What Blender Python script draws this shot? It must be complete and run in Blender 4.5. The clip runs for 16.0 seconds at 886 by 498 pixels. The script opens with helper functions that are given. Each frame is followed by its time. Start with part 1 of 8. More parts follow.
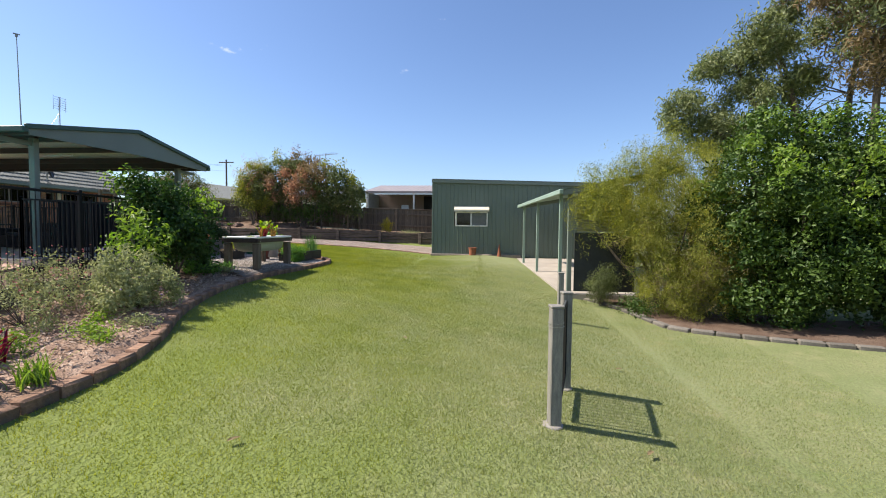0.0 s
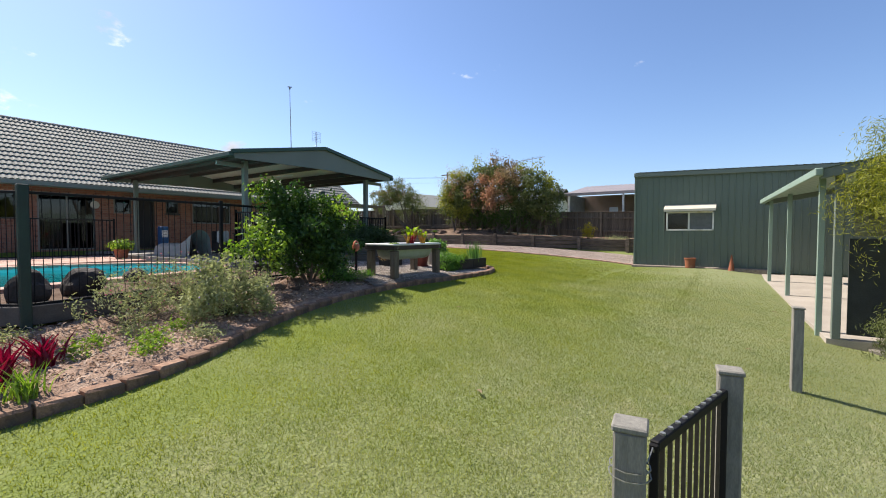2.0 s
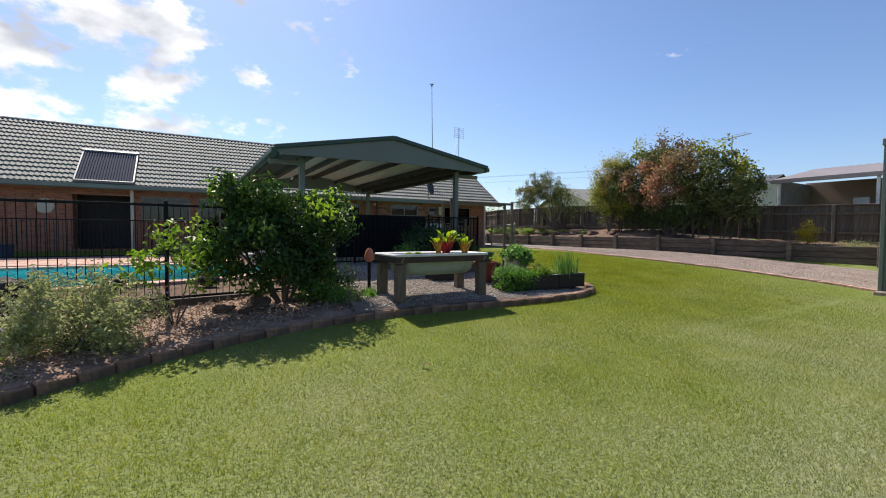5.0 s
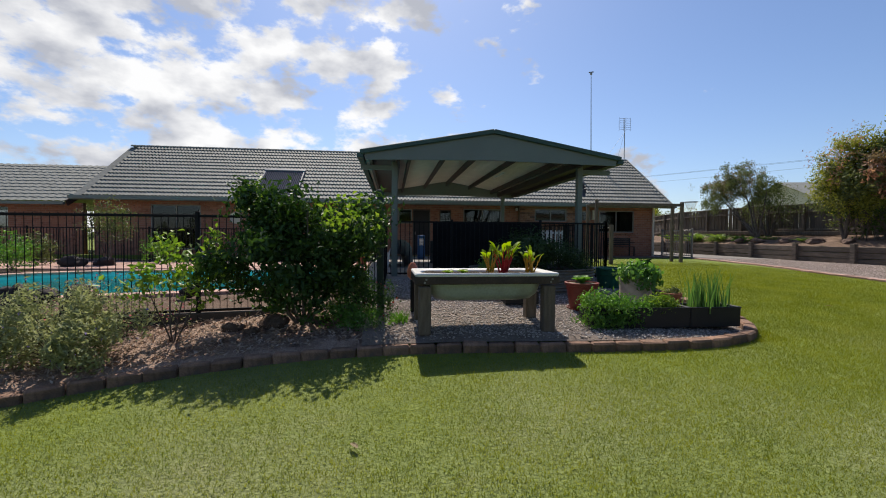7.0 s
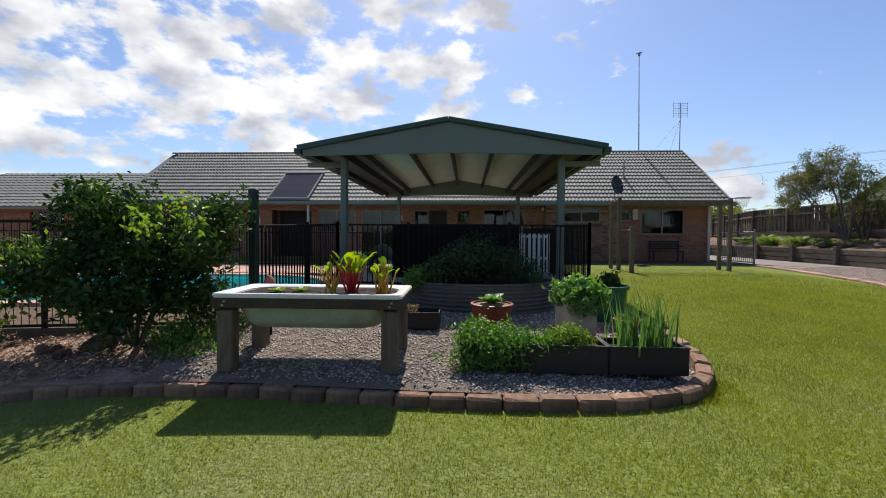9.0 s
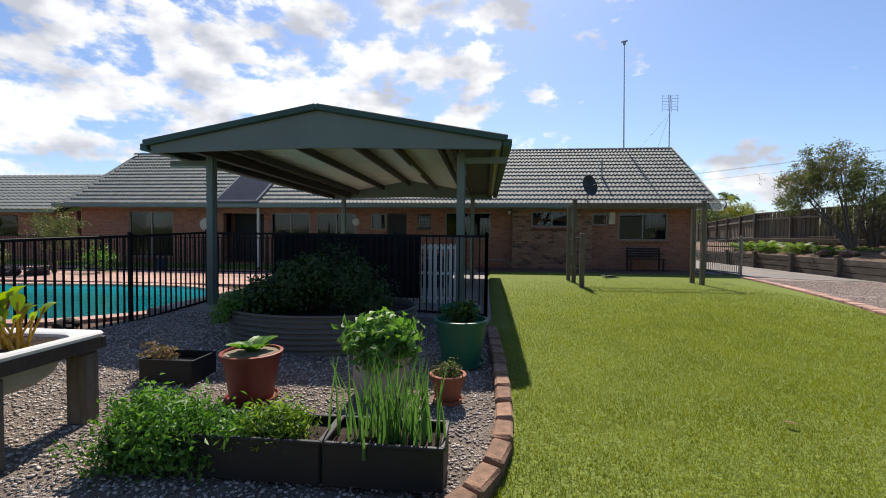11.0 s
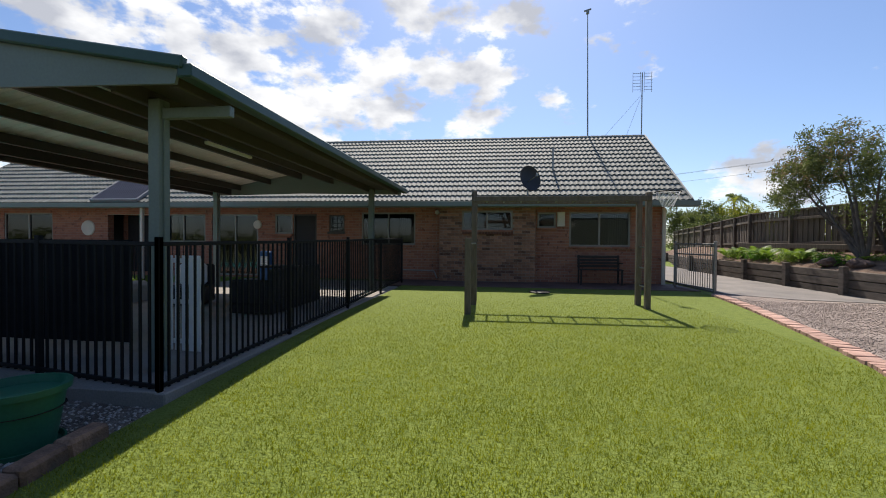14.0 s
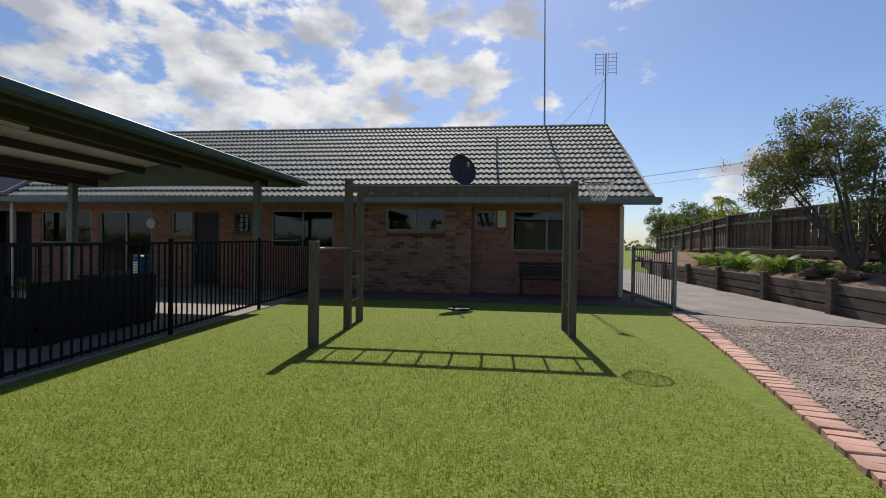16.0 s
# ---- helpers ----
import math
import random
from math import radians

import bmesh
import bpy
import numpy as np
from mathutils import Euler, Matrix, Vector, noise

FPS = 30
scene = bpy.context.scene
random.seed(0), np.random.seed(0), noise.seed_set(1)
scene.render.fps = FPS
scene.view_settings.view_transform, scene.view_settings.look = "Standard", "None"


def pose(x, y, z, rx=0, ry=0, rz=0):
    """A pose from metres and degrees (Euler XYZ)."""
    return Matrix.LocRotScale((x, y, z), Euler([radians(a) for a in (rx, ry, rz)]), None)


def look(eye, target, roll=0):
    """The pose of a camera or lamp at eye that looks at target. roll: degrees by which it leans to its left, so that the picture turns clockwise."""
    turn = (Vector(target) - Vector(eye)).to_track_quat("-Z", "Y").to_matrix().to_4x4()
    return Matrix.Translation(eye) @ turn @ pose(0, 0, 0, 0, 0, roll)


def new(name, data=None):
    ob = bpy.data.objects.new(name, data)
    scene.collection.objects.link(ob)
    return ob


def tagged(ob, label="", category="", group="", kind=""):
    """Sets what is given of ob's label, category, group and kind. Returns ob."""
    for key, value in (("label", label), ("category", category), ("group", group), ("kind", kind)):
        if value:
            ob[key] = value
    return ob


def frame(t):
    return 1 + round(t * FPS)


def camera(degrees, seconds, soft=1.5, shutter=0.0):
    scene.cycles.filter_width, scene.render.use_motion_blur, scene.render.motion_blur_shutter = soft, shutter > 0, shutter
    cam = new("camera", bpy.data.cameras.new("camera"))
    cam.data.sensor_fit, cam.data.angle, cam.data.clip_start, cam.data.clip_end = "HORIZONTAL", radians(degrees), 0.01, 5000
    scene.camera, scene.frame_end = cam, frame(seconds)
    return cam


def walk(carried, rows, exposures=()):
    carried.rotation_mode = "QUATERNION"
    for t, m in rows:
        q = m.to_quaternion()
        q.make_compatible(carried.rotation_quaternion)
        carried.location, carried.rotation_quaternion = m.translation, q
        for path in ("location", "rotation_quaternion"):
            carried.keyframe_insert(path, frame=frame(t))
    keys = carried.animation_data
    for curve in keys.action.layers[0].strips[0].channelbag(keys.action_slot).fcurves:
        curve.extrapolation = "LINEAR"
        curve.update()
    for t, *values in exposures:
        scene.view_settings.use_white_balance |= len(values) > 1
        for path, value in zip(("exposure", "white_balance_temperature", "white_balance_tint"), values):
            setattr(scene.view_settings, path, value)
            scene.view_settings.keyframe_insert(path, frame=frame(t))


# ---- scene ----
cam = camera(91.6, 16.0, 1.0)
PATH = [
    (0.0, pose(1.491, -0.311, 0.650, 87.41, -0.56, 5.48)),
    (0.5, pose(1.794, 0.261, 0.638, 87.70, -0.28, 14.49)),
    (1.0, pose(2.045, 0.835, 0.645, 87.87, -0.21, 22.02)),
    (1.5, pose(2.246, 1.363, 0.654, 87.93, -0.21, 28.53)),
    (2.0, pose(2.439, 1.926, 0.649, 88.06, -0.13, 34.83)),
    (2.5, pose(2.621, 2.451, 0.617, 88.25, -0.24, 40.21)),
    (3.0, pose(2.754, 3.029, 0.583, 88.40, -0.28, 45.09)),
    (3.5, pose(2.908, 3.612, 0.646, 88.09, -0.59, 49.66)),
    (6.0, pose(1.911, 7.248, 0.831, 88.08, -0.11, 69.77)),
    (6.5, pose(1.735, 7.712, 0.856, 88.26, -0.20, 77.49)),
    (7.0, pose(1.539, 8.237, 0.880, 88.32, -0.41, 83.29)),
    (7.5, pose(1.348, 8.793, 0.932, 87.98, -0.35, 87.34)),
    (8.0, pose(1.065, 9.492, 0.956, 88.13, -0.33, 90.01)),
    (8.5, pose(0.742, 10.132, 0.963, 88.21, -0.37, 91.99)),
    (9.0, pose(0.372, 10.780, 0.974, 88.36, -0.37, 93.15)),
    (9.5, pose(0.026, 11.355, 1.035, 88.33, -0.39, 94.04)),
    (10.0, pose(-0.396, 11.900, 1.099, 88.29, -0.50, 94.35)),
    (12.5, pose(-2.672, 14.576, 1.201, 88.95, -0.30, 97.52)),
    (13.0, pose(-3.296, 14.998, 1.186, 89.13, -0.28, 97.50)),
    (13.5, pose(-3.915, 15.433, 1.179, 89.18, -0.38, 97.53)),
    (14.0, pose(-4.495, 15.830, 1.227, 89.04, -0.45, 97.18)),
    (14.5, pose(-4.984, 16.219, 1.270, 88.97, -0.48, 96.86)),
    (15.0, pose(-5.767, 16.637, 1.244, 89.25, -0.61, 96.36)),
    (15.5, pose(-6.271, 17.024, 1.265, 89.27, -0.70, 96.29)),
    (16.0, pose(-6.762, 17.483, 1.275, 89.35, -0.77, 96.41)),
]
# Exposure follows the clip's camera.
EXPOSURES = [(0.0, 0.87), (3.5, 0.7), (6.0, 0.4), (7.0, 0.26), (8.0, 0.3), (9.0, 0.38), (10.0, 0.45), (12.5, 0.52), (14.0, 0.44), (15.0, 0.34), (16.0, 0.1)]
walk(cam, PATH, EXPOSURES)

# ---------------------------------------------------------------- light
SUN_ELEV, SUN_AZ = 50.5, 182.0          # degrees; azimuth counted from +x towards +y


def make_world():
    w = bpy.data.worlds.new("sky")
    scene.world = w
    w.use_nodes = True
    nt = w.node_tree
    nt.nodes.clear()
    out = nt.nodes.new("ShaderNodeOutputWorld")
    bg = nt.nodes.new("ShaderNodeBackground")
    sky = nt.nodes.new("ShaderNodeTexSky")
    sky.sky_type = "NISHITA"
    sky.sun_disc = False
    sky.sun_elevation = radians(SUN_ELEV)
    sky.sun_rotation = radians(90.0 - SUN_AZ)
    sky.air_density, sky.dust_density, sky.ozone_density = 1.0, 0.7, 3.0
    tc = nt.nodes.new("ShaderNodeTexCoord")
    # clouds: broken cumulus over the house side of the sky
    mp = nt.nodes.new("ShaderNodeMapping")
    mp.inputs["Scale"].default_value = (1.0, 1.0, 1.9)
    mp.inputs["Location"].default_value = (0.35, 0.1, 0.2)
    n1 = nt.nodes.new("ShaderNodeTexNoise")
    n1.inputs["Scale"].default_value = 8.5
    n1.inputs["Detail"].default_value = 9.0
    n1.inputs["Roughness"].default_value = 0.58
    n2 = nt.nodes.new("ShaderNodeTexNoise")
    n2.inputs["Scale"].default_value = 7.0
    n2.inputs["Detail"].default_value = 8.0
    # the cloud field lies round one direction
    dot = nt.nodes.new("ShaderNodeVectorMath")
    dot.operation = "DOT_PRODUCT"
    a = radians(211.0)
    dot.inputs[1].default_value = (math.cos(a) * 0.895, math.sin(a) * 0.895, 0.446)
    fld = nt.nodes.new("ShaderNodeMapRange")
    fld.inputs["From Min"].default_value, fld.inputs["From Max"].default_value = 0.64, 0.95
    fld.inputs["To Min"].default_value, fld.inputs["To Max"].default_value = -0.20, 0.10
    # a lone cumulus low over the neighbour's trees
    b = radians(150.8)
    dot2 = nt.nodes.new("ShaderNodeVectorMath")
    dot2.operation = "DOT_PRODUCT"
    dot2.inputs[1].default_value = (math.cos(b) * 0.992, math.sin(b) * 0.992, 0.122)
    fld2 = nt.nodes.new("ShaderNodeMapRange")
    fld2.inputs["From Min"].default_value, fld2.inputs["From Max"].default_value = 0.9930, 0.9998
    fld2.inputs["To Min"].default_value, fld2.inputs["To Max"].default_value = -0.22, 0.15
    both = nt.nodes.new("ShaderNodeMath")
    both.operation = "MAXIMUM"
    add = nt.nodes.new("ShaderNodeMath")
    add.operation = "ADD"
    cov = nt.nodes.new("ShaderNodeMapRange")
    cov.interpolation_type = "SMOOTHSTEP"
    cov.inputs["From Min"].default_value, cov.inputs["From Max"].default_value = 0.495, 0.62
    shade = nt.nodes.new("ShaderNodeValToRGB")
    shade.color_ramp.elements[0].position, shade.color_ramp.elements[0].color = 0.38, (4.5, 4.7, 5.3, 1)
    shade.color_ramp.elements[1].position, shade.color_ramp.elements[1].color = 0.60, (9.0, 9.0, 9.05, 1)
    mix = nt.nodes.new("ShaderNodeMix")
    mix.data_type = "RGBA"
    tint = nt.nodes.new("ShaderNodeMix")
    tint.data_type = "RGBA"
    tint.blend_type = "MULTIPLY"
    tint.inputs["Factor"].default_value = 1.0
    tint.inputs["B"].default_value = (0.95, 1.0, 1.13, 1)
    L = nt.links.new
    L(tc.outputs["Generated"], mp.inputs["Vector"])
    L(mp.outputs[0], n1.inputs["Vector"])
    L(mp.outputs[0], n2.inputs["Vector"])
    L(tc.outputs["Generated"], dot.inputs[0])
    L(dot.outputs["Value"], fld.inputs["Value"])
    L(n1.outputs["Fac"], add.inputs[0])
    L(tc.outputs["Generated"], dot2.inputs[0])
    L(dot2.outputs["Value"], fld2.inputs["Value"])
    L(fld.outputs[0], both.inputs[0])
    L(fld2.outputs[0], both.inputs[1])
    L(both.outputs[0], add.inputs[1])
    L(add.outputs[0], cov.inputs["Value"])
    L(n2.outputs["Fac"], shade.inputs["Fac"])
    L(sky.outputs[0], tint.inputs["A"])
    L(tint.outputs["Result"], mix.inputs["A"])
    L(shade.outputs[0], mix.inputs["B"])
    L(cov.outputs[0], mix.inputs["Factor"])
    L(mix.outputs["Result"], bg.inputs["Color"])
    bg.inputs["Strength"].default_value = 0.092
    L(bg.outputs[0], out.inputs["Surface"])


make_world()
sun_data = bpy.data.lights.new("sun", "SUN")
sun_data.energy, sun_data.angle, sun_data.color = 5.0, radians(0.53), (1.0, 0.91, 0.81)
sun = new("sun", sun_data)
_e, _a = radians(SUN_ELEV), radians(SUN_AZ)
sun.matrix_world = look((math.cos(_e) * math.cos(_a) * 50, math.cos(_e) * math.sin(_a) * 50, math.sin(_e) * 50), (0, 0, 0))

# ---------------------------------------------------------------- mesh helpers


class MB:
    """Collects vertices and faces of one mesh."""

    def __init__(self):
        self.v, self.f = [], []

    def add(self, vs, fs):
        o = len(self.v)
        self.v.extend([tuple(p) for p in vs])
        self.f.extend([tuple(i + o for i in q) for q in fs])
        return self

    def box(self, c, s, b=0.0, rot=None):
        """A box with centre c, size s and chamfer b; rot: a 3x3 matrix or degrees about z."""
        if rot is not None and not isinstance(rot, Matrix):
            rot = Matrix.Rotation(radians(rot), 3, "Z")
        X, Y, Z = (q / 2 for q in s)
        b = min(b, X * 0.8, Y * 0.8, Z * 0.8)
        if b <= 0:
            vs = [(x, y, z) for x in (-X, X) for y in (-Y, Y) for z in (-Z, Z)]
            fs = [(0, 1, 3, 2), (4, 6, 7, 5), (0, 4, 5, 1), (2, 3, 7, 6), (0, 2, 6, 4), (1, 5, 7, 3)]
        else:
            vs, fs, idx = [], [], {}
            for i in (0, 1):
                for j in (0, 1):
                    for k in (0, 1):
                        sx, sy, sz = 2 * i - 1, 2 * j - 1, 2 * k - 1
                        idx[i, j, k] = len(vs)
                        vs += [(sx * X, sy * (Y - b), sz * (Z - b)), (sx * (X - b), sy * Y, sz * (Z - b)), (sx * (X - b), sy * (Y - b), sz * Z)]
            q = idx
            for i in (0, 1):
                r = 1 if i else -1
                fs.append([(q[i, 0, 0]), (q[i, 1, 0]), (q[i, 1, 1]), (q[i, 0, 1])][::r])
                fs.append([(q[0, i, 0] + 1), (q[0, i, 1] + 1), (q[1, i, 1] + 1), (q[1, i, 0] + 1)][::r])
                fs.append([(q[0, 0, i] + 2), (q[1, 0, i] + 2), (q[1, 1, i] + 2), (q[0, 1, i] + 2)][::r])
            for i in (0, 1):
                for j in (0, 1):
                    r = 1 if (i == j) else -1
                    fs.append([q[i, j, 0], q[i, j, 0] + 1, q[i, j, 1] + 1, q[i, j, 1]][::r])
                    fs.append([q[0, i, j] + 1, q[0, i, j] + 2, q[1, i, j] + 2, q[1, i, j] + 1][::r])
                    fs.append([q[i, 0, j] + 2, q[i, 0, j], q[i, 1, j], q[i, 1, j] + 2][::r])
                    for k in (0, 1):
                        t = [q[i, j, k], q[i, j, k] + 1, q[i, j, k] + 2]
                        fs.append(t if (i + j + k) % 2 else t[::-1])
        c = Vector(c)
        return self.add([(rot @ Vector(p) if rot is not None else Vector(p)) + c for p in vs], fs)

    def beam(self, p0, p1, w, h, b=0.0, up=(0, 0, 1)):
        """A bar of section w (across) x h (along up) from p0 to p1."""
        p0, p1 = Vector(p0), Vector(p1)
        d = (p1 - p0)
        y = d.normalized()
        x = y.cross(Vector(up)).normalized()
        z = x.cross(y)
        return self.box((p0 + p1) / 2, (w, d.length, h), b, Matrix((x, y, z)).transposed())

    def cyl(self, p0, p1, r0, r1=None, n=8, caps=True):
        r1 = r0 if r1 is None else r1
        p0, p1 = Vector(p0), Vector(p1)
        d = (p1 - p0).normalized()
        u = d.orthogonal().normalized()
        w = d.cross(u)
        vs, fs = [], []
        for p, r in ((p0, r0), (p1, r1)):
            for i in range(n):
                a = 2 * math.pi * i / n
                vs.append(p + (u * math.cos(a) + w * math.sin(a)) * r)
        fs = [(i, (i + 1) % n, n + (i + 1) % n, n + i) for i in range(n)]
        if caps:
            fs += [tuple(range(n))[::-1], tuple(range(n, 2 * n))]
        return self.add(vs, fs)

    def tube(self, pts, r, n=6):
        for a, b in zip(pts, pts[1:]):
            self.cyl(a, b, r, r, n)
        return self

    def lathe(self, prof, n=28, c=(0, 0, 0), sx=1.0, sy=1.0):
        """Turns the profile [(radius, height), ...] about z."""
        vs, fs = [], []
        for r, z in prof:
            for i in range(n):
                a = 2 * math.pi * i / n
                vs.append((c[0] + sx * r * math.cos(a), c[1] + sy * r * math.sin(a), c[2] + z))
        for k in range(len(prof) - 1):
            for i in range(n):
                j = (i + 1) % n
                fs.append((k * n + i, k * n + j, (k + 1) * n + j, (k + 1) * n + i))
        fs.append(tuple(range(n))[::-1])
        fs.append(tuple(range((len(prof) - 1) * n, len(prof) * n)))
        return self.add(vs, fs)

    def sheet(self, rows):
        """A grid through rows of points."""
        m = len(rows[0])
        vs = [p for r in rows for p in r]
        fs = [(i * m + j, i * m + j + 1, (i + 1) * m + j + 1, (i + 1) * m + j) for i in range(len(rows) - 1) for j in range(m - 1)]
        return self.add(vs, fs)

    def prism(self, poly, z0, z1):
        """An upright prism over a polygon of (x, y)."""
        n = len(poly)
        vs = [(x, y, z0) for x, y in poly] + [(x, y, z1) for x, y in poly]
        fs = [tuple(range(n))[::-1], tuple(range(n, 2 * n))] + [(i, (i + 1) % n, n + (i + 1) % n, n + i) for i in range(n)]
        return self.add(vs, fs)

    def mesh(self, name, smooth=False, fix=True):
        me = bpy.data.meshes.new(name)
        me.from_pydata(self.v, [], self.f)
        if fix:
            bm = bmesh.new()
            bm.from_mesh(me)
            bmesh.ops.recalc_face_normals(bm, faces=bm.faces)
            bm.to_mesh(me)
            bm.free()
        if smooth:
            me.polygons.foreach_set("use_smooth", [True] * len(me.polygons))
            me.set_sharp_from_angle(angle=radians(38))
        me.update()
        return me


def thing(name, loc=(0, 0, 0), label="", category="", group="", kind="", rz=0.0):
    ob = new(name)
    ob.empty_display_size = 0.1
    ob.matrix_world = pose(*loc, 0, 0, rz)
    return tagged(ob, label, category, group, kind)


def part(name, mb, material, parent=None, label="", smooth=False, fix=True, loc=None):
    """Links a mesh as one object under a thing or a part."""
    me = mb.mesh(name, smooth, fix) if isinstance(mb, MB) else mb
    ob = new(name, me)
    if not me.materials:
        me.materials.append(material)
    if parent is not None:
        ob.parent = parent
    if loc is not None:
        ob.matrix_basis = loc if isinstance(loc, Matrix) else Matrix.Translation(loc)
    if label:
        ob["label"] = label
    return ob


def single(name, mb, material, label, category, loc=(0, 0, 0), rz=0.0, group="", kind="", smooth=False, fix=True):
    ob = part(name, mb, material, None, "", smooth, fix)
    ob.matrix_world = pose(*loc, 0, 0, rz)
    return tagged(ob, label, category, group, kind)


def leaf_mesh(name, pts, nrm, length, width, material, droop=0.0, fold=0.25, seed=0, along=None):
    """Many small folded leaves, one at each point, facing nrm."""
    rng = np.random.default_rng(seed)
    n = len(pts)
    nrm = nrm + rng.normal(0, 0.55, (n, 3))
    nrm /= np.linalg.norm(nrm, axis=1)[:, None] + 1e-9
    d = rng.normal(0, 1, (n, 3)) if along is None else along + rng.normal(0, 0.35, (n, 3))
    d[:, 2] -= droop
    d -= nrm * (d * nrm).sum(1)[:, None]
    d /= np.linalg.norm(d, axis=1)[:, None] + 1e-9
    s = np.cross(nrm, d)
    L = (length * rng.uniform(0.6, 1.25, n))[:, None]
    W = (width * rng.uniform(0.7, 1.2, n))[:, None]
    a = pts
    tip = pts + d * L - nrm * L * 0.12
    mid = pts + d * L * 0.45
    l = mid + s * W * 0.5 + nrm * W * fold
    r = mid - s * W * 0.5 + nrm * W * fold
    v = np.stack([a, l, tip, r], 1).reshape(-1, 3)
    me = bpy.data.meshes.new(name)
    me.vertices.add(4 * n)
    me.vertices.foreach_set("co", v.ravel())
    base = np.arange(n) * 4
    tri = np.stack([base, base + 2, base + 1, base, base + 3, base + 2], 1).ravel()
    me.loops.add(6 * n)
    me.loops.foreach_set("vertex_index", tri)
    me.polygons.add(2 * n)
    me.polygons.foreach_set("loop_start", np.arange(2 * n) * 3)
    me.materials.append(material)
    me.update(calc_edges=True)
    return me


def crown_points(blobs, n, seed, shell=0.55, rough=0.25):
    """Points and outward directions within ellipsoids (x, y, z, rx, ry, rz), denser near their skins."""
    rng = np.random.default_rng(seed)
    vol = np.array([b[3] * b[4] * b[5] for b in blobs]) ** 0.8
    k = rng.choice(len(blobs), n, p=vol / vol.sum())
    B = np.array(blobs, float)[k]
    d = rng.normal(0, 1, (n, 3))
    d /= np.linalg.norm(d, axis=1)[:, None]
    rad = shell + (1 - shell) * rng.uniform(0, 1, n) ** 0.6
    lump = 1 + rough * (np.sin(d[:, 0] * 7 + k) * np.sin(d[:, 1] * 6 + 2 * k) + np.sin(d[:, 2] * 8 + k))
    p = B[:, :3] + d * B[:, 3:] * (rad * lump)[:, None]
    return p, d


def tufts(blobs, n, r, seed, flat=0.85, core=0.62):
    """Small rounded clumps over the skin of larger forms, with a thinner core inside each."""
    rng = np.random.default_rng(seed)
    area = np.array([(b[3] * b[4] * b[5]) ** 0.67 for b in blobs])
    out = []
    for k in rng.choice(len(blobs), n, p=area / area.sum()):
        b = blobs[k]
        d = rng.normal(0, 1, 3)
        d /= np.linalg.norm(d)
        f = rng.uniform(0.72, 1.02)
        s = r * rng.uniform(0.6, 1.35)
        out.append((b[0] + d[0] * b[3] * f, b[1] + d[1] * b[4] * f, b[2] + d[2] * b[5] * f, s, s, s * flat))
    return out + [(b[0], b[1], b[2], b[3] * core, b[4] * core, b[5] * core) for b in blobs]


def sprigs(blobs, n, per, spread, seed, shell=0.6, rough=0.25):
    """Clumps of points: n sprigs, per points each."""
    p, d = crown_points(blobs, n, seed, shell, rough)
    rng = np.random.default_rng(seed + 77)
    q = np.repeat(p, per, 0) + rng.normal(0, spread, (n * per, 3))
    return q, np.repeat(d, per, 0)


def limbs(mb, base, tips, r0, seed, sag=0.15):
    """A tapered trunk that forks to the given tips."""
    rng = random.Random(seed)
    base = Vector(base)
    for tip in tips:
        tip = Vector(tip)
        pts = [base]
        m = 5
        for i in range(1, m + 1):
            s = i / m
            p = base.lerp(tip, s)
            p.x += rng.uniform(-1, 1) * sag * (tip - base).length * 0.18 * math.sin(math.pi * s)
            p.y += rng.uniform(-1, 1) * sag * (tip - base).length * 0.18 * math.sin(math.pi * s)
            p.z += sag * 0.4 * (tip - base).length * math.sin(math.pi * s) * 0.4
            pts.append(p)
        for i in range(m):
            mb.cyl(pts[i], pts[i + 1], r0 * (1 - 0.8 * i / m), r0 * (1 - 0.8 * (i + 1) / m), 7, False)
        for i in (2, 3, 4):
            for _ in range(2):
                q = pts[i] + Vector((rng.uniform(-1, 1), rng.uniform(-1, 1), rng.uniform(-0.1, 0.9))) * (tip - base).length * 0.22
                mb.cyl(pts[i], q, r0 * 0.28 * (1.2 - i / m), r0 * 0.07, 5, False)
    return mb


# ---------------------------------------------------------------- materials
MATS = {}


ALBEDO = 0.86        # surfaces a little darker than fresh paint


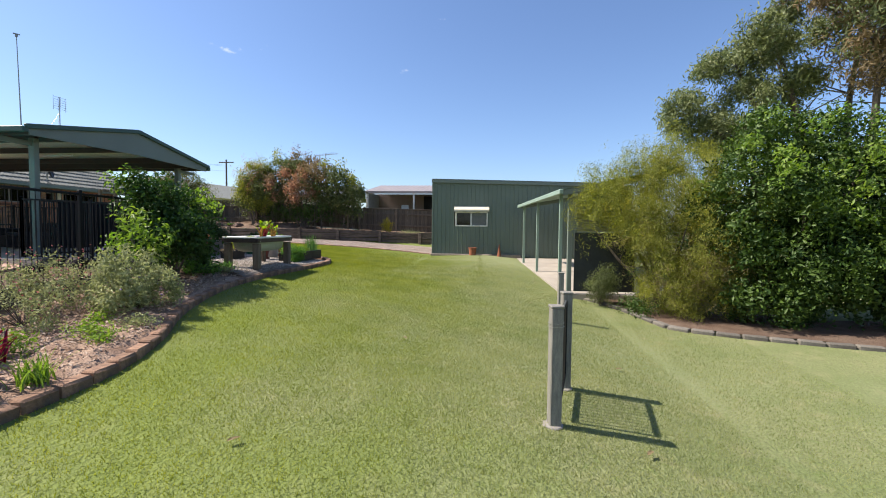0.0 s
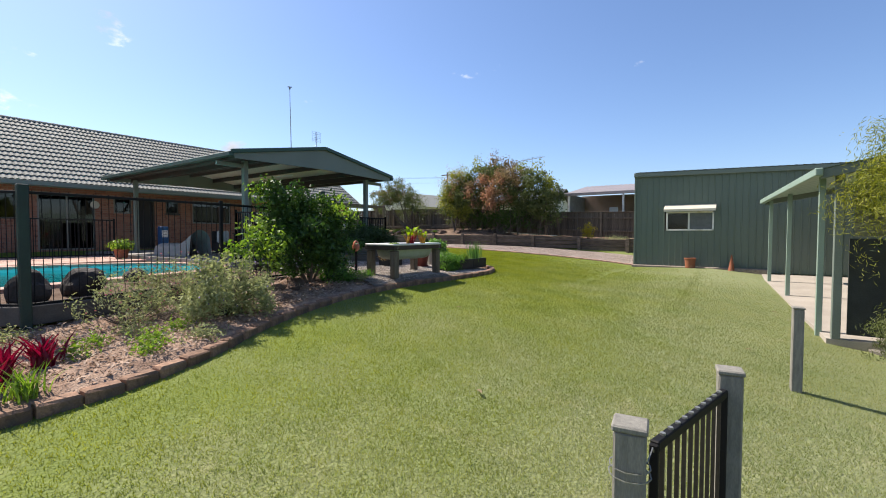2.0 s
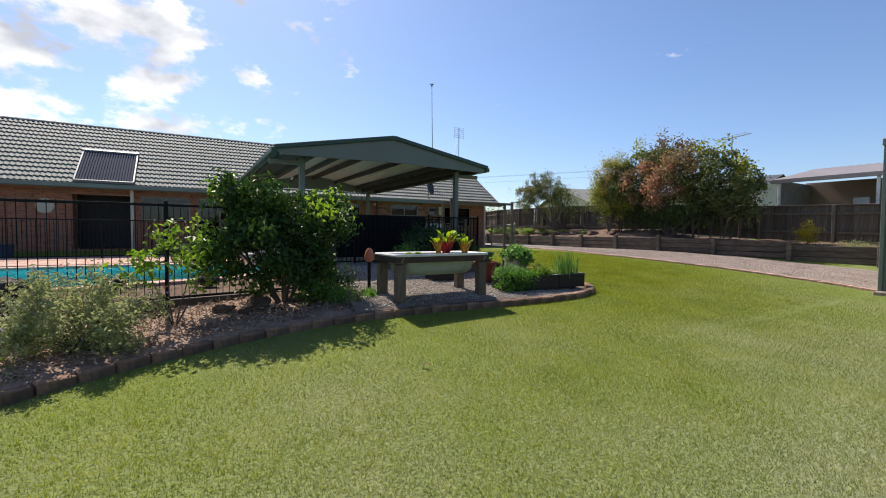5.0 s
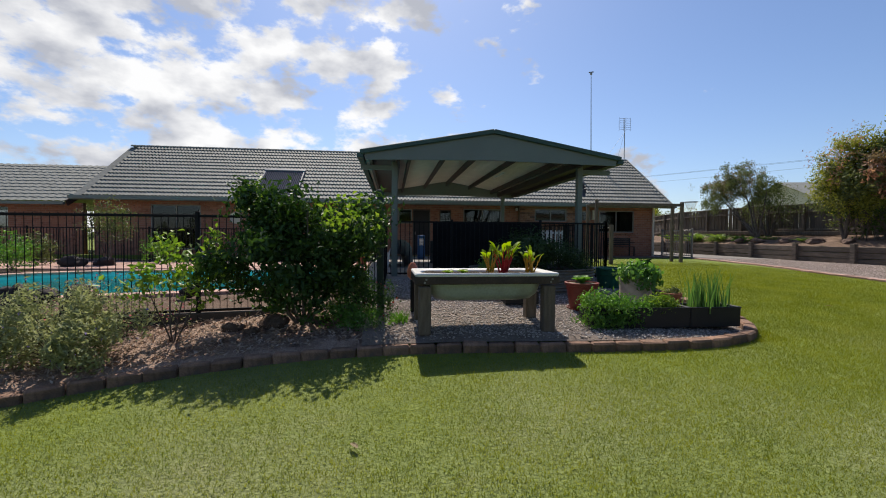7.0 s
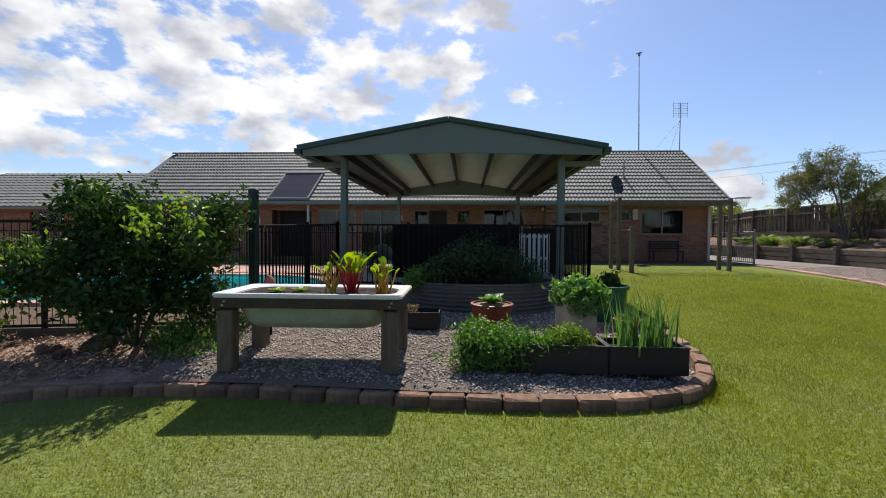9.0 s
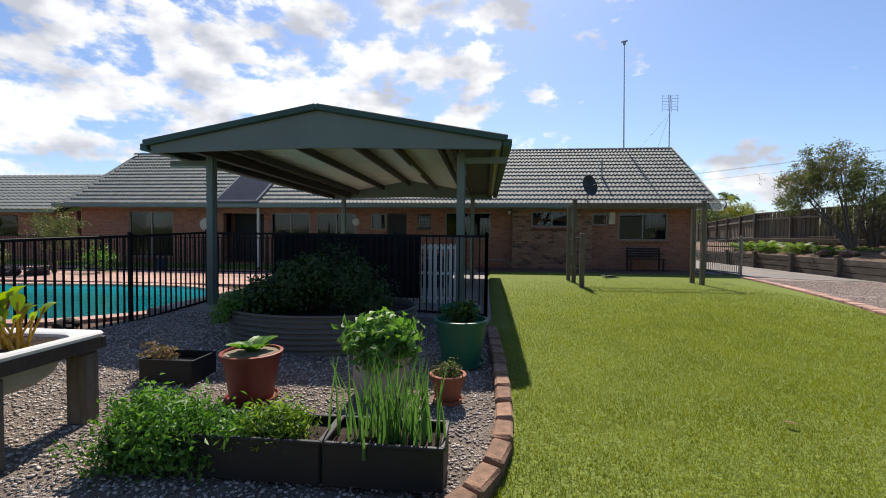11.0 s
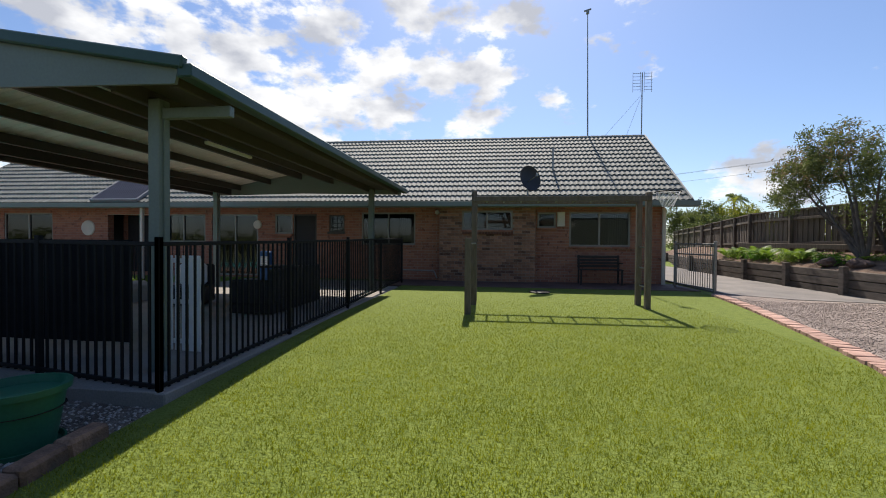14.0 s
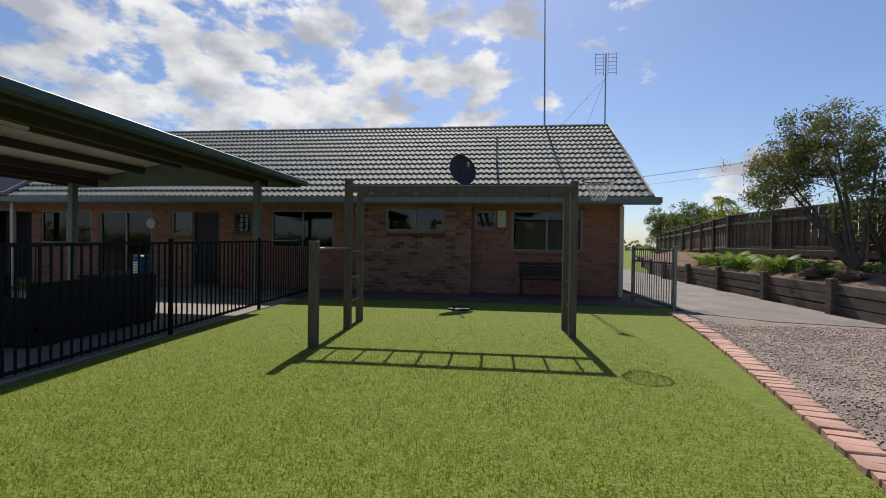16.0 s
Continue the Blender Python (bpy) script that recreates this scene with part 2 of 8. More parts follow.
def mat(name, col, rough=0.7, var=0.25, scale=6.0, col2=None, fine=60.0, bump=0.15, metal=0.0, spec=0.4, stain=0.0, stain_col=(0.05, 0.045, 0.035), rand=0.0, stretch=None, island=False, dist=0.01):
    """A surface with coarse and fine variation, optional stains, and variation from piece to piece."""
    if name not in ("white_enamel", "cream_paint", "cream_roof_sheet"):
        col = tuple(c * ALBEDO for c in col)
        col2 = tuple(c * ALBEDO for c in col2) if col2 else None
    m = bpy.data.materials.new(name)
    m.use_nodes = True
    nt = m.node_tree
    L = nt.links.new
    bs = nt.nodes["Principled BSDF"]
    bs.inputs["Roughness"].default_value = rough
    bs.inputs["Metallic"].default_value = metal
    bs.inputs["Specular IOR Level"].default_value = spec
    tc = nt.nodes.new("ShaderNodeTexCoord")
    vec = tc.outputs["Object"]
    if stretch:
        mp = nt.nodes.new("ShaderNodeMapping")
        mp.inputs["Scale"].default_value = stretch
        L(vec, mp.inputs["Vector"])
        vec = mp.outputs[0]
    col2 = col2 or tuple(c * (1 - var) for c in col)

    def noise_node(sc, det=4.0):
        n = nt.nodes.new("ShaderNodeTexNoise")
        n.inputs["Scale"].default_value = sc
        n.inputs["Detail"].default_value = det
        L(vec, n.inputs["Vector"])
        return n.outputs["Fac"]

    def mixc(fac, a, b, mode="MIX"):
        x = nt.nodes.new("ShaderNodeMix")
        x.data_type = "RGBA"
        x.blend_type = mode
        for s, q in (("Factor", fac), ("A", a), ("B", b)):
            if isinstance(q, (int, float)):
                x.inputs[s].default_value = q
            elif isinstance(q, tuple):
                x.inputs[s].default_value = (*q[:3], 1)
            else:
                L(q, x.inputs[s])
        return x.outputs["Result"]

    def ramp(fac, lo, hi):
        r = nt.nodes.new("ShaderNodeMapRange")
        r.inputs["From Min"].default_value, r.inputs["From Max"].default_value = lo, hi
        L(fac, r.inputs["Value"])
        return r.outputs[0]

    c = mixc(ramp(noise_node(scale), 0.32, 0.68), col, col2)
    nf = noise_node(fine, 3.0)
    g = mixc(ramp(nf, 0.25, 0.75), (1 - var * 0.7,) * 3, (1 + var * 0.5,) * 3)
    c = mixc(1.0, c, g, "MULTIPLY")
    if stain:
        c = mixc(ramp(noise_node(scale * 0.45, 7.0), 0.62 - stain * 0.25, 0.72), c, stain_col)
    if rand:
        src = nt.nodes.new("ShaderNodeNewGeometry").outputs["Random Per Island"] if island else nt.nodes.new("ShaderNodeObjectInfo").outputs["Random"]
        hv = nt.nodes.new("ShaderNodeHueSaturation")
        L(ramp(src, 0, 1), hv.inputs["Value"])
        vr = nt.nodes.new("ShaderNodeMapRange")
        vr.inputs["To Min"].default_value, vr.inputs["To Max"].default_value = 1 - rand, 1 + rand
        L(src, vr.inputs["Value"])
        L(vr.outputs[0], hv.inputs["Value"])
        L(c, hv.inputs["Color"])
        c = hv.outputs[0]
    L(c, bs.inputs["Base Color"])
    if bump:
        bp = nt.nodes.new("ShaderNodeBump")
        bp.inputs["Strength"].default_value = bump
        bp.inputs["Distance"].default_value = dist
        L(nf, bp.inputs["Height"])
        L(bp.outputs[0], bs.inputs["Normal"])
    MATS[name] = m
    return m


def dryness(nt):
    """0 on the lush lawn by the house, 1 on the drier open lawn, with a ragged change between."""
    L = nt.links.new
    tc = nt.nodes.new("ShaderNodeTexCoord")
    sp = nt.nodes.new("ShaderNodeSeparateXYZ")
    L(tc.outputs["Object"], sp.inputs[0])
    n = nt.nodes.new("ShaderNodeTexNoise")
    n.inputs["Scale"].default_value = 0.55
    n.inputs["Detail"].default_value = 4
    L(tc.outputs["Object"], n.inputs["Vector"])
    ad = nt.nodes.new("ShaderNodeMath")
    ad.operation = "MULTIPLY_ADD"
    ad.inputs[1].default_value = 10.0
    L(n.outputs["Fac"], ad.inputs[0])
    L(sp.outputs["X"], ad.inputs[2])
    r = nt.nodes.new("ShaderNodeMapRange")
    r.inputs["From Min"].default_value, r.inputs["From Max"].default_value = 0.9, 6.9
    L(ad.outputs[0], r.inputs["Value"])
    return r.outputs[0]


def lush_mix(nt, dry_socket, lush, vary=None):
    """Mixes a lush green over the dry colour by the lawn's dryness."""
    L = nt.links.new
    x = nt.nodes.new("ShaderNodeMix")
    x.data_type = "RGBA"
    v = nt.nodes.new("ShaderNodeMix")
    v.data_type = "RGBA"
    v.inputs["A"].default_value = (lush[0] * 0.55, lush[1] * 0.62, lush[2] * 0.55, 1)
    v.inputs["B"].default_value = (lush[0] * 1.4, lush[1] * 1.3, lush[2] * 1.5, 1)
    if vary is None:
        tc = nt.nodes.new("ShaderNodeTexCoord")
        n = nt.nodes.new("ShaderNodeTexNoise")
        n.inputs["Scale"].default_value = 9.0
        n.inputs["Detail"].default_value = 6
        L(tc.outputs["Object"], n.inputs["Vector"])
        vary = n.outputs["Fac"]
    L(vary, v.inputs["Factor"])
    L(v.outputs["Result"], x.inputs["A"])
    L(dry_socket, x.inputs["B"])
    L(dryness(nt), x.inputs["Factor"])
    return x.outputs["Result"]


def leaf_mat(name, col, col2, trans=0.35, rough=0.5, spec=0.35, tsat=1.15, tval=1.5, thue=0.5, lush=None):
    col, col2 = tuple(c * 0.86 for c in col), tuple(c * 0.86 for c in col2)
    m = bpy.data.materials.new(name)
    m.use_nodes = True
    nt = m.node_tree
    L = nt.links.new
    bs = nt.nodes["Principled BSDF"]
    bs.inputs["Roughness"].default_value = rough
    bs.inputs["Specular IOR Level"].default_value = spec
    geo = nt.nodes.new("ShaderNodeNewGeometry")
    tc = nt.nodes.new("ShaderNodeTexCoord")
    n = nt.nodes.new("ShaderNodeTexNoise")
    n.inputs["Scale"].default_value = 1.6
    L(tc.outputs["Object"], n.inputs["Vector"])
    ad = nt.nodes.new("ShaderNodeMath")
    ad.operation = "MULTIPLY_ADD"
    ad.inputs[1].default_value, ad.inputs[2].default_value = 1.2, -0.45
    L(n.outputs["Fac"], ad.inputs[0])
    ad2 = nt.nodes.new("ShaderNodeMath")
    ad2.operation = "MULTIPLY_ADD"
    ad2.inputs[1].default_value = 0.75
    L(geo.outputs["Random Per Island"], ad2.inputs[0])
    L(ad.outputs[0], ad2.inputs[2])
    x = nt.nodes.new("ShaderNodeMix")
    x.data_type = "RGBA"
    x.inputs["A"].default_value, x.inputs["B"].default_value = (*col, 1), (*col2, 1)
    L(ad2.outputs[0], x.inputs["Factor"])
    res = x.outputs["Result"] if lush is None else lush_mix(nt, x.outputs["Result"], lush, ad2.outputs[0])
    L(res, bs.inputs["Base Color"])
    tr = nt.nodes.new("ShaderNodeBsdfTranslucent")
    br = nt.nodes.new("ShaderNodeHueSaturation")
    br.inputs["Value"].default_value = tval
    br.inputs["Hue"].default_value = thue
    br.inputs["Saturation"].default_value = tsat
    L(res, br.inputs["Color"])
    L(br.outputs[0], tr.inputs["Color"])
    ms = nt.nodes.new("ShaderNodeMixShader")
    ms.inputs[0].default_value = trans
    L(bs.outputs[0], ms.inputs[1])
    L(tr.outputs[0], ms.inputs[2])
    L(ms.outputs[0], nt.nodes["Material Output"].inputs["Surface"])
    MATS[name] = m
    return m


def glass_mat(name, tint=(0.9, 0.95, 0.95), rough=0.02):
    m = bpy.data.materials.new(name)
    m.use_nodes = True
    nt = m.node_tree
    L = nt.links.new
    nt.nodes.remove(nt.nodes["Principled BSDF"])
    t = nt.nodes.new("ShaderNodeBsdfTransparent")
    t.inputs[0].default_value = (*tint, 1)
    g = nt.nodes.new("ShaderNodeBsdfGlossy")
    g.inputs["Roughness"].default_value = rough
    fr = nt.nodes.new("ShaderNodeFresnel")
    fr.inputs[0].default_value = 1.55
    ms = nt.nodes.new("ShaderNodeMixShader")
    L(fr.outputs[0], ms.inputs[0])
    L(t.outputs[0], ms.inputs[1])
    L(g.outputs[0], ms.inputs[2])
    L(ms.outputs[0], nt.nodes["Material Output"].inputs["Surface"])
    MATS[name] = m
    return m


def lawn_mat():
    m = mat("lawn_grass", (0.185, 0.22, 0.088), 0.9, 0.35, 0.55, (0.25, 0.265, 0.125), 38.0, 0.9, spec=0.15, dist=0.03)
    nt = m.node_tree
    L = nt.links.new
    bs = nt.nodes["Principled BSDF"]
    src = bs.inputs["Base Color"].links[0].from_socket
    tc = nt.nodes.new("ShaderNodeTexCoord")
    prev = src
    for sc, lo, hi, colr, amt in ((0.16, 0.45, 0.62, (0.255, 0.28, 0.15), 0.6), (3.5, 0.55, 0.72, (0.28, 0.26, 0.14), 0.45), (14.0, 0.56, 0.70, (0.115, 0.165, 0.035), 0.5)):
        n = nt.nodes.new("ShaderNodeTexNoise")
        n.inputs["Scale"].default_value = sc
        n.inputs["Detail"].default_value = 5
        L(tc.outputs["Object"], n.inputs["Vector"])
        r = nt.nodes.new("ShaderNodeMapRange")
        r.inputs["From Min"].default_value, r.inputs["From Max"].default_value = lo, hi
        r.inputs["To Max"].default_value = amt
        L(n.outputs["Fac"], r.inputs["Value"])
        x = nt.nodes.new("ShaderNodeMix")
        x.data_type = "RGBA"
        x.inputs["B"].default_value = (*colr, 1)
        L(prev, x.inputs["A"])
        L(r.outputs[0], x.inputs["Factor"])
        prev = x.outputs["Result"]
    L(lush_mix(nt, prev, (0.15, 0.195, 0.034)), bs.inputs["Base Color"])
    return m


def brick_mat(name, c1, c2, mortar, sx=1.0, dark=(0.09, 0.05, 0.04)):
    """Face brick, laid in stretcher bond on walls that face x; coordinates in metres."""
    m = bpy.data.materials.new(name)
    m.use_nodes = True
    nt = m.node_tree
    L = nt.links.new
    bs = nt.nodes["Principled BSDF"]
    bs.inputs["Roughness"].default_value = 0.88
    bs.inputs["Specular IOR Level"].default_value = 0.2
    tc = nt.nodes.new("ShaderNodeTexCoord")
    sp = nt.nodes.new("ShaderNodeSeparateXYZ")
    L(tc.outputs["Object"], sp.inputs[0])
    ad = nt.nodes.new("ShaderNodeMath")
    L(sp.outputs["X"], ad.inputs[0])
    L(sp.outputs["Y"], ad.inputs[1])
    cb = nt.nodes.new("ShaderNodeCombineXYZ")
    L(ad.outputs[0], cb.inputs["X"])
    L(sp.outputs["Z"], cb.inputs["Y"])
    bk = nt.nodes.new("ShaderNodeTexBrick")
    bk.inputs["Scale"].default_value = 1.0
    bk.inputs["Brick Width"].default_value = 0.24
    bk.inputs["Row Height"].default_value = 0.086
    bk.inputs["Mortar Size"].default_value = 0.006
    bk.inputs["Mortar Smooth"].default_value = 0.3
    bk.inputs["Bias"].default_value = -0.15
    bk.inputs["Color1"].default_value, bk.inputs["Color2"].default_value, bk.inputs["Mortar"].default_value = (*c1, 1), (*c2, 1), (*mortar, 1)
    L(cb.outputs[0], bk.inputs["Vector"])
    # a second, shifted pattern picks out single darker bricks
    wn = nt.nodes.new("ShaderNodeTexNoise")
    wn.inputs["Scale"].default_value = 7.0
    wn.inputs["Detail"].default_value = 2
    L(tc.outputs["Object"], wn.inputs["Vector"])
    r = nt.nodes.new("ShaderNodeMapRange")
    r.inputs["From Min"].default_value, r.inputs["From Max"].default_value, r.inputs["To Max"].default_value = 0.62, 0.68, 0.6
    L(wn.outputs["Fac"], r.inputs["Value"])
    x = nt.nodes.new("ShaderNodeMix")
    x.data_type = "RGBA"
    x.inputs["B"].default_value = (*dark, 1)
    L(bk.outputs["Color"], x.inputs["A"])
    L(r.outputs[0], x.inputs["Factor"])
    L(x.outputs["Result"], bs.inputs["Base Color"])
    n2 = nt.nodes.new("ShaderNodeTexNoise")
    n2.inputs["Scale"].default_value = 90
    L(tc.outputs["Object"], n2.inputs["Vector"])
    mm = nt.nodes.new("ShaderNodeMath")
    mm.operation = "MULTIPLY_ADD"
    mm.inputs[1].default_value = -2.0
    L(bk.outputs["Fac"], mm.inputs[0])
    L(n2.outputs["Fac"], mm.inputs[2])
    bp = nt.nodes.new("ShaderNodeBump")
    bp.inputs["Strength"].default_value, bp.inputs["Distance"].default_value = 0.6, 0.006
    L(mm.outputs[0], bp.inputs["Height"])
    L(bp.outputs[0], bs.inputs["Normal"])
    return m


def water_mat():
    m = bpy.data.materials.new("pool_water")
    m.use_nodes = True
    nt = m.node_tree
    L = nt.links.new
    nt.nodes.remove(nt.nodes["Principled BSDF"])
    t = nt.nodes.new("ShaderNodeBsdfTransparent")
    t.inputs[0].default_value = (0.45, 0.88, 0.92, 1)
    g = nt.nodes.new("ShaderNodeBsdfGlossy")
    g.inputs["Roughness"].default_value = 0.03
    fr = nt.nodes.new("ShaderNodeFresnel")
    fr.inputs[0].default_value = 1.33
    n = nt.nodes.new("ShaderNodeTexNoise")
    n.inputs["Scale"].default_value = 5.0
    tc = nt.nodes.new("ShaderNodeTexCoord")
    L(tc.outputs["Object"], n.inputs["Vector"])
    bp = nt.nodes.new("ShaderNodeBump")
    bp.inputs["Strength"].default_value, bp.inputs["Distance"].default_value = 0.35, 0.03
    L(n.outputs["Fac"], bp.inputs["Height"])
    L(bp.outputs[0], g.inputs["Normal"])
    L(bp.outputs[0], fr.inputs["Normal"])
    ms = nt.nodes.new("ShaderNodeMixShader")
    L(fr.outputs[0], ms.inputs[0])
    L(t.outputs[0], ms.inputs[1])
    L(g.outputs[0], ms.inputs[2])
    L(ms.outputs[0], nt.nodes["Material Output"].inputs["Surface"])
    return m


LAWN = lawn_mat()
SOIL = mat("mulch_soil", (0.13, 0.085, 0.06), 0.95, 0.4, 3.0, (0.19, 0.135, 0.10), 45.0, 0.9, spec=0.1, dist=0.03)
MULCH = mat("pine_bark_mulch", (0.50, 0.36, 0.27), 0.95, 0.45, 4.0, (0.27, 0.175, 0.125), 55.0, 1.0, spec=0.1, dist=0.03)
GRAVEL = mat("grey_gravel_bed", (0.21, 0.165, 0.132), 0.9, 0.5, 5.0, (0.31, 0.255, 0.21), 85.0, 1.0, spec=0.2, dist=0.03)
STONE = mat("gravel_stone", (0.51, 0.45, 0.395), 0.85, 0.2, 20.0, None, 90.0, 0.2, rand=0.55, island=True)
DRIVESTONE = mat("drive_stone", (0.52, 0.42, 0.36), 0.85, 0.2, 20.0, None, 90.0, 0.2, rand=0.5, island=True)
DRIVE = mat("drive_gravel", (0.42, 0.345, 0.30), 0.92, 0.4, 2.0, (0.27, 0.22, 0.19), 70.0, 1.0, spec=0.2, dist=0.025)
CONCRETE = mat("grey_concrete", (0.35, 0.32, 0.285), 0.9, 0.25, 1.5, (0.27, 0.25, 0.22), 60.0, 0.25, stain=0.25, stain_col=(0.18, 0.165, 0.15))
PALE_CONC = mat("pale_concrete", (0.44, 0.39, 0.33), 0.9, 0.2, 1.5, None, 60.0, 0.2)
REDCONC = mat("red_oxide_concrete", (0.17, 0.10, 0.08), 0.8, 0.3, 2.0, None, 50.0, 0.2)
PAVER = mat("salmon_paver", (0.56, 0.36, 0.285), 0.85, 0.25, 6.0, (0.47, 0.28, 0.215), 70.0, 0.3, rand=0.18)
EDGEBRICK = mat("edging_block", (0.37, 0.215, 0.135), 0.92, 0.4, 7.0, (0.15, 0.095, 0.066), 60.0, 0.7, rand=0.25, stain=0.16, stain_col=(0.13, 0.115, 0.09))
GREEN = mat("green_steel", (0.19, 0.225, 0.195), 0.5, 0.12, 1.2, None, 40.0, 0.04, spec=0.4)
GREENDK = mat("dark_green_steel", (0.045, 0.095, 0.078), 0.45, 0.12, 2.0, None, 50.0, 0.03)
SHEDWALL = mat("shed_steel_cladding", (0.165, 0.205, 0.165), 0.55, 0.1, 0.8, None, 30.0, 0.03, spec=0.35, stain=0.08, stain_col=(0.14, 0.17, 0.14))
SHEDROOF = mat("pale_green_trim", (0.30, 0.40, 0.33), 0.45, 0.1, 2.0, None, 50.0, 0.03)
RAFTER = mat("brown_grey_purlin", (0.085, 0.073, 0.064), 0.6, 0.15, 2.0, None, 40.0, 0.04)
SOFFIT = mat("cream_roof_sheet", (0.76, 0.71, 0.61), 0.55, 0.12, 2.0, None, 40.0, 0.05)
BLACK = mat("black_powdercoat", (0.011, 0.011, 0.012), 0.65, 0.2, 4.0, None, 80.0, 0.03, spec=0.2)
SHADECLOTH = mat("black_shade_cloth", (0.02, 0.02, 0.022), 0.9, 0.3, 3.0, None, 200.0, 0.3, spec=0.1)
TIMBER = mat("weathered_hardwood", (0.215, 0.17, 0.125), 0.88, 0.35, 5.0, (0.14, 0.108, 0.078), 60.0, 0.5, stretch=(6, 6, 1), rand=0.12)
GREYPOST = mat("treated_pine_post", (0.30, 0.285, 0.245), 0.85, 0.3, 6.0, (0.20, 0.19, 0.165), 50.0, 0.4, stretch=(6, 6, 1))
TABLETIMBER = mat("dark_stained_timber", (0.095, 0.066, 0.048), 0.8, 0.35, 5.0, (0.06, 0.042, 0.032), 50.0, 0.5, stretch=(1, 1, 1))
SLEEPER = mat("weathered_sleeper", (0.175, 0.142, 0.112), 0.93, 0.4, 3.0, (0.095, 0.077, 0.06), 45.0, 0.8, stretch=(1, 5, 5), rand=0.25, stain=0.3, stain_col=(0.06, 0.05, 0.04))
PALING = mat("grey_paling", (0.205, 0.165, 0.128), 0.92, 0.35, 3.0, (0.12, 0.095, 0.072), 40.0, 0.6, stretch=(6, 6, 0.8), rand=0.25)
TILE = mat("grey_green_roof_tile", (0.235, 0.24, 0.215), 0.75, 0.3, 5.0, (0.175, 0.185, 0.165), 50.0, 0.3, rand=0.12, stain=0.15, stain_col=(0.14, 0.14, 0.125))
TILE_IS = mat("grey_green_roof_tiles", (0.235, 0.24, 0.215), 0.75, 0.3, 5.0, (0.175, 0.185, 0.165), 50.0, 0.3, rand=0.12, island=True, stain=0.15, stain_col=(0.14, 0.14, 0.125))
GUTTER = mat("green_grey_gutter", (0.20, 0.235, 0.205), 0.45, 0.1, 2.0, None, 40.0, 0.03)
WHITE = mat("white_enamel", (0.78, 0.77, 0.73), 0.3, 0.06, 6.0, None, 40.0, 0.03, spec=0.5, stain=0.1, stain_col=(0.5, 0.47, 0.40))
CREAM = mat("cream_paint", (0.62, 0.57, 0.46), 0.6, 0.1, 3.0, None, 40.0, 0.05)
BATHSIDE = mat("tub_outside_enamel", (0.46, 0.50, 0.42), 0.45, 0.2, 3.0, (0.34, 0.38, 0.31), 40.0, 0.06, stain=0.2, stain_col=(0.25, 0.22, 0.17))
ALU = mat("aluminium_frame", (0.30, 0.285, 0.25), 0.4, 0.1, 4.0, None, 40.0, 0.02, metal=0.3)
DARKALU = mat("bronze_frame", (0.10, 0.085, 0.07), 0.4, 0.1, 4.0, None, 40.0, 0.02, metal=0.3)
GALV = mat("galvanised_steel", (0.36, 0.36, 0.34), 0.45, 0.2, 6.0, None, 60.0, 0.05, metal=0.6)
TANKSTEEL = mat("corrugated_tank_steel", (0.20, 0.195, 0.17), 0.55, 0.2, 3.0, None, 40.0, 0.05, metal=0.2)
TERRA = mat("terracotta", (0.37, 0.13, 0.068), 0.8, 0.2, 8.0, None, 50.0, 0.15, stain=0.15, stain_col=(0.3, 0.2, 0.14))
REDPOT = mat("red_glazed_pot", (0.26, 0.05, 0.03), 0.45, 0.2, 8.0, None, 50.0, 0.05)
GREENPOT = mat("green_plastic_pot", (0.028, 0.161, 0.084), 0.4, 0.15, 5.0, (0.03, 0.14, 0.085), 50.0, 0.05)
FABRIC = mat("beige_grow_bag", (0.60, 0.51, 0.39), 0.95, 0.2, 5.0, (0.40, 0.34, 0.26), 150.0, 0.3, spec=0.1)
BLACKPLASTIC = mat("black_plastic", (0.018, 0.018, 0.019), 0.55, 0.2, 6.0, None, 60.0, 0.05)
POTSOIL = mat("potting_mix", (0.075, 0.055, 0.045), 0.95, 0.5, 12.0, None, 80.0, 0.9, spec=0.1, dist=0.02)
STRAW = mat("straw_mulch", (0.36, 0.29, 0.21), 0.95, 0.4, 15.0, None, 90.0, 0.8, spec=0.1)
BARK = mat("grey_bark", (0.17, 0.14, 0.11), 0.93, 0.35, 5.0, (0.10, 0.08, 0.065), 40.0, 0.7, stretch=(3, 3, 1))
POOLTILE = mat("pool_plaster", (0.16, 0.72, 0.73), 0.7, 0.12, 1.0, None, 20.0, 0.05)
ROCK = mat("dark_basalt_rock", (0.028, 0.023, 0.021), 0.85, 0.4, 5.0, (0.055, 0.043, 0.038), 40.0, 0.8)
# the dimness of unlit rooms is put into this dark colour
INTERIOR = mat("dim_room_colour", (0.12, 0.105, 0.09), 0.9, 0.1, 1.0, None, 20.0, 0.0)
CURTAIN = mat("pale_curtain", (0.45, 0.44, 0.40), 0.9, 0.1, 3.0, None, 40.0, 0.1, stretch=(14, 14, 1))
GLASS = glass_mat("window_glass", (0.36, 0.38, 0.38))
WATER = water_mat()
BRICK = brick_mat("tan_face_brick", (0.38, 0.175, 0.108), (0.27, 0.115, 0.075), (0.32, 0.24, 0.19))
BLUEPANEL = mat("solar_absorber", (0.045, 0.055, 0.085), 0.45, 0.2, 3.0, None, 40.0, 0.1, spec=0.5)
L_CITRUS = leaf_mat("citrus_leaf", (0.027, 0.066, 0.014), (0.075, 0.14, 0.03), 0.22, 0.5, 0.25)
L_YOUNG = leaf_mat("young_leaf", (0.135, 0.243, 0.041), (0.270, 0.365, 0.068), 0.4)
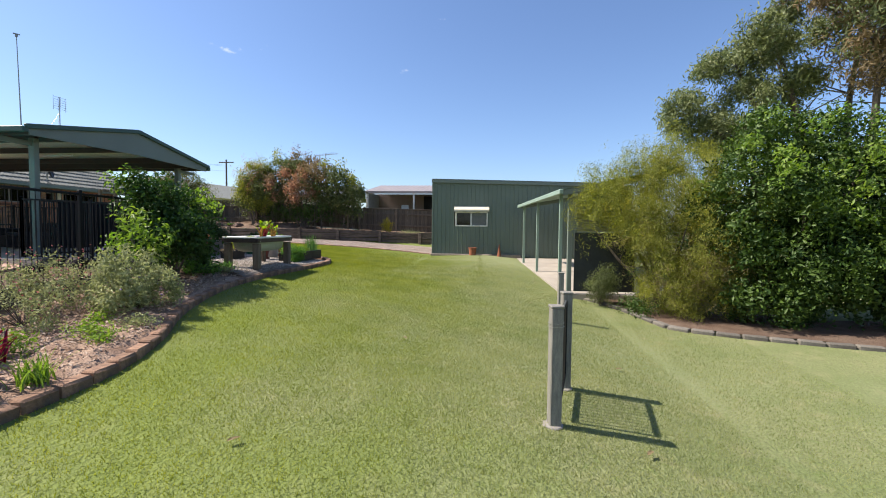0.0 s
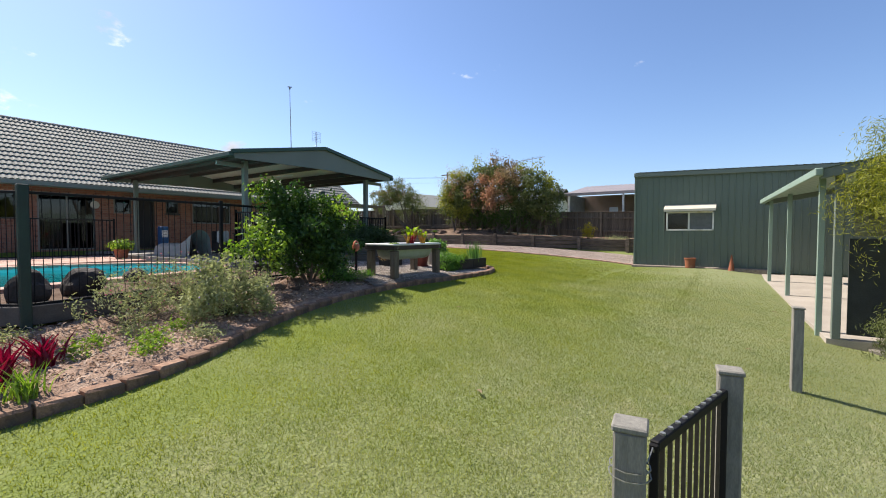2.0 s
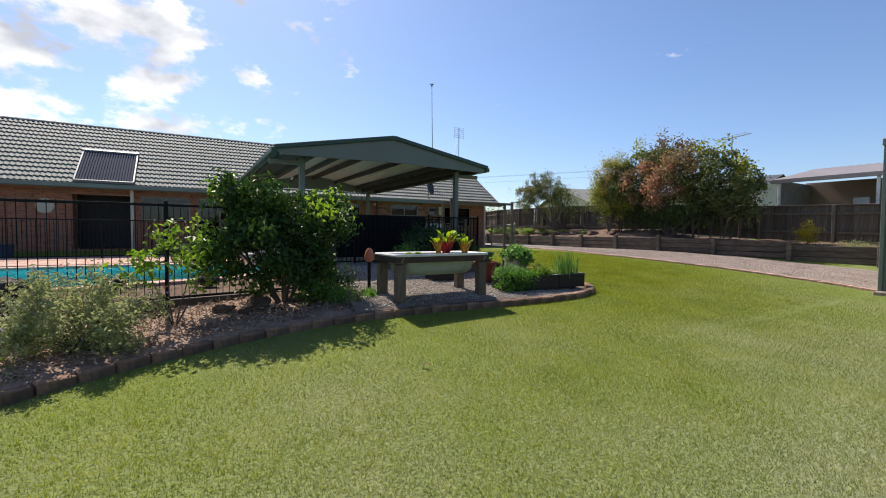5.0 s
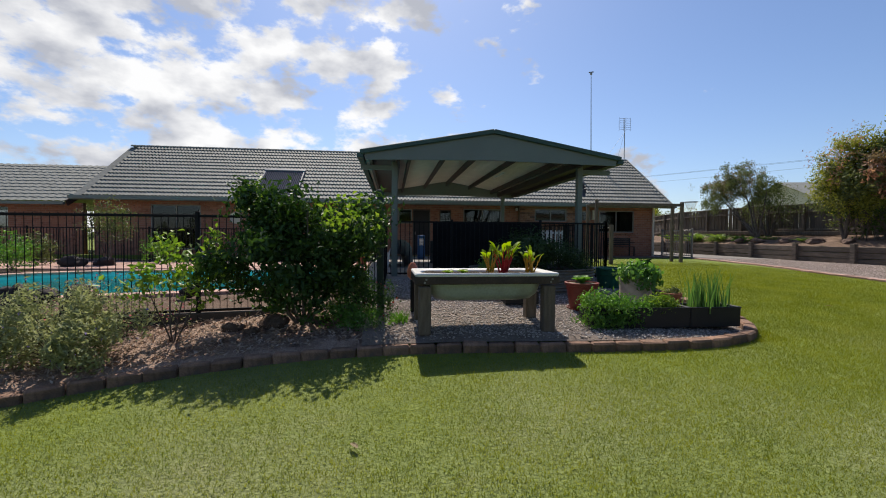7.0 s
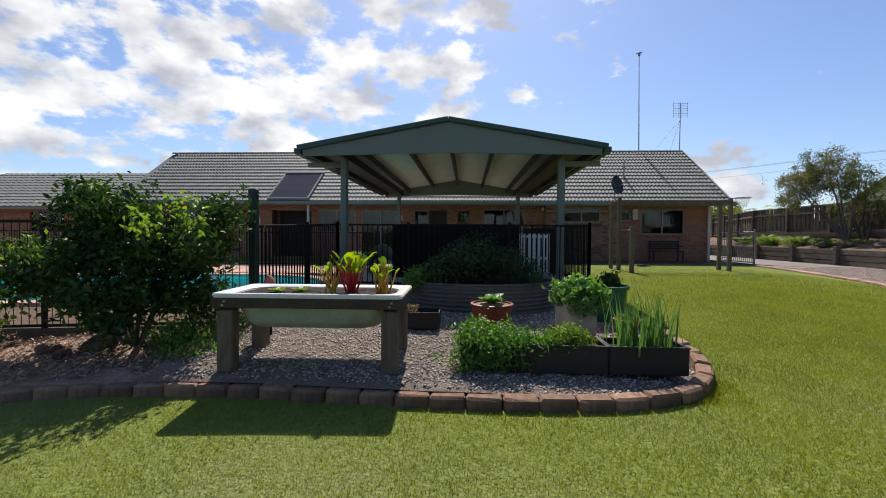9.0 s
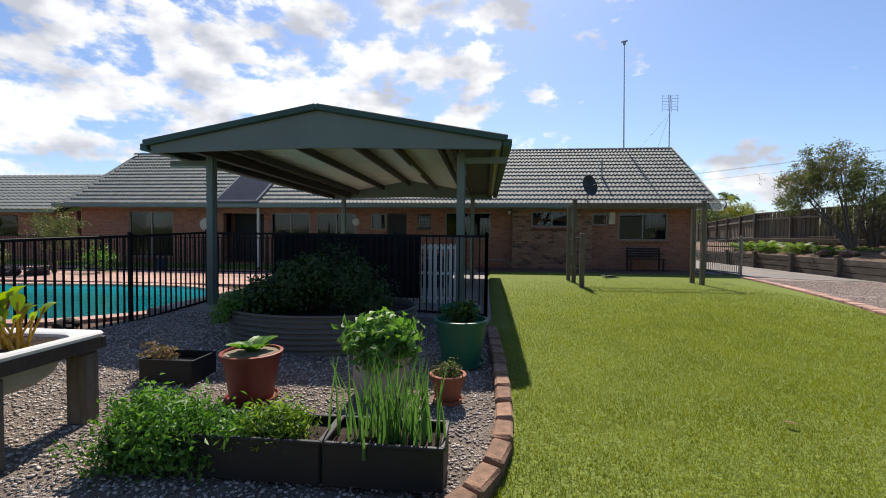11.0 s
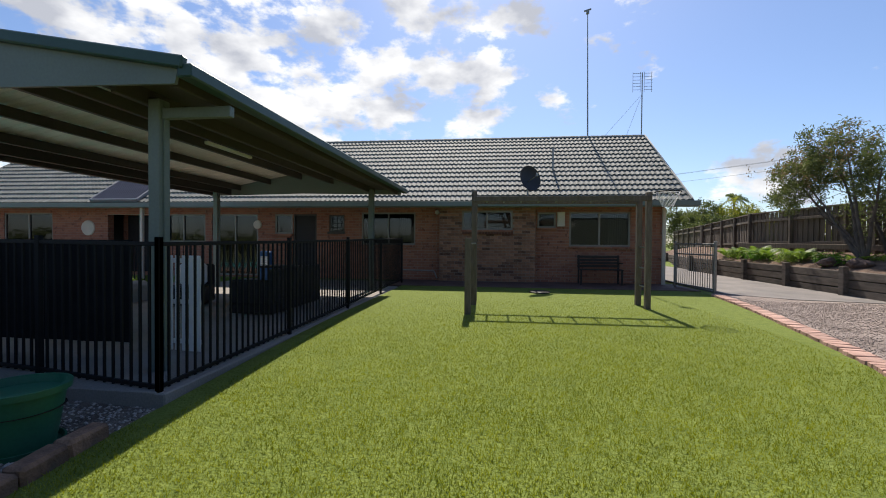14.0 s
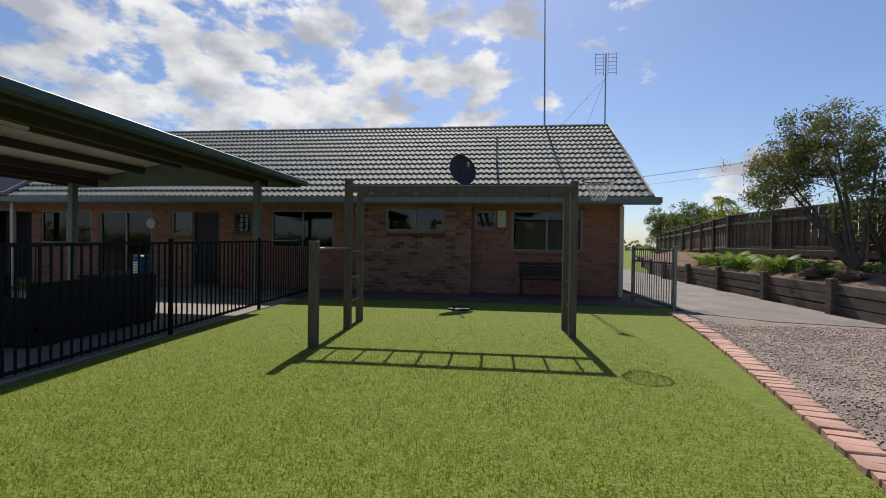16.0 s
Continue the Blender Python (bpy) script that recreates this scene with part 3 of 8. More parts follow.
L_SAGE = leaf_mat("grey_sage_leaf", (0.215, 0.245, 0.105), (0.43, 0.45, 0.22), 0.3, 0.7)
L_FEATHER = leaf_mat("feathery_leaf", (0.15, 0.185, 0.032), (0.42, 0.42, 0.085), 0.4, 0.6)
L_DRY = leaf_mat("dry_twig_leaf", (0.216, 0.176, 0.074), (0.311, 0.257, 0.115), 0.25, 0.7)
L_TANK = leaf_mat("dark_bed_leaf", (0.022, 0.05, 0.014), (0.06, 0.11, 0.028), 0.25, 0.5)
L_DARK = leaf_mat("glossy_shrub_leaf", (0.026, 0.062, 0.012), (0.095, 0.155, 0.026), 0.2, 0.5, 0.25)
L_GUM = leaf_mat("gum_leaf", (0.125, 0.17, 0.07), (0.26, 0.285, 0.12), 0.3, 0.5)
L_BROWN = leaf_mat("bronze_leaf", (0.17, 0.12, 0.06), (0.34, 0.26, 0.14), 0.3, 0.6)
L_BOUG = leaf_mat("bougainvillea_bract", (0.36, 0.18, 0.12), (0.50, 0.31, 0.19), 0.35, 0.6)
L_OLIVE = leaf_mat("olive_leaf", (0.088, 0.118, 0.04), (0.19, 0.215, 0.074), 0.3, 0.6)
L_HERB = leaf_mat("herb_leaf", (0.081, 0.203, 0.034), (0.189, 0.338, 0.068), 0.35)
L_POTATO = leaf_mat("potato_leaf", (0.101, 0.230, 0.041), (0.203, 0.351, 0.081), 0.35)
L_CHIVE = leaf_mat("onion_leaf", (0.09, 0.19, 0.05), (0.17, 0.29, 0.08), 0.35)
L_RED = leaf_mat("crimson_cordyline", (0.13, 0.01, 0.024), (0.30, 0.028, 0.055), 0.35)
L_PINK = leaf_mat("pink_flower", (0.45, 0.14, 0.16), (0.55, 0.25, 0.25), 0.3)
L_REDFLOWER = leaf_mat("red_flower", (0.45, 0.03, 0.03), (0.55, 0.06, 0.05), 0.3)
L_MAUVE = leaf_mat("mauve_flower", (0.22, 0.16, 0.40), (0.34, 0.28, 0.5), 0.3)
L_YELLOW = leaf_mat("yellow_leaf", (0.40, 0.33, 0.03), (0.5, 0.42, 0.06), 0.4)
L_CHARDSTEM = leaf_mat("chard_leaf", (0.11, 0.24, 0.025), (0.30, 0.38, 0.045), 0.5)
L_FERN = leaf_mat("fern_frond", (0.085, 0.16, 0.03), (0.24, 0.32, 0.075), 0.4)
L_CHIP = leaf_mat("bark_chip", (0.30, 0.21, 0.15), (0.62, 0.49, 0.39), 0.05, 0.9, 0.1)
STEM_RED = mat("red_chard_stem", (0.42, 0.025, 0.03), 0.4, 0.2, 8.0)
STEM_YEL = mat("yellow_chard_stem", (0.5, 0.27, 0.02), 0.4, 0.2, 8.0)

# ---------------------------------------------------------------- ground


def zg(x, y):
    """Height of the lawn: level by the house, falling towards the open side of the yard."""
    k = min(max((x + 12.0) / 14.0, 0.0), 1.15)
    yy = min(max(y, -6.0), 24.0)
    dip = 0.10 * max(k * (1.0 - k), 0.0) * max(min(yy - 9.0, 0.0), -8.0)
    return -0.95 * k ** 1.8 + dip + (0.02 if yy < 9.0 else 0.012 + min(0.2 * max(k - 0.79, 0.0), 0.033)) * (yy - 9.0) * k


def gravel_z(x, y=10.0):
    """Height of the gravel: rising towards the patio, falling towards the lawn."""
    return min(-0.25 - 0.07 * (x + 3.4), -0.05) - 0.04 * max(y - 10.0, 0.0)


def axis_steps(lo, hi, step, far):
    a = list(np.arange(lo, hi + 1e-6, step))
    out, d = [], step
    x = hi
    while x < far:
        d *= 1.7
        x += d
        out.append(x)
    inn, d, x = [], step, lo
    while x > -far:
        d *= 1.7
        x -= d
        inn.append(x)
    return inn[::-1] + a + out


def in_terrace(x, y):
    return -17.4 < x < -4.9 and -12.5 < y < 7.4


def build_ground():
    mb = MB()
    xs, ys = axis_steps(-24, 12, 0.4, 1500), axis_steps(-14, 30, 0.4, 1500)
    rng = random.Random(4)
    rows = []
    for y in ys:
        row = []
        for x in xs:
            z = zg(x, y) + rng.uniform(-0.0015, 0.0015)
            if y > 24.6:
                z += min(y - 24.6, 1.5) * 0.4
            if -17.9 < x < -7.9 and 7.6 < y < 12.9:
                z = min(z, -0.3)
            if -7.9 < x < -3.55 and 7.6 < y < 12.85:
                z = min(z, gravel_z(x, y) - 0.14)
            if in_terrace(x, y):
                z = -2.2
            row.append((x, y, z))
        rows.append(row)
    mb.sheet(rows)
    single("ground", mb, LAWN, "mown couch-grass lawn, green with pale dry patches", "lawn", kind="structure", smooth=True, fix=False)


build_ground()

# edging line of the planted bed, lawn side
EDGE = [(-1.75, -2.2), (-1.85, -0.5), (-1.93, 1.0), (-1.95, 2.2), (-1.97, 3.3), (-2.25, 4.25), (-2.70, 5.15), (-3.05, 6.15), (-3.26, 7.2), (-3.28, 8.2), (-3.20, 9.3), (-3.13, 10.4),
        (-3.10, 11.4), (-3.15, 12.1), (-3.36, 12.70), (-3.85, 13.06), (-4.6, 13.20), (-6.0, 13.18), (-7.3, 13.12)]


def resample(line, step):
    pts = [Vector((*p, 0)) for p in line]
    # smooth with Catmull-Rom
    fine = []
    for i in range(len(pts) - 1):
        p0, p1, p2, p3 = pts[max(i - 1, 0)], pts[i], pts[i + 1], pts[min(i + 2, len(pts) - 1)]
        for k in range(12):
            s = k / 12
            fine.append(0.5 * ((2 * p1) + (p2 - p0) * s + (2 * p0 - 5 * p1 + 4 * p2 - p3) * s * s + (3 * p1 - p0 - 3 * p2 + p3) * s ** 3))
    fine.append(pts[-1])
    out, acc = [fine[0]], 0.0
    for a, b in zip(fine, fine[1:]):
        d = (b - a).length
        while acc + d >= step:
            a = a.lerp(b, (step - acc) / d)
            d = (b - a).length
            out.append(a.copy())
            acc = 0.0
        acc += d
    return out


# planted soil bed between edging and pool fence, y < 8
FENCE_LINE = [(-5.6, -6.0), (-5.5, 2.09), (-4.16, 3.2), (-4.62, 5.8), (-5.0, 8.06)]


def fence_x(y):
    if y < 2.6:
        return -5.5
    if y < 3.2:
        return -5.5 + (y - 2.6) / 0.6 * 1.34
    return -4.16 - (y - 3.2) * 0.173


def edge_x(y):
    for (x0, y0), (x1, y1) in zip(EDGE, EDGE[1:]):
        if y0 <= y <= y1:
            return x0 + (x1 - x0) * (y - y0) / (y1 - y0)
    return EDGE[0][0]


def soil_z(x, y):
    e, f = edge_x(y), fence_x(y)
    s = min(max((e - x) / (e - f), 0), 1)
    return zg(e, y) + 0.11 + 0.17 * s + 0.05 * math.sin(x * 3.1 + y * 2.3) * s * (1 - s) * 2


def bed_edge(y):
    """Lawn-side limit of the gravel, round the tip of the bed."""
    return float(np.interp(y, [p[1] for p in EDGE[:17]], [p[0] for p in EDGE[:17]])) - 0.02


def build_soil():
    mb = MB()
    rows = []
    for y in np.arange(-2.2, 8.31, 0.1):
        e, f = edge_x(y) - 0.02, fence_x(y) - 0.15
        row = []
        for i in range(25):
            x = e + (f - e) * i / 24
            lump = 0.035 * noise.noise((x * 3.3, y * 3.3, 0)) + 0.02 * noise.noise((x * 11, y * 11, 3))
            row.append((x, y, min(soil_z(x, y) + lump, zg(e, y) + 0.075 + (e - x) * 0.5)))
        rows.append(row)
    mb.sheet(rows)
    single("garden_bed_soil", mb, MULCH, "bare mulched soil of a raised garden bed", "garden bed", kind="structure", smooth=True)
    mb = MB()
    rows = []
    for y in [*np.arange(7.9, 13.01, 0.1), 13.05, 13.12, 13.19]:
        e = bed_edge(y)
        row = []
        for i in range(45):
            x = e + (-7.75 - e) * i / 44
            row.append((x, y, min(gravel_z(x, y) + 0.012 * noise.noise((x * 9, y * 9, 1)), zg(e, y) + 0.10 + (e - x) * 0.45)))
        rows.append(row)
    mb.sheet(rows)
    single("gravel_bed", mb, GRAVEL, "grey gravel bed under the planters", "gravel", kind="structure", smooth=True)


build_soil()

# ---------------------------------------------------------------- house
WX = -18.0                     # garden-side face of the brick wall
EAVE_X, EAVE_Z, RIDGE_X, RIDGE_Z = -17.25, 2.42, -21.27, 5.17
HY0, HY1 = -4.1, 20.75


def wall_x(name, x, y0, y1, z0, z1, thick, holes, material, label, parent=None):
    """An upright wall in the plane x, with holes (y0, y1, z0, z1) through it."""
    mb = MB()
    ys = sorted({y0, y1, *[h[0] for h in holes], *[h[1] for h in holes]})
    zs = sorted({z0, z1, *[h[2] for h in holes], *[h[3] for h in holes]})

    def solid(i, j):
        if not (0 <= i < len(ys) - 1 and 0 <= j < len(zs) - 1):
            return False
        cy, cz_ = (ys[i] + ys[i + 1]) / 2, (zs[j] + zs[j + 1]) / 2
        return not any(h[0] < cy < h[1] and h[2] < cz_ < h[3] for h in holes)

    ix = {}
    vs, fs = [], []

    def vid(i, j, k):
        if (i, j, k) not in ix:
            ix[i, j, k] = len(vs)
            vs.append((x - thick * k, ys[i], zs[j]))
        return ix[i, j, k]

    for i in range(len(ys) - 1):
        for j in range(len(zs) - 1):
            if not solid(i, j):
                continue
            fs.append((vid(i, j, 0), vid(i + 1, j, 0), vid(i + 1, j + 1, 0), vid(i, j + 1, 0)))
            fs.append((vid(i, j, 1), vid(i, j + 1, 1), vid(i + 1, j + 1, 1), vid(i + 1, j, 1)))
            for di, dj, p, q in ((-1, 0, (i, j), (i, j + 1)), (1, 0, (i + 1, j + 1), (i + 1, j)), (0, -1, (i + 1, j), (i, j)), (0, 1, (i, j + 1), (i + 1, j + 1))):
                if not solid(i + di, j + dj):
                    fs.append((vid(*p, 0), vid(*q, 0), vid(*q, 1), vid(*p, 1)))
    mb.add(vs, fs)
    if parent is not None:
        return part(name, mb, material, parent, label)
    return single(name, mb, material, label, "wall", kind="structure")


# openings in the garden wall: (y0, y1, z0, z1, kind)
OPEN_MAIN = [(18.0, 19.78, 1.12, 2.17, "slider_curtain"), (17.05, 17.6, 1.68, 2.15, "small"), (11.47, 13.24, 1.12, 2.15, "slider_curtain"),
             (10.37, 10.9, 1.52, 2.08, "grille"), (9.15, 9.95, 0.02, 2.1, "door"), (8.5, 9.12, 1.45, 2.1, "small"), (6.25, 7.9, 0.05, 2.1, "glass_door"),
             (4.35, 6.0, 1.15, 2.1, "slider"), (2.3, 4.05, 0.05, 2.1, "porch"), (-1.9, 0.1, 0.25, 2.15, "slider")]
MORTAR = mat("lime_mortar", (0.36, 0.29, 0.23), 0.95, 0.2, 8.0, None, 70.0, 0.3)
house = thing("house", (0, 0, 0), "single-storey tan brick house with grey-green tiled roof", "house")
wall_x("wall", WX, HY0, 14.05, -0.15, 2.36, 0.24, [o[:4] for o in OPEN_MAIN if o[1] < 14.05], BRICK, "tan face-brick wall", house)
wall_x("wall", WX + 0.28, 14.05, 16.97, -0.15, 2.36, 0.5, [(14.75, 16.28, 1.60, 2.18)], MORTAR, "tan face-brick wall that stands forward", house)
wall_x("wall", WX, 16.97, HY1, -0.15, 2.36, 0.24, [o[:4] for o in OPEN_MAIN if o[0] > 16.97], BRICK, "tan face-brick wall", house)
# end, rear and inner walls close the house
for yy in (HY0, HY1 - 0.24):
    mb = MB()
    mb.box((-21.27, yy + 0.12, 1.1), (6.5, 0.24, 2.52))
    n0 = len(mb.v)
    mb.add([(-18.0, yy, 2.36), (-24.5, yy, 2.36), (RIDGE_X, yy, 5.0), (-18.0, yy + 0.24, 2.36), (-24.5, yy + 0.24, 2.36), (RIDGE_X, yy + 0.24, 5.0)],
           [(0, 2, 1), (3, 4, 5), (0, 1, 4, 3), (1, 2, 5, 4), (2, 0, 3, 5)])
    part("gable_wall", mb, BRICK, house)
part("rear_wall", MB().box((-24.4, 8.0, 1.1), (0.24, 26, 2.52)), BRICK, house)
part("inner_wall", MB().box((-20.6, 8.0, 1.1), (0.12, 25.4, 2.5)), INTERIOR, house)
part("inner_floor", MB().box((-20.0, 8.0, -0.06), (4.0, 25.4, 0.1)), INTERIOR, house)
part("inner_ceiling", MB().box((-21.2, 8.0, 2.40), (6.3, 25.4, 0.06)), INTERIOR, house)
part("soffit", MB().box((-17.65, (HY0 + HY1) / 2, 2.33), (0.72, HY1 - HY0 + 0.6, 0.02)), CREAM, house)
mb = MB()
mb.box((EAVE_X + 0.02, (HY0 + HY1) / 2 + 0.1, 2.34), (0.03, HY1 - HY0 + 1.0, 0.18))
mb.box((EAVE_X + 0.09, (HY0 + HY1) / 2 + 0.1, 2.285), (0.12, HY1 - HY0 + 1.0, 0.02))
mb.box((EAVE_X + 0.15, (HY0 + HY1) / 2 + 0.1, 2.345), (0.02, HY1 - HY0 + 1.0, 0.14), 0.006)
part("gutter", mb, GUTTER, house, "grey-green metal gutter")
mb = MB()
mb.beam((EAVE_X, HY1 + 0.42, 2.42), (RIDGE_X, HY1 + 0.42, 5.15), 0.05, 0.2)
part("barge_board", mb, CREAM, house)
mb = MB()
mb.box((-17.86, 20.68, 1.1), (0.07, 0.1, 2.35), 0.01)
part("downpipe", mb, CREAM, house, "cream painted downpipe")
for yv in (4.12,):
    part("porch_post", MB().box((-17.45, yv, 1.1), (0.1, 0.1, 2.35), 0.01), CREAM, house, "cream painted porch post")
part("porch_back", MB().box((-18.9, 3.2, 1.1), (0.1, 2.2, 2.4)), BRICK, house)

# roof deck under the tiles
SL = Vector((RIDGE_X - EAVE_X, 0, RIDGE_Z - EAVE_Z))
SLEN = SL.length
mb = MB()
for sgn in (1, -1):
    ex = EAVE_X if sgn > 0 else 2 * RIDGE_X - EAVE_X
    a, b = Vector((ex, 0, EAVE_Z - 0.05)), Vector((RIDGE_X, 0, RIDGE_Z - 0.05))
    y0, y1 = HY0 - 0.35, HY1 + 0.42
    mb.add([(a.x, y0, a.z), (b.x, y0, b.z), (b.x, y1, b.z), (a.x, y1, a.z), (a.x, y0, a.z - 0.06), (b.x, y0, b.z - 0.06), (b.x, y1, b.z - 0.06), (a.x, y1, a.z - 0.06)],
           [(0, 1, 2, 3), (4, 7, 6, 5), (0, 3, 7, 4), (1, 5, 6, 2), (0, 4, 5, 1), (3, 2, 6, 7)])
part("roof_deck", mb, TILE, house, "tiled roof")


def tile_shape():
    """One double-roll concrete tile; u across (y), v up the slope, h off the slope."""
    mb = MB()
    w, l = 0.305, 0.40
    prof = [0.0, 0.028, 0.030, 0.004, 0.0, 0.028, 0.030, 0.004, 0.0]
    m = len(prof)
    vs = []
    for v, dh in ((0.0, 0.052), (l, 0.008)):
        for i, h in enumerate(prof):
            vs.append((v, (i / (m - 1) - 0.5) * w, h + dh))
    for i, h in enumerate(prof):
        vs.append((0.0, (i / (m - 1) - 0.5) * w, 0.004))
    fs = [(i, i + 1, m + i + 1, m + i) for i in range(m - 1)] + [(2 * m + i, 2 * m + i + 1, i + 1, i) for i in range(m - 1)]
    mb.add(vs, fs)
    return mb


TILE_MB = tile_shape()
ROWS = 15
ROWL = SLEN / ROWS
up = SL.normalized()
nrm = Vector((-up.z, 0, up.x)) if -up.z > 0 else Vector((up.z * -1, 0, up.x))
nrm = Vector((abs(up.z), 0, abs(up.x)))


def roof_frame(r, y, ex=EAVE_X, ez=EAVE_Z):
    o = Vector((ex, y, ez)) + up * (r * ROWL - 0.03)
    return Matrix(((up.x, 0, nrm.x, o.x), (up.y, 1, nrm.y, o.y), (up.z, 0, nrm.z, o.z), (0, 0, 0, 1)))


SOLAR_Y0, SOLAR_Y1 = 2.5, 4.2


def build_tiles():
    tile_me = TILE_MB.mesh("roof_tile", True, False)
    tile_me.materials.append(TILE)
    far = MB()
    y = HY0 - 0.2
    cnt = 0
    cols = int((HY1 + 0.42 - y) / 0.30)
    for c in range(cols):
        yy = HY1 + 0.27 - c * 0.30
        for r in range(ROWS):
            M = roof_frame(r, yy)
            if cnt < 300 and c < 20:
                o = new("roof_tile", tile_me)
                o.parent = house
                o.matrix_basis = M
                cnt += 1
            else:
                far.add([M @ Vector(p) for p in TILE_MB.v], TILE_MB.f)
    ob = part("roof_tiles", far, TILE_IS, house, "", True, False)
    ob["kind"] = "stuff"
    # ridge capping, each cap lapping the next
    mb = MB()
    for ro, ri, zo in ((0.13, 0.117, 0.11), (0.112, 0.10, 0.092)):
        for a in range(6):
            t0, t1 = math.pi * a / 6, math.pi * (a + 1) / 6
            mb.add([(math.cos(t0) * ro, 0, math.sin(t0) * zo), (math.cos(t1) * ro, 0, math.sin(t1) * zo),
                    (math.cos(t1) * ri, 0.4, math.sin(t1) * zo * 0.9), (math.cos(t0) * ri, 0.4, math.sin(t0) * zo * 0.9)], [(0, 1, 2, 3)])
    for a in range(6):
        t0, t1 = math.pi * a / 6, math.pi * (a + 1) / 6
        mb.add([(math.cos(t0) * 0.13, 0, math.sin(t0) * 0.11), (math.cos(t1) * 0.13, 0, math.sin(t1) * 0.11),
                (math.cos(t1) * 0.112, 0, math.sin(t1) * 0.092), (math.cos(t0) * 0.112, 0, math.sin(t0) * 0.092)], [(0, 1, 2, 3)])
    cap = part("ridge_cap", mb, TILE, house, "", False, False)
    cap.location = (RIDGE_X, HY0 - 0.3, RIDGE_Z - 0.03)
    yy = HY0 - 0.3 + 0.37
    while yy < HY1 + 0.05:
        o = new("ridge_cap", cap.data)
        o.parent = house
        o.location = (RIDGE_X, yy, RIDGE_Z - 0.03)
        yy += 0.37
    mb = MB()
    for r in range(ROWS):
        M = roof_frame(r, HY1 + 0.42)
        mb.add([M @ Vector(p) for p in [(0, -0.09, 0.06), (0, 0.05, 0.06), (0, 0.05, -0.14), (0.38, -0.09, 0.03), (0.38, 0.05, 0.03), (0.38, 0.05, -0.14)]], [(0, 1, 4, 3), (1, 2, 5, 4), (0, 2, 1)])
    part("verge_cap", mb, TILE, house, "", False, False)


build_tiles()

# lower wing with its own roof, away from the camera's end
wing = thing("house_wing", (0, 0, 0), "lower brick wing with a tiled hip roof", "house")
wall_x("wall", -18.6, -15.5, -4.9, -0.15, 2.2, 0.24, [(-9.5, -7.8, 1.1, 2.0)], BRICK, "", wing)
part("wall_end", MB().box((-21.6, -15.4, 1.05), (6.0, 0.24, 2.4)), BRICK, wing)
part("window_pane", MB().box((-18.7, -8.65, 1.55), (0.02, 1.7, 0.9)), GLASS, wing)


def build_wing_roof():
    mb = MB()
    e0, r0 = Vector((-17.9, 0, 2.2)), Vector((-21.8, 0, 4.25))
    n = 12
    cols = np.arange(-16.2, -5.0, 0.152)
    rows = []
    for k in range(n):
        for p, dz in ((e0.lerp(r0, k / n), 0.03), (e0.lerp(r0, (k + 1) / n), 0.0)):
            yl = -16.3 + 2.2 * ((p.x - e0.x) / (r0.x - e0.x))
            rows.append([(p.x, max(y, yl), p.z + dz + (0.025 if i % 2 else 0.0)) for i, y in enumerate(cols)])
    mb.sheet(rows)
    part("roof_hip", MB().add([(-17.9, -16.3, 2.2), (-21.8, -14.1, 4.25), (-25.7, -16.3, 2.2)], [(0, 1, 2)]), TILE, wing, "", False, False)
    part("roof_back", MB().add([(-21.8, -14.1, 4.25), (-21.8, -5.0, 4.25), (-25.7, -5.0, 2.2), (-25.7, -16.3, 2.2)], [(0, 1, 2, 3)]), TILE, wing, "", False, False)
    part("roof", mb, TILE, wing, "tiled roof", False, False)
    part("barge_board", MB().beam((-17.9, -5.05, 2.15), (-21.8, -5.05, 4.2), 0.06, 0.24), mat("brown_barge", (0.07, 0.045, 0.035), 0.6), wing, "dark brown barge board")
    part("gutter", MB().box((-17.82, -10.7, 2.13), (0.14, 11.2, 0.12), 0.01), GUTTER, wing)


build_wing_roof()


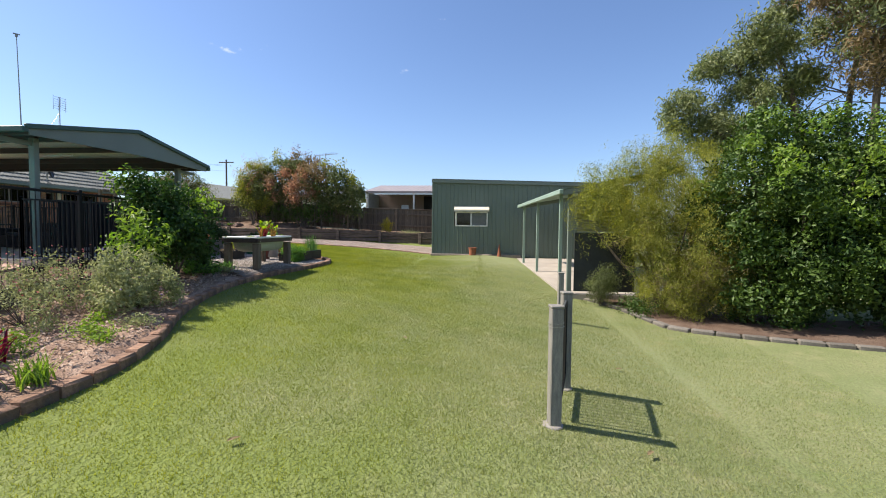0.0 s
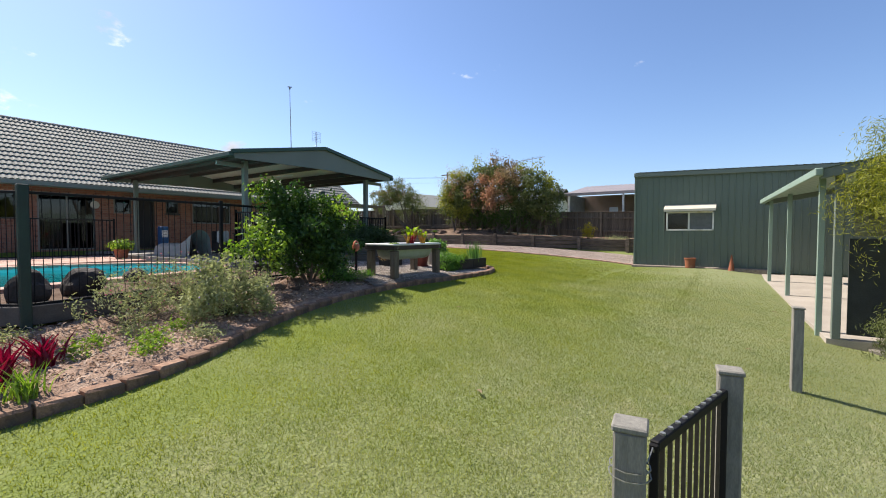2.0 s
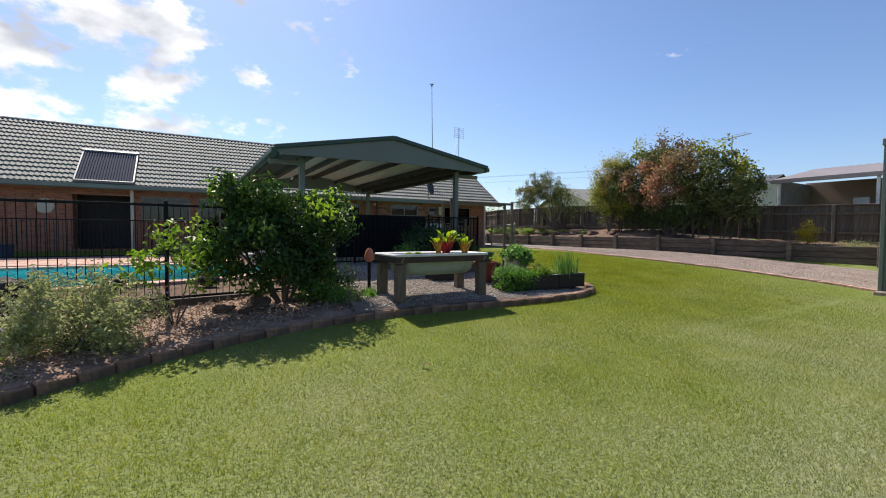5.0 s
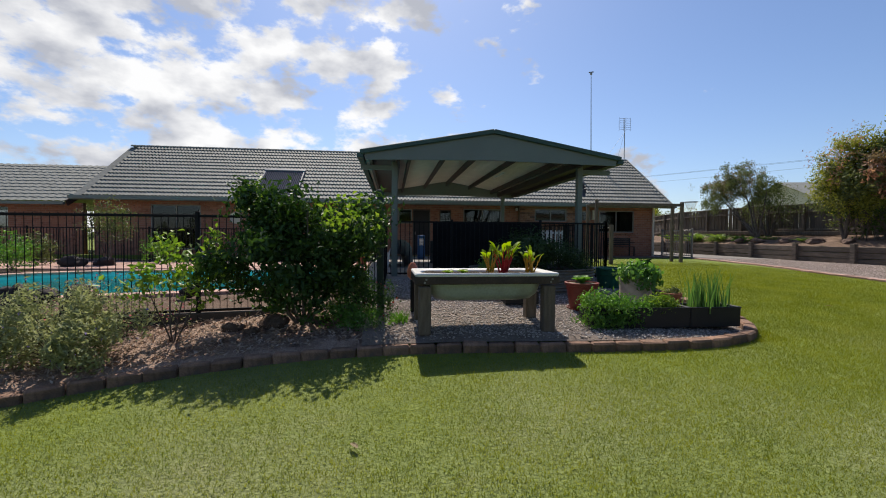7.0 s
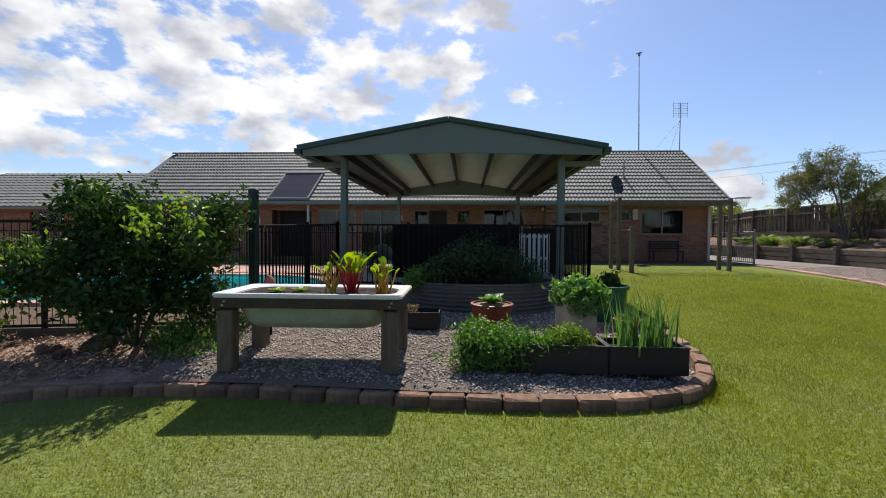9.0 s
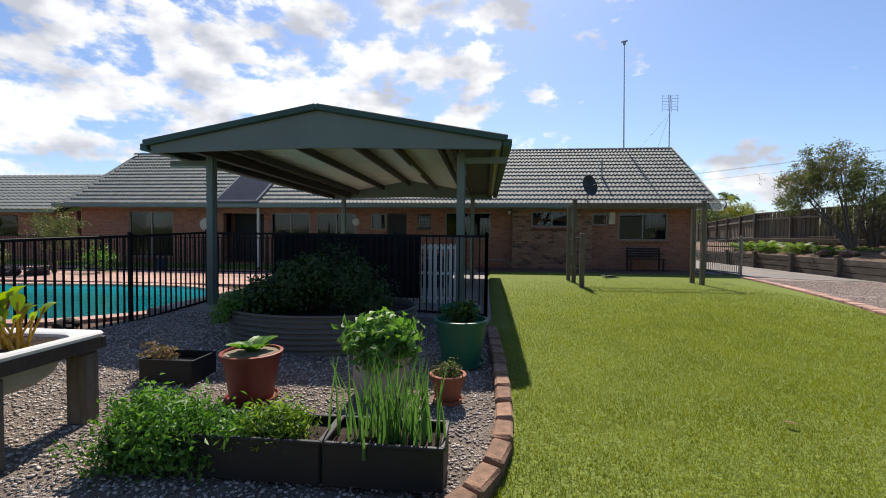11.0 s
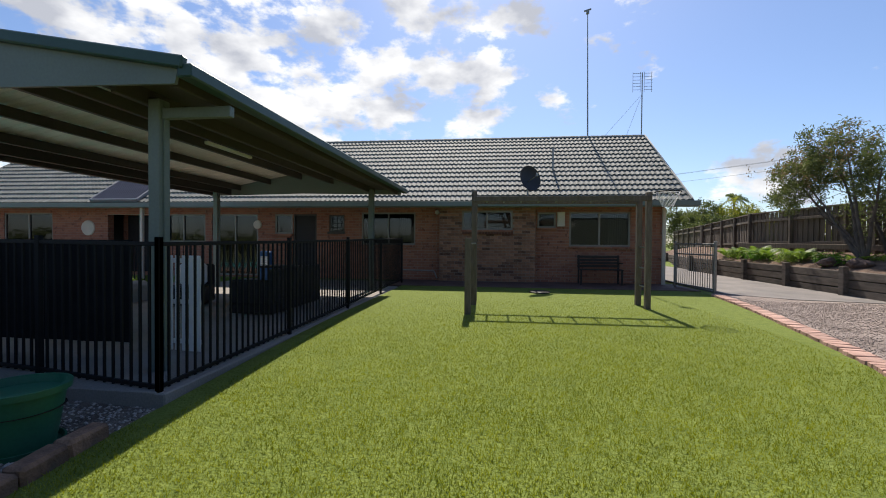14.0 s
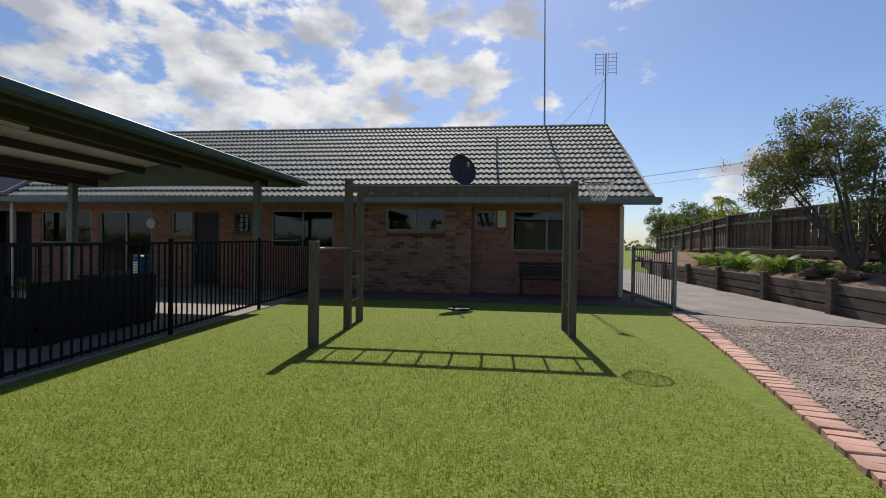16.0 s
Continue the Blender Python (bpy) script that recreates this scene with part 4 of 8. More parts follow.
def window(y0, y1, z0, z1, x, kind, idx):
    """A window or door set in a wall that faces +x."""
    nm = "door_%d" % idx if kind in ("door", "glass_door") else "window_%d" % idx
    lab = {"door": "dark screen door in a brick wall", "glass_door": "dark glass sliding door", "slider": "aluminium sliding window with dark glass", "slider_curtain": "aluminium sliding window with pale curtain behind one pane",
           "small": "small aluminium window", "grille": "small window with dark grille", "porch": "dark recessed porch opening"}[kind]
    w = thing(nm, (x - 0.06, (y0 + y1) / 2, z0), lab, "door" if "door" in kind else "window", kind="structure")
    W, H = y1 - y0, z1 - z0
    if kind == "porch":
        # near-black panel stands in for the shade deep in the porch
        part("screen_panel", MB().box((-0.8, 0, H / 2), (0.04, W, H)), mat("porch_shade_black", (0.03, 0.03, 0.03), 0.7), w)
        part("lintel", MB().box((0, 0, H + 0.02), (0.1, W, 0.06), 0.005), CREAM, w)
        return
    fr = DARKALU if kind in ("door", "grille") else ALU
    t = 0.05
    fm = MB()
    fm.box((0, 0, t / 2), (0.08, W, t), 0.004).box((0, 0, H - t / 2), (0.08, W, t), 0.004).box((0, -W / 2 + t / 2, H / 2), (0.08, t, H - 2 * t), 0.004).box((0, W / 2 - t / 2, H / 2), (0.08, t, H - 2 * t), 0.004)
    if kind in ("slider", "slider_curtain", "glass_door"):
        fm.box((0, 0, H / 2), (0.06, t, H - 2 * t), 0.004)
    part("window_frame" if "door" not in kind else "door_frame", fm, fr, w)
    if kind not in ("door", "glass_door"):
        part("window_sill", MB().box((0.07, 0, -0.03), (0.16, W + 0.05, 0.06), 0.006), BRICK if kind != "grille" else DARKALU, w)
    if kind == "door":
        part("screen_mesh", MB().box((-0.01, 0, H / 2), (0.02, W - 2 * t, H - 2 * t)), mat("door_screen_mesh", (0.035, 0.03, 0.028), 0.6, 0.3, 3.0), w)
        part("door_handle", MB().box((0.05, -W * 0.35, H * 0.48), (0.05, 0.03, 0.14), 0.006), ALU, w)
        return
    n = 2 if kind in ("slider", "slider_curtain", "glass_door") else 1
    for i in range(n):
        pw = (W - 2 * t) / n
        g = part("pane", MB().box((-0.012 * i, -W / 2 + t + pw * (i + 0.5), H / 2), (0.006, pw, H - 2 * t)), GLASS, w)
        g.visible_shadow = False
    if kind == "grille":
        gm = MB()
        for i in range(3):
            gm.box((0.03, (i - 1) * W / 3.5, H / 2), (0.015, 0.015, H))
        for i in range(3):
            gm.box((0.03, 0, H * (i + 1) / 4), (0.015, W, 0.015))
        part("grille", gm, BLACK, w)
    if kind == "slider_curtain":
        cm = MB()
        k = 40
        rows = []
        for zz in (0.02, H - 0.05):
            rows.append([(-0.16 + 0.025 * math.sin(i * 1.3), W * (0.16 + 0.30 * i / k), zz) for i in range(k + 1)])
        cm.sheet(rows)
        part("curtain", cm, CURTAIN, w, "pale curtain", True, False)


for i, o in enumerate(OPEN_MAIN):
    window(*o[:4], WX, o[4], i + 1)
window(14.75, 16.28, 1.60, 2.18, WX + 0.28, "slider", len(OPEN_MAIN) + 1)
# soldier-course sill under the bathroom window
sill = MB()
for i in range(18):
    sill.box((WX + 0.30, 14.80 + i * 0.086, 1.52), (0.10, 0.078, 0.12), 0.005)
single("brick_sill", sill, mat("sill_brick", (0.22, 0.10, 0.065), 0.85, 0.3, 9.0), "row of dark sill bricks under a window", "sill", kind="structure")
# slab along the wall
single("house_path", MB().box((-17.15, 16.9, -0.06), (1.75, 8.3, 0.16), 0.01), REDCONC, "dark red concrete path along the brick wall", "path", kind="structure")

# solar collector on the roof
sol = thing("solar_collector", (0, 0, 0), "blue-black tube solar collector on the tiled roof", "solar panel")
so = roof_frame(0, (SOLAR_Y0 + SOLAR_Y1) / 2)
COLLECTOR = mat("collector_tube", (0.10, 0.11, 0.15), 0.9, 0.2, 3.0, None, 40.0, 0.0, spec=0.08)
fm = MB()
Ls, Ws = 2.35, SOLAR_Y1 - SOLAR_Y0
for c, s in (((Ls / 2, -Ws / 2, 0.12), (Ls, 0.06, 0.1)), ((Ls / 2, Ws / 2, 0.12), (Ls, 0.06, 0.1)), ((0, 0, 0.12), (0.06, Ws, 0.1)), ((Ls, 0, 0.13), (0.14, Ws + 0.1, 0.14))):
    fm.box(c, s, 0.01)
part("frame", fm, mat("grey_collector_frame", (0.24, 0.25, 0.27), 0.5, 0.1, 4.0), sol, "", loc=so)
part("backing", MB().box((Ls / 2, 0, 0.09), (Ls, Ws, 0.03)), COLLECTOR, sol, "", loc=so)
tube = MB().cyl((0.03, 0, 0), (Ls - 0.05, 0, 0), 0.028, 0.028, 8).mesh("tube", True)
tube.materials.append(COLLECTOR)
for i in range(20):
    part("tube", tube, COLLECTOR, sol, loc=so @ Matrix.Translation((0, -Ws / 2 + 0.08 + i * (Ws - 0.16) / 19, 0.135)))

# mast, antenna, dish
mast = thing("radio_mast", (-21.4, 19.18, 5.15), "tall thin steel mast on the roof ridge", "mast")
part("pole", MB().cyl((0, 0, 0), (-0.05, -0.05, 4.75), 0.03, 0.016, 8), GALV, mast)
part("head", MB().cyl((-0.05, -0.05, 4.72), (-0.05, -0.05, 4.84), 0.06, 0.06, 8).cyl((-0.12, -0.16, 4.86), (0.02, 0.06, 4.86), 0.035, 0.035, 6), GALV, mast)
ant = thing("tv_antenna", (-21.35, 21.1, 5.15), "television antenna with stay wires on the roof ridge", "antenna")
part("pole", MB().cyl((0, 0, 0), (0, 0, 2.4), 0.022, 0.02, 8), GALV, ant)
am = MB()
for k in (-1, 1):
    for z in np.arange(1.75, 2.36, 0.12):
        am.box((0.06, k * 0.2, z), (0.01, 0.28, 0.012))
    am.box((0, k * 0.33, 2.05), (0.012, 0.012, 0.75)).box((0, k * 0.07, 2.05), (0.012, 0.012, 0.75))
part("grid", am, GALV, ant)
part("stay_wire", MB().cyl((0, 0, 1.6), (0.6, -1.5, -0.1), 0.006, 0.006, 4), GALV, ant)
part("stay_wire", MB().cyl((0, 0, 1.6), (0.5, -0.7, -0.1), 0.006, 0.006, 4), GALV, ant)
dish = thing("satellite_dish", (-17.35, 16.7, 2.45), "dark grey satellite dish above the gutter", "dish")
part("arm", MB().cyl((0, 0, -0.1), (0, 0, 0.5), 0.025, 0.025, 8).cyl((0.02, 0, 0.55), (0.5, 0.22, 0.66), 0.012, 0.012, 6).box((0.5, 0.22, 0.68), (0.06, 0.06, 0.1), 0.01), GALV, dish)
dm = MB()
dm.lathe([(0.0, 0.0), (0.16, 0.02), (0.30, 0.07), (0.38, 0.125), (0.38, 0.10), (0.30, 0.045), (0.0, -0.03)], 26)
part("reflector", dm, mat("dark_dish", (0.045, 0.045, 0.048), 0.55), dish, "", True, loc=pose(0.02, 0, 0.62, 0, 78, 38))

vent = thing("roof_vent_pipe", (-18.9, 17.6, 3.55), "thin grey vent pipe on the roof", "pipe")
part("pipe", MB().cyl((0, 0, -0.1), (0, 0, 0.75), 0.03, 0.03, 8), GALV, vent)

# ---------------------------------------------------------------- patio pavilion
PX0, PX1, PY0, PY1, PYC = -15.95, -7.70, 7.62, 13.28, 10.42
PZ, PZR = 2.64, 3.14
pav = thing("patio_pavilion", (0, 0, 0), "dark green steel patio pavilion with low gable roof", "pavilion")


def pav_roof():
    for y0, z0 in ((PY0, PZ), (PY1, PZ)):
        # trimdeck sheet, ribs run down the slope
        mb = MB()
        n = int((PX1 - PX0) / 0.1)
        rows = [[], []]
        for i in range(n * 2 + 1):
            x = PX0 + (PX1 - PX0) * i / (n * 2)
            h = 0.02 if i % 4 == 0 else 0.0
            rows[0].append((x, y0, z0 + h - 0.03))
            rows[1].append((x, PYC, PZR + h - 0.03))
        mb.sheet(rows)
        part("roof_sheet", mb, SOFFIT, pav, "cream ribbed roof sheet", False, False)
        mb = MB()
        rows = [[(p[0], p[1], p[2] + 0.006) for p in r] for r in rows]
        mb.sheet(rows)
        part("roof_cover", mb, GREEN, pav, "dark green outer roof sheet", False, False)
        s = 1 if y0 > PYC else -1
        gm = MB()
        gm.box(((PX0 + PX1) / 2, y0 + s * 0.06, z0 - 0.06), (PX1 - PX0 + 0.08, 0.13, 0.11), 0.012)
        part("gutter", gm, GREENDK, pav, "dark green gutter")
        part("eave_beam", MB().box(((PX0 + PX1) / 2, y0 - s * 0.75, z0 - 0.06), (PX1 - PX0 - 0.3, 0.07, 0.17), 0.008), RAFTER, pav)
        part("eave_purlin", MB().box(((PX0 + PX1) / 2, y0 - s * 0.14, z0 - 0.08), (PX1 - PX0 - 0.2, 0.08, 0.12), 0.008), RAFTER, pav)
        # added dark sheet: the overhang's shade is put into its colour
        part("eave_lining", MB().box(((PX0 + PX1) / 2, y0 - s * 0.42, z0 - 0.012), (PX1 - PX0 - 0.2, 0.52, 0.02), 0.004), RAFTER, pav, "dark sheet added under the eave")
        for f in (0.36, 0.68):
            yy, zz = y0 + (PYC - y0) * f, z0 + (PZR - z0) * f
            part("purlin", MB().box(((PX0 + PX1) / 2, yy, zz - 0.12), (PX1 - PX0 - 0.2, 0.07, 0.15), 0.008), RAFTER, pav)
    part("ridge_beam", MB().box(((PX0 + PX1) / 2, PYC, PZR - 0.14), (PX1 - PX0 - 0.2, 0.08, 0.17), 0.008), RAFTER, pav)
    part("ridge_cap", MB().box(((PX0 + PX1) / 2, PYC, PZR + 0.005), (PX1 - PX0 + 0.06, 0.3, 0.03), 0.01), GREENDK, pav)
    for x, s in ((PX1, 1), (PX0, -1)):
        mb = MB()
        zb = PZ - 0.15
        mb.add([(x, PY0 + 0.02, PZ - 0.02), (x, PYC, PZR - 0.03), (x, PY1 - 0.02, PZ - 0.02), (x, PY1 - 0.05, zb), (x, PYC, zb + 0.05), (x, PY0 + 0.05, zb)], [(0, 1, 4, 5), (1, 2, 3, 4)])
        mb.add([(x - 0.03 * s, p[1], p[2]) for p in mb.v[:6]], [(5, 4, 1, 0), (4, 3, 2, 1)])
        mb.f += [(0, 6, 7, 1), (1, 7, 8, 2), (2, 8, 9, 3), (3, 9, 10, 4), (4, 10, 11, 5), (5, 11, 6, 0)]
        part("gable_panel", mb, GREEN, pav, "dark green ribbed gable panel")
        for y0 in (PY0 - 0.06, PY1 + 0.06):
            part("barge_cap", MB().beam((x + 0.03 * s, y0, PZ + 0.0), (x + 0.03 * s, PYC, PZR + 0.02), 0.07, 0.10, 0.012), GREENDK, pav, "dark green barge capping")


pav_roof()
for px, py in ((-8.32, 8.28), (-8.25, 12.62), (-15.3, 8.3), (-15.3, 12.6)):
    zb = -0.15
    p = part("post", MB().box((px, py, (2.55 + zb) / 2), (0.14, 0.12, 2.55 - zb), 0.008).box((px, py + 0.062, (2.5 + zb) / 2), (0.05, 0.03, 2.5 - zb)), GREEN, pav)
    s = 1 if py > 10 else -1
    if px > -10:
        part("eave_bracket", MB().box((px, py + s * 0.35, 2.42), (0.07, 0.8, 0.1), 0.006), GREEN, pav)
part("lamp_batten", MB().box((-11.2, 11.4, 2.72), (1.2, 0.07, 0.05), 0.01), WHITE, pav)
single("patio_slab", MB().box((-12.8, 10.3, -0.12), (10.2, 5.5, 0.18), 0.01), CONCRETE, "grey concrete patio slab under the pavilion", "patio", kind="structure")
single("patio_kerb", MB().box((-12.0, 13.02, -0.16), (8.6, 0.22, 0.24), 0.012), CONCRETE, "grey concrete kerb under the black fence", "kerb", kind="structure")

# ---------------------------------------------------------------- pool fences


def bar_fence(name, line, z0s, height, spacing, rad, label, posts, mat_=None, square=True, base_gap=0.06, postw=0.05, post_extra=0.03):
    """Post-and-bar fence along a polyline; each panel a thing of bars and two rails."""
    mat_ = mat_ or BLACK
    for i in range(len(line) - 1):
        a, b = Vector((*line[i], z0s[i])), Vector((*line[i + 1], z0s[i + 1]))
        L = (b - a).length
        f = thing(name, a, label, "fence", "pool fence panels")
        d = (b - a)
        hgt = Vector((0, 0, 1))
        for zz in (base_gap, height - 0.03):
            part("rail", MB().beam(hgt * zz, d + hgt * zz, 0.028, 0.036, 0.004), mat_, f)
        if height > 1.0:
            pass
        n = max(2, int(L / spacing))
        bar = (MB().box((0, 0, height / 2), (rad * 2, rad * 2, height - base_gap)) if square else MB().cyl((0, 0, base_gap), (0, 0, height), rad, rad, 6)).mesh("bar")
        bar.materials.append(mat_)
        for k in range(1, n):
            part("bar", bar, mat_, f, loc=d * (k / n))
        part("post", MB().box((0, 0, (height + post_extra) / 2 - 0.05), (postw, postw, height + post_extra + 0.1), 0.006), mat_, f)
        if i == len(line) - 2:
            part("post", MB().box((d.x, d.y, d.z + (height + post_extra) / 2 - 0.05), (postw, postw, height + post_extra + 0.1), 0.006), mat_, f)


bar_fence("pool_fence", [(-7.74, 13.05), (-10.0, 13.05), (-12.3, 13.05), (-14.6, 13.05), (-16.9, 13.05)], [-0.06, -0.04, -0.01, 0.03, 0.06], 1.28, 0.105, 0.009, "black powder-coated pool fence panel on a kerb", [])
bar_fence("pool_fence", [(-7.74, 13.05), (-8.0, 11.6), (-8.3, 9.6), (-8.45, 8.1)], [-0.06, -0.05, -0.04, -0.04], 1.28, 0.105, 0.009, "black powder-coated pool fence panel beside the patio", [])
bar_fence("pool_fence", [(-8.45, 8.1), (-6.8, 8.08), (-5.0, 8.06)], [-0.05, -0.12, -0.18], 1.3, 0.105, 0.009, "black powder-coated pool fence panel facing the pool", [])
bar_fence("garden_pool_fence", [(-5.0, 8.06), (-4.58, 5.65), (-4.16, 3.2)], [-0.2, -0.2, -0.22], 1.36, 0.085, 0.0048, "fine black rod pool fence above the garden bed", [], BLACK, False)
bar_fence("garden_pool_fence", [(-4.16, 3.2), (-5.5, 2.09), (-5.6, -1.4), (-5.7, -5.0)], [-0.22, -0.2, -0.2, -0.2], 1.36, 0.085, 0.0048, "fine black rod pool fence above the garden bed", [], BLACK, False)
bar_fence("garden_pool_fence", [(-15.2, -8.5), (-15.2, -4.5), (-15.2, -0.5), (-15.2, 3.5), (-15.2, 7.6)], [-0.12] * 5, 1.25, 0.105, 0.008, "black pool fence panel in front of the brick wall", [], BLACK)
for (x, y, z0, z1) in ((-4.16, 3.2, -0.45, 1.2), (-5.0, 8.06, -0.45, 1.57), (-5.5, 2.09, -0.4, 2.1)):
    single("fence_post", MB().box((0, 0, (z1 - z0) / 2), (0.1, 0.1, z1 - z0), 0.01), mat("post_dark_green", (0.018, 0.045, 0.036), 0.5) if "post_dark_green" not in MATS else MATS["post_dark_green"],
           "dark green steel fence post in the garden bed", "post", (x, y, z0), 0, "tall fence posts")
# plinth board under the fine fence
pl = thing("fence_plinth", (0, 0, 0), "grey concrete plinth under the pool fence", "kerb", kind="structure")
for (a, b) in (((-5.0, 8.06), (-4.58, 5.65)), ((-4.58, 5.65), (-4.16, 3.2)), ((-4.16, 3.2), (-5.5, 2.09)), ((-5.5, 2.09), (-5.6, -5.0))):
    part("plinth", MB().beam((*a, -0.28), (*b, -0.28), 0.09, 0.22, 0.01), mat("dark_concrete_plinth", (0.11, 0.10, 0.09), 0.9) if "dark_concrete_plinth" not in MATS else MATS["dark_concrete_plinth"], pl)

# shade cloth on the patio side of the fence
cl = MB()
rows = []
for z in np.linspace(0.1, 1.22, 8):
    rows.append([(-8.72 + 0.012 * math.sin(y * 9 + z * 4), y, z) for y in np.linspace(9.2, 11.88, 40)])
cl.sheet(rows)
rows = [[(p[0] - 0.008, p[1], p[2]) for p in r] for r in rows]
cl.sheet(rows)
single("shade_cloth_screen", cl, SHADECLOTH, "black shade-cloth screen tied to the pool fence", "screen", smooth=True, fix=False)
# ---------------------------------------------------------------- pool
POOL = [(-5.95, 1.2), (-6.15, 2.6), (-6.55, 4.0), (-6.95, 5.4), (-7.35, 6.6), (-8.3, 7.35), (-9.6, 7.4), (-10.8, 6.7), (-11.5, 5.4), (-11.6, 3.9), (-11.5, 2.2), (-11.2, 0.4), (-10.4, -1.0), (-9.0, -1.6), (-7.4, -1.2), (-6.3, 0.0)]


def ring(poly, step=0.3):
    p = resample(poly + poly[:3], step)
    # keep one turn
    start = Vector((*poly[1], 0))
    out, on = [], False
    for i, q in enumerate(p):
        if not on and (q - start).length < step:
            on = True
        if on:
            out.append((q.x, q.y))
            if len(out) > 10 and (Vector((*out[0], 0)) - q).length < step * 0.9:
                out.pop()
                break
    return out


def offset(poly, d):
    n = len(poly)
    cx, cy = sum(p[0] for p in poly) / n, sum(p[1] for p in poly) / n
    out = []
    for i in range(n):
        a, b = Vector(poly[i - 1]), Vector(poly[(i + 1) % n])
        t = (b - a).normalized()
        m = Vector((t.y, -t.x))
        if m.dot(Vector(poly[i]) - Vector((cx, cy))) < 0:
            m = -m
        out.append((poly[i][0] + m.x * d, poly[i][1] + m.y * d))
    return out


PR = ring(POOL)
pool = thing("swimming_pool", (0, 0, 0), "kidney-shaped swimming pool with turquoise water and salmon coping", "pool")
mb = MB()
n = len(PR)
mb.add([(x, y, -0.16) for x, y in PR] + [(x, y, -1.5) for x, y in PR], [(i, (i + 1) % n, n + (i + 1) % n, n + i) for i in range(n)] + [tuple(range(n, 2 * n))])
part("basin", mb, POOLTILE, pool, "pale blue plastered basin", False, False)
wt = part("water", MB().add([(x, y, -0.27) for x, y in PR], [tuple(range(n))]), WATER, pool, "clear turquoise water", False, False)
wt.visible_shadow = False
PO = offset(PR, 0.34)
for i in range(n):
    j = (i + 1) % n
    a, b, c, d = Vector(PR[i]), Vector(PR[j]), Vector(PO[j]), Vector(PO[i])
    g = 0.02
    a, b, c, d = a.lerp(b, g), b.lerp(a, g), c.lerp(d, g), d.lerp(c, g)
    part("coping_paver", MB().prism([tuple(a), tuple(b), tuple(c), tuple(d)], -0.2, -0.13), PAVER, pool)
# terrace round the pool: mulch bed towards the garden, pavers towards the house
tm = MB()
outer = offset(PO, -0.02)
N = len(outer)
border = []
for x, y in outer:
    v = Vector((x + 8.9, y - 3.0))
    s = 1e9
    if abs(v.x) > 1e-6:
        s = min(s, ((-4.2 if v.x > 0 else -17.0) + 8.9) / v.x)
    if abs(v.y) > 1e-6:
        s = min(s, ((8.0 if v.y > 0 else -13.0) - 3.0) / v.y)
    border.append((-8.9 + v.x * s, 3.0 + v.y * s))
rows = []
for k in range(9):
    f = k / 8
    row = []
    for i in range(N + 1):
        a, b = outer[i % N], border[i % N]
        x, y = a[0] + (b[0] - a[0]) * f, a[1] + (b[1] - a[1]) * f
        x = min(x, fence_x(y) + 0.02) if y < 8.0 else x
        row.append((x, y, -0.19 + 0.03 * noise.noise((x * 4, y * 4, 2)) * (1 if 0 < k else 0)))
    rows.append(row)
tm.sheet(rows)
single("pool_mulch", tm, SOIL, "bark mulch between pool and fence", "garden bed", kind="structure", smooth=True, fix=False)
pv = thing("pool_paving", (0, 0, 0), "salmon clay pavers between pool and house", "paving", kind="structure")
pm = MB().box((0, 0, 0), (0.39, 0.39, 0.06), 0.006).mesh("paver")
pm.materials.append(PAVER)
cnt = 0
for i in range(12):
    for j in range(25):
        x, y = -12.3 - i * 0.4, -2.4 + j * 0.4
        if cnt < 300:
            part("paver", pm, PAVER, pv, loc=(x, y, -0.155))
            cnt += 1
rest = MB()
for i in range(14):
    for j in range(25):
        rest.box((-12.3 - i * 0.4, -12.4 + j * 0.4, -0.155), (0.39, 0.39, 0.06))
ob = part("pavers", rest, PAVER, pv)
ob["kind"] = "stuff"

# ---------------------------------------------------------------- shed and lean-to
SX0, SY = -0.86, 19.09
shed = thing("shed", (SX0, SY, -0.56), "green steel-clad garden shed with low roof", "shed")
SHW, SHD, SHH = 7.2, 6.0, 3.42


def clad(w, h0, h1, hole=None):
    """Ribbed steel cladding in the plane y = 0, from x = 0 to w; top edge from h0 to h1."""
    mb = MB()
    step = 0.19
    n = int(w / step)
    xs = []
    for i in range(n + 1):
        x = i * step
        xs += [(x, 0.0), (x + 0.012, -0.018), (x + 0.035, -0.018), (x + 0.047, 0.0)]
    xs = [p for p in xs if p[0] <= w] + [(w, 0.0)]
    for (xa, ya), (xb, yb) in zip(xs, xs[1:]):
        za, zb = h0 + (h1 - h0) * xa / w, h0 + (h1 - h0) * xb / w
        spans = [(0.0, None)]
        if hole and xa < hole[1] and xb > hole[0]:
            mb.add([(xa, ya, 0), (xb, yb, 0), (xb, yb, hole[2]), (xa, ya, hole[2])], [(0, 1, 2, 3)])
            mb.add([(xa, ya, hole[3]), (xb, yb, hole[3]), (xb, yb, zb), (xa, ya, za)], [(0, 1, 2, 3)])
        else:
            mb.add([(xa, ya, 0), (xb, yb, 0), (xb, yb, zb), (xa, ya, za)], [(0, 1, 2, 3)])
    return mb


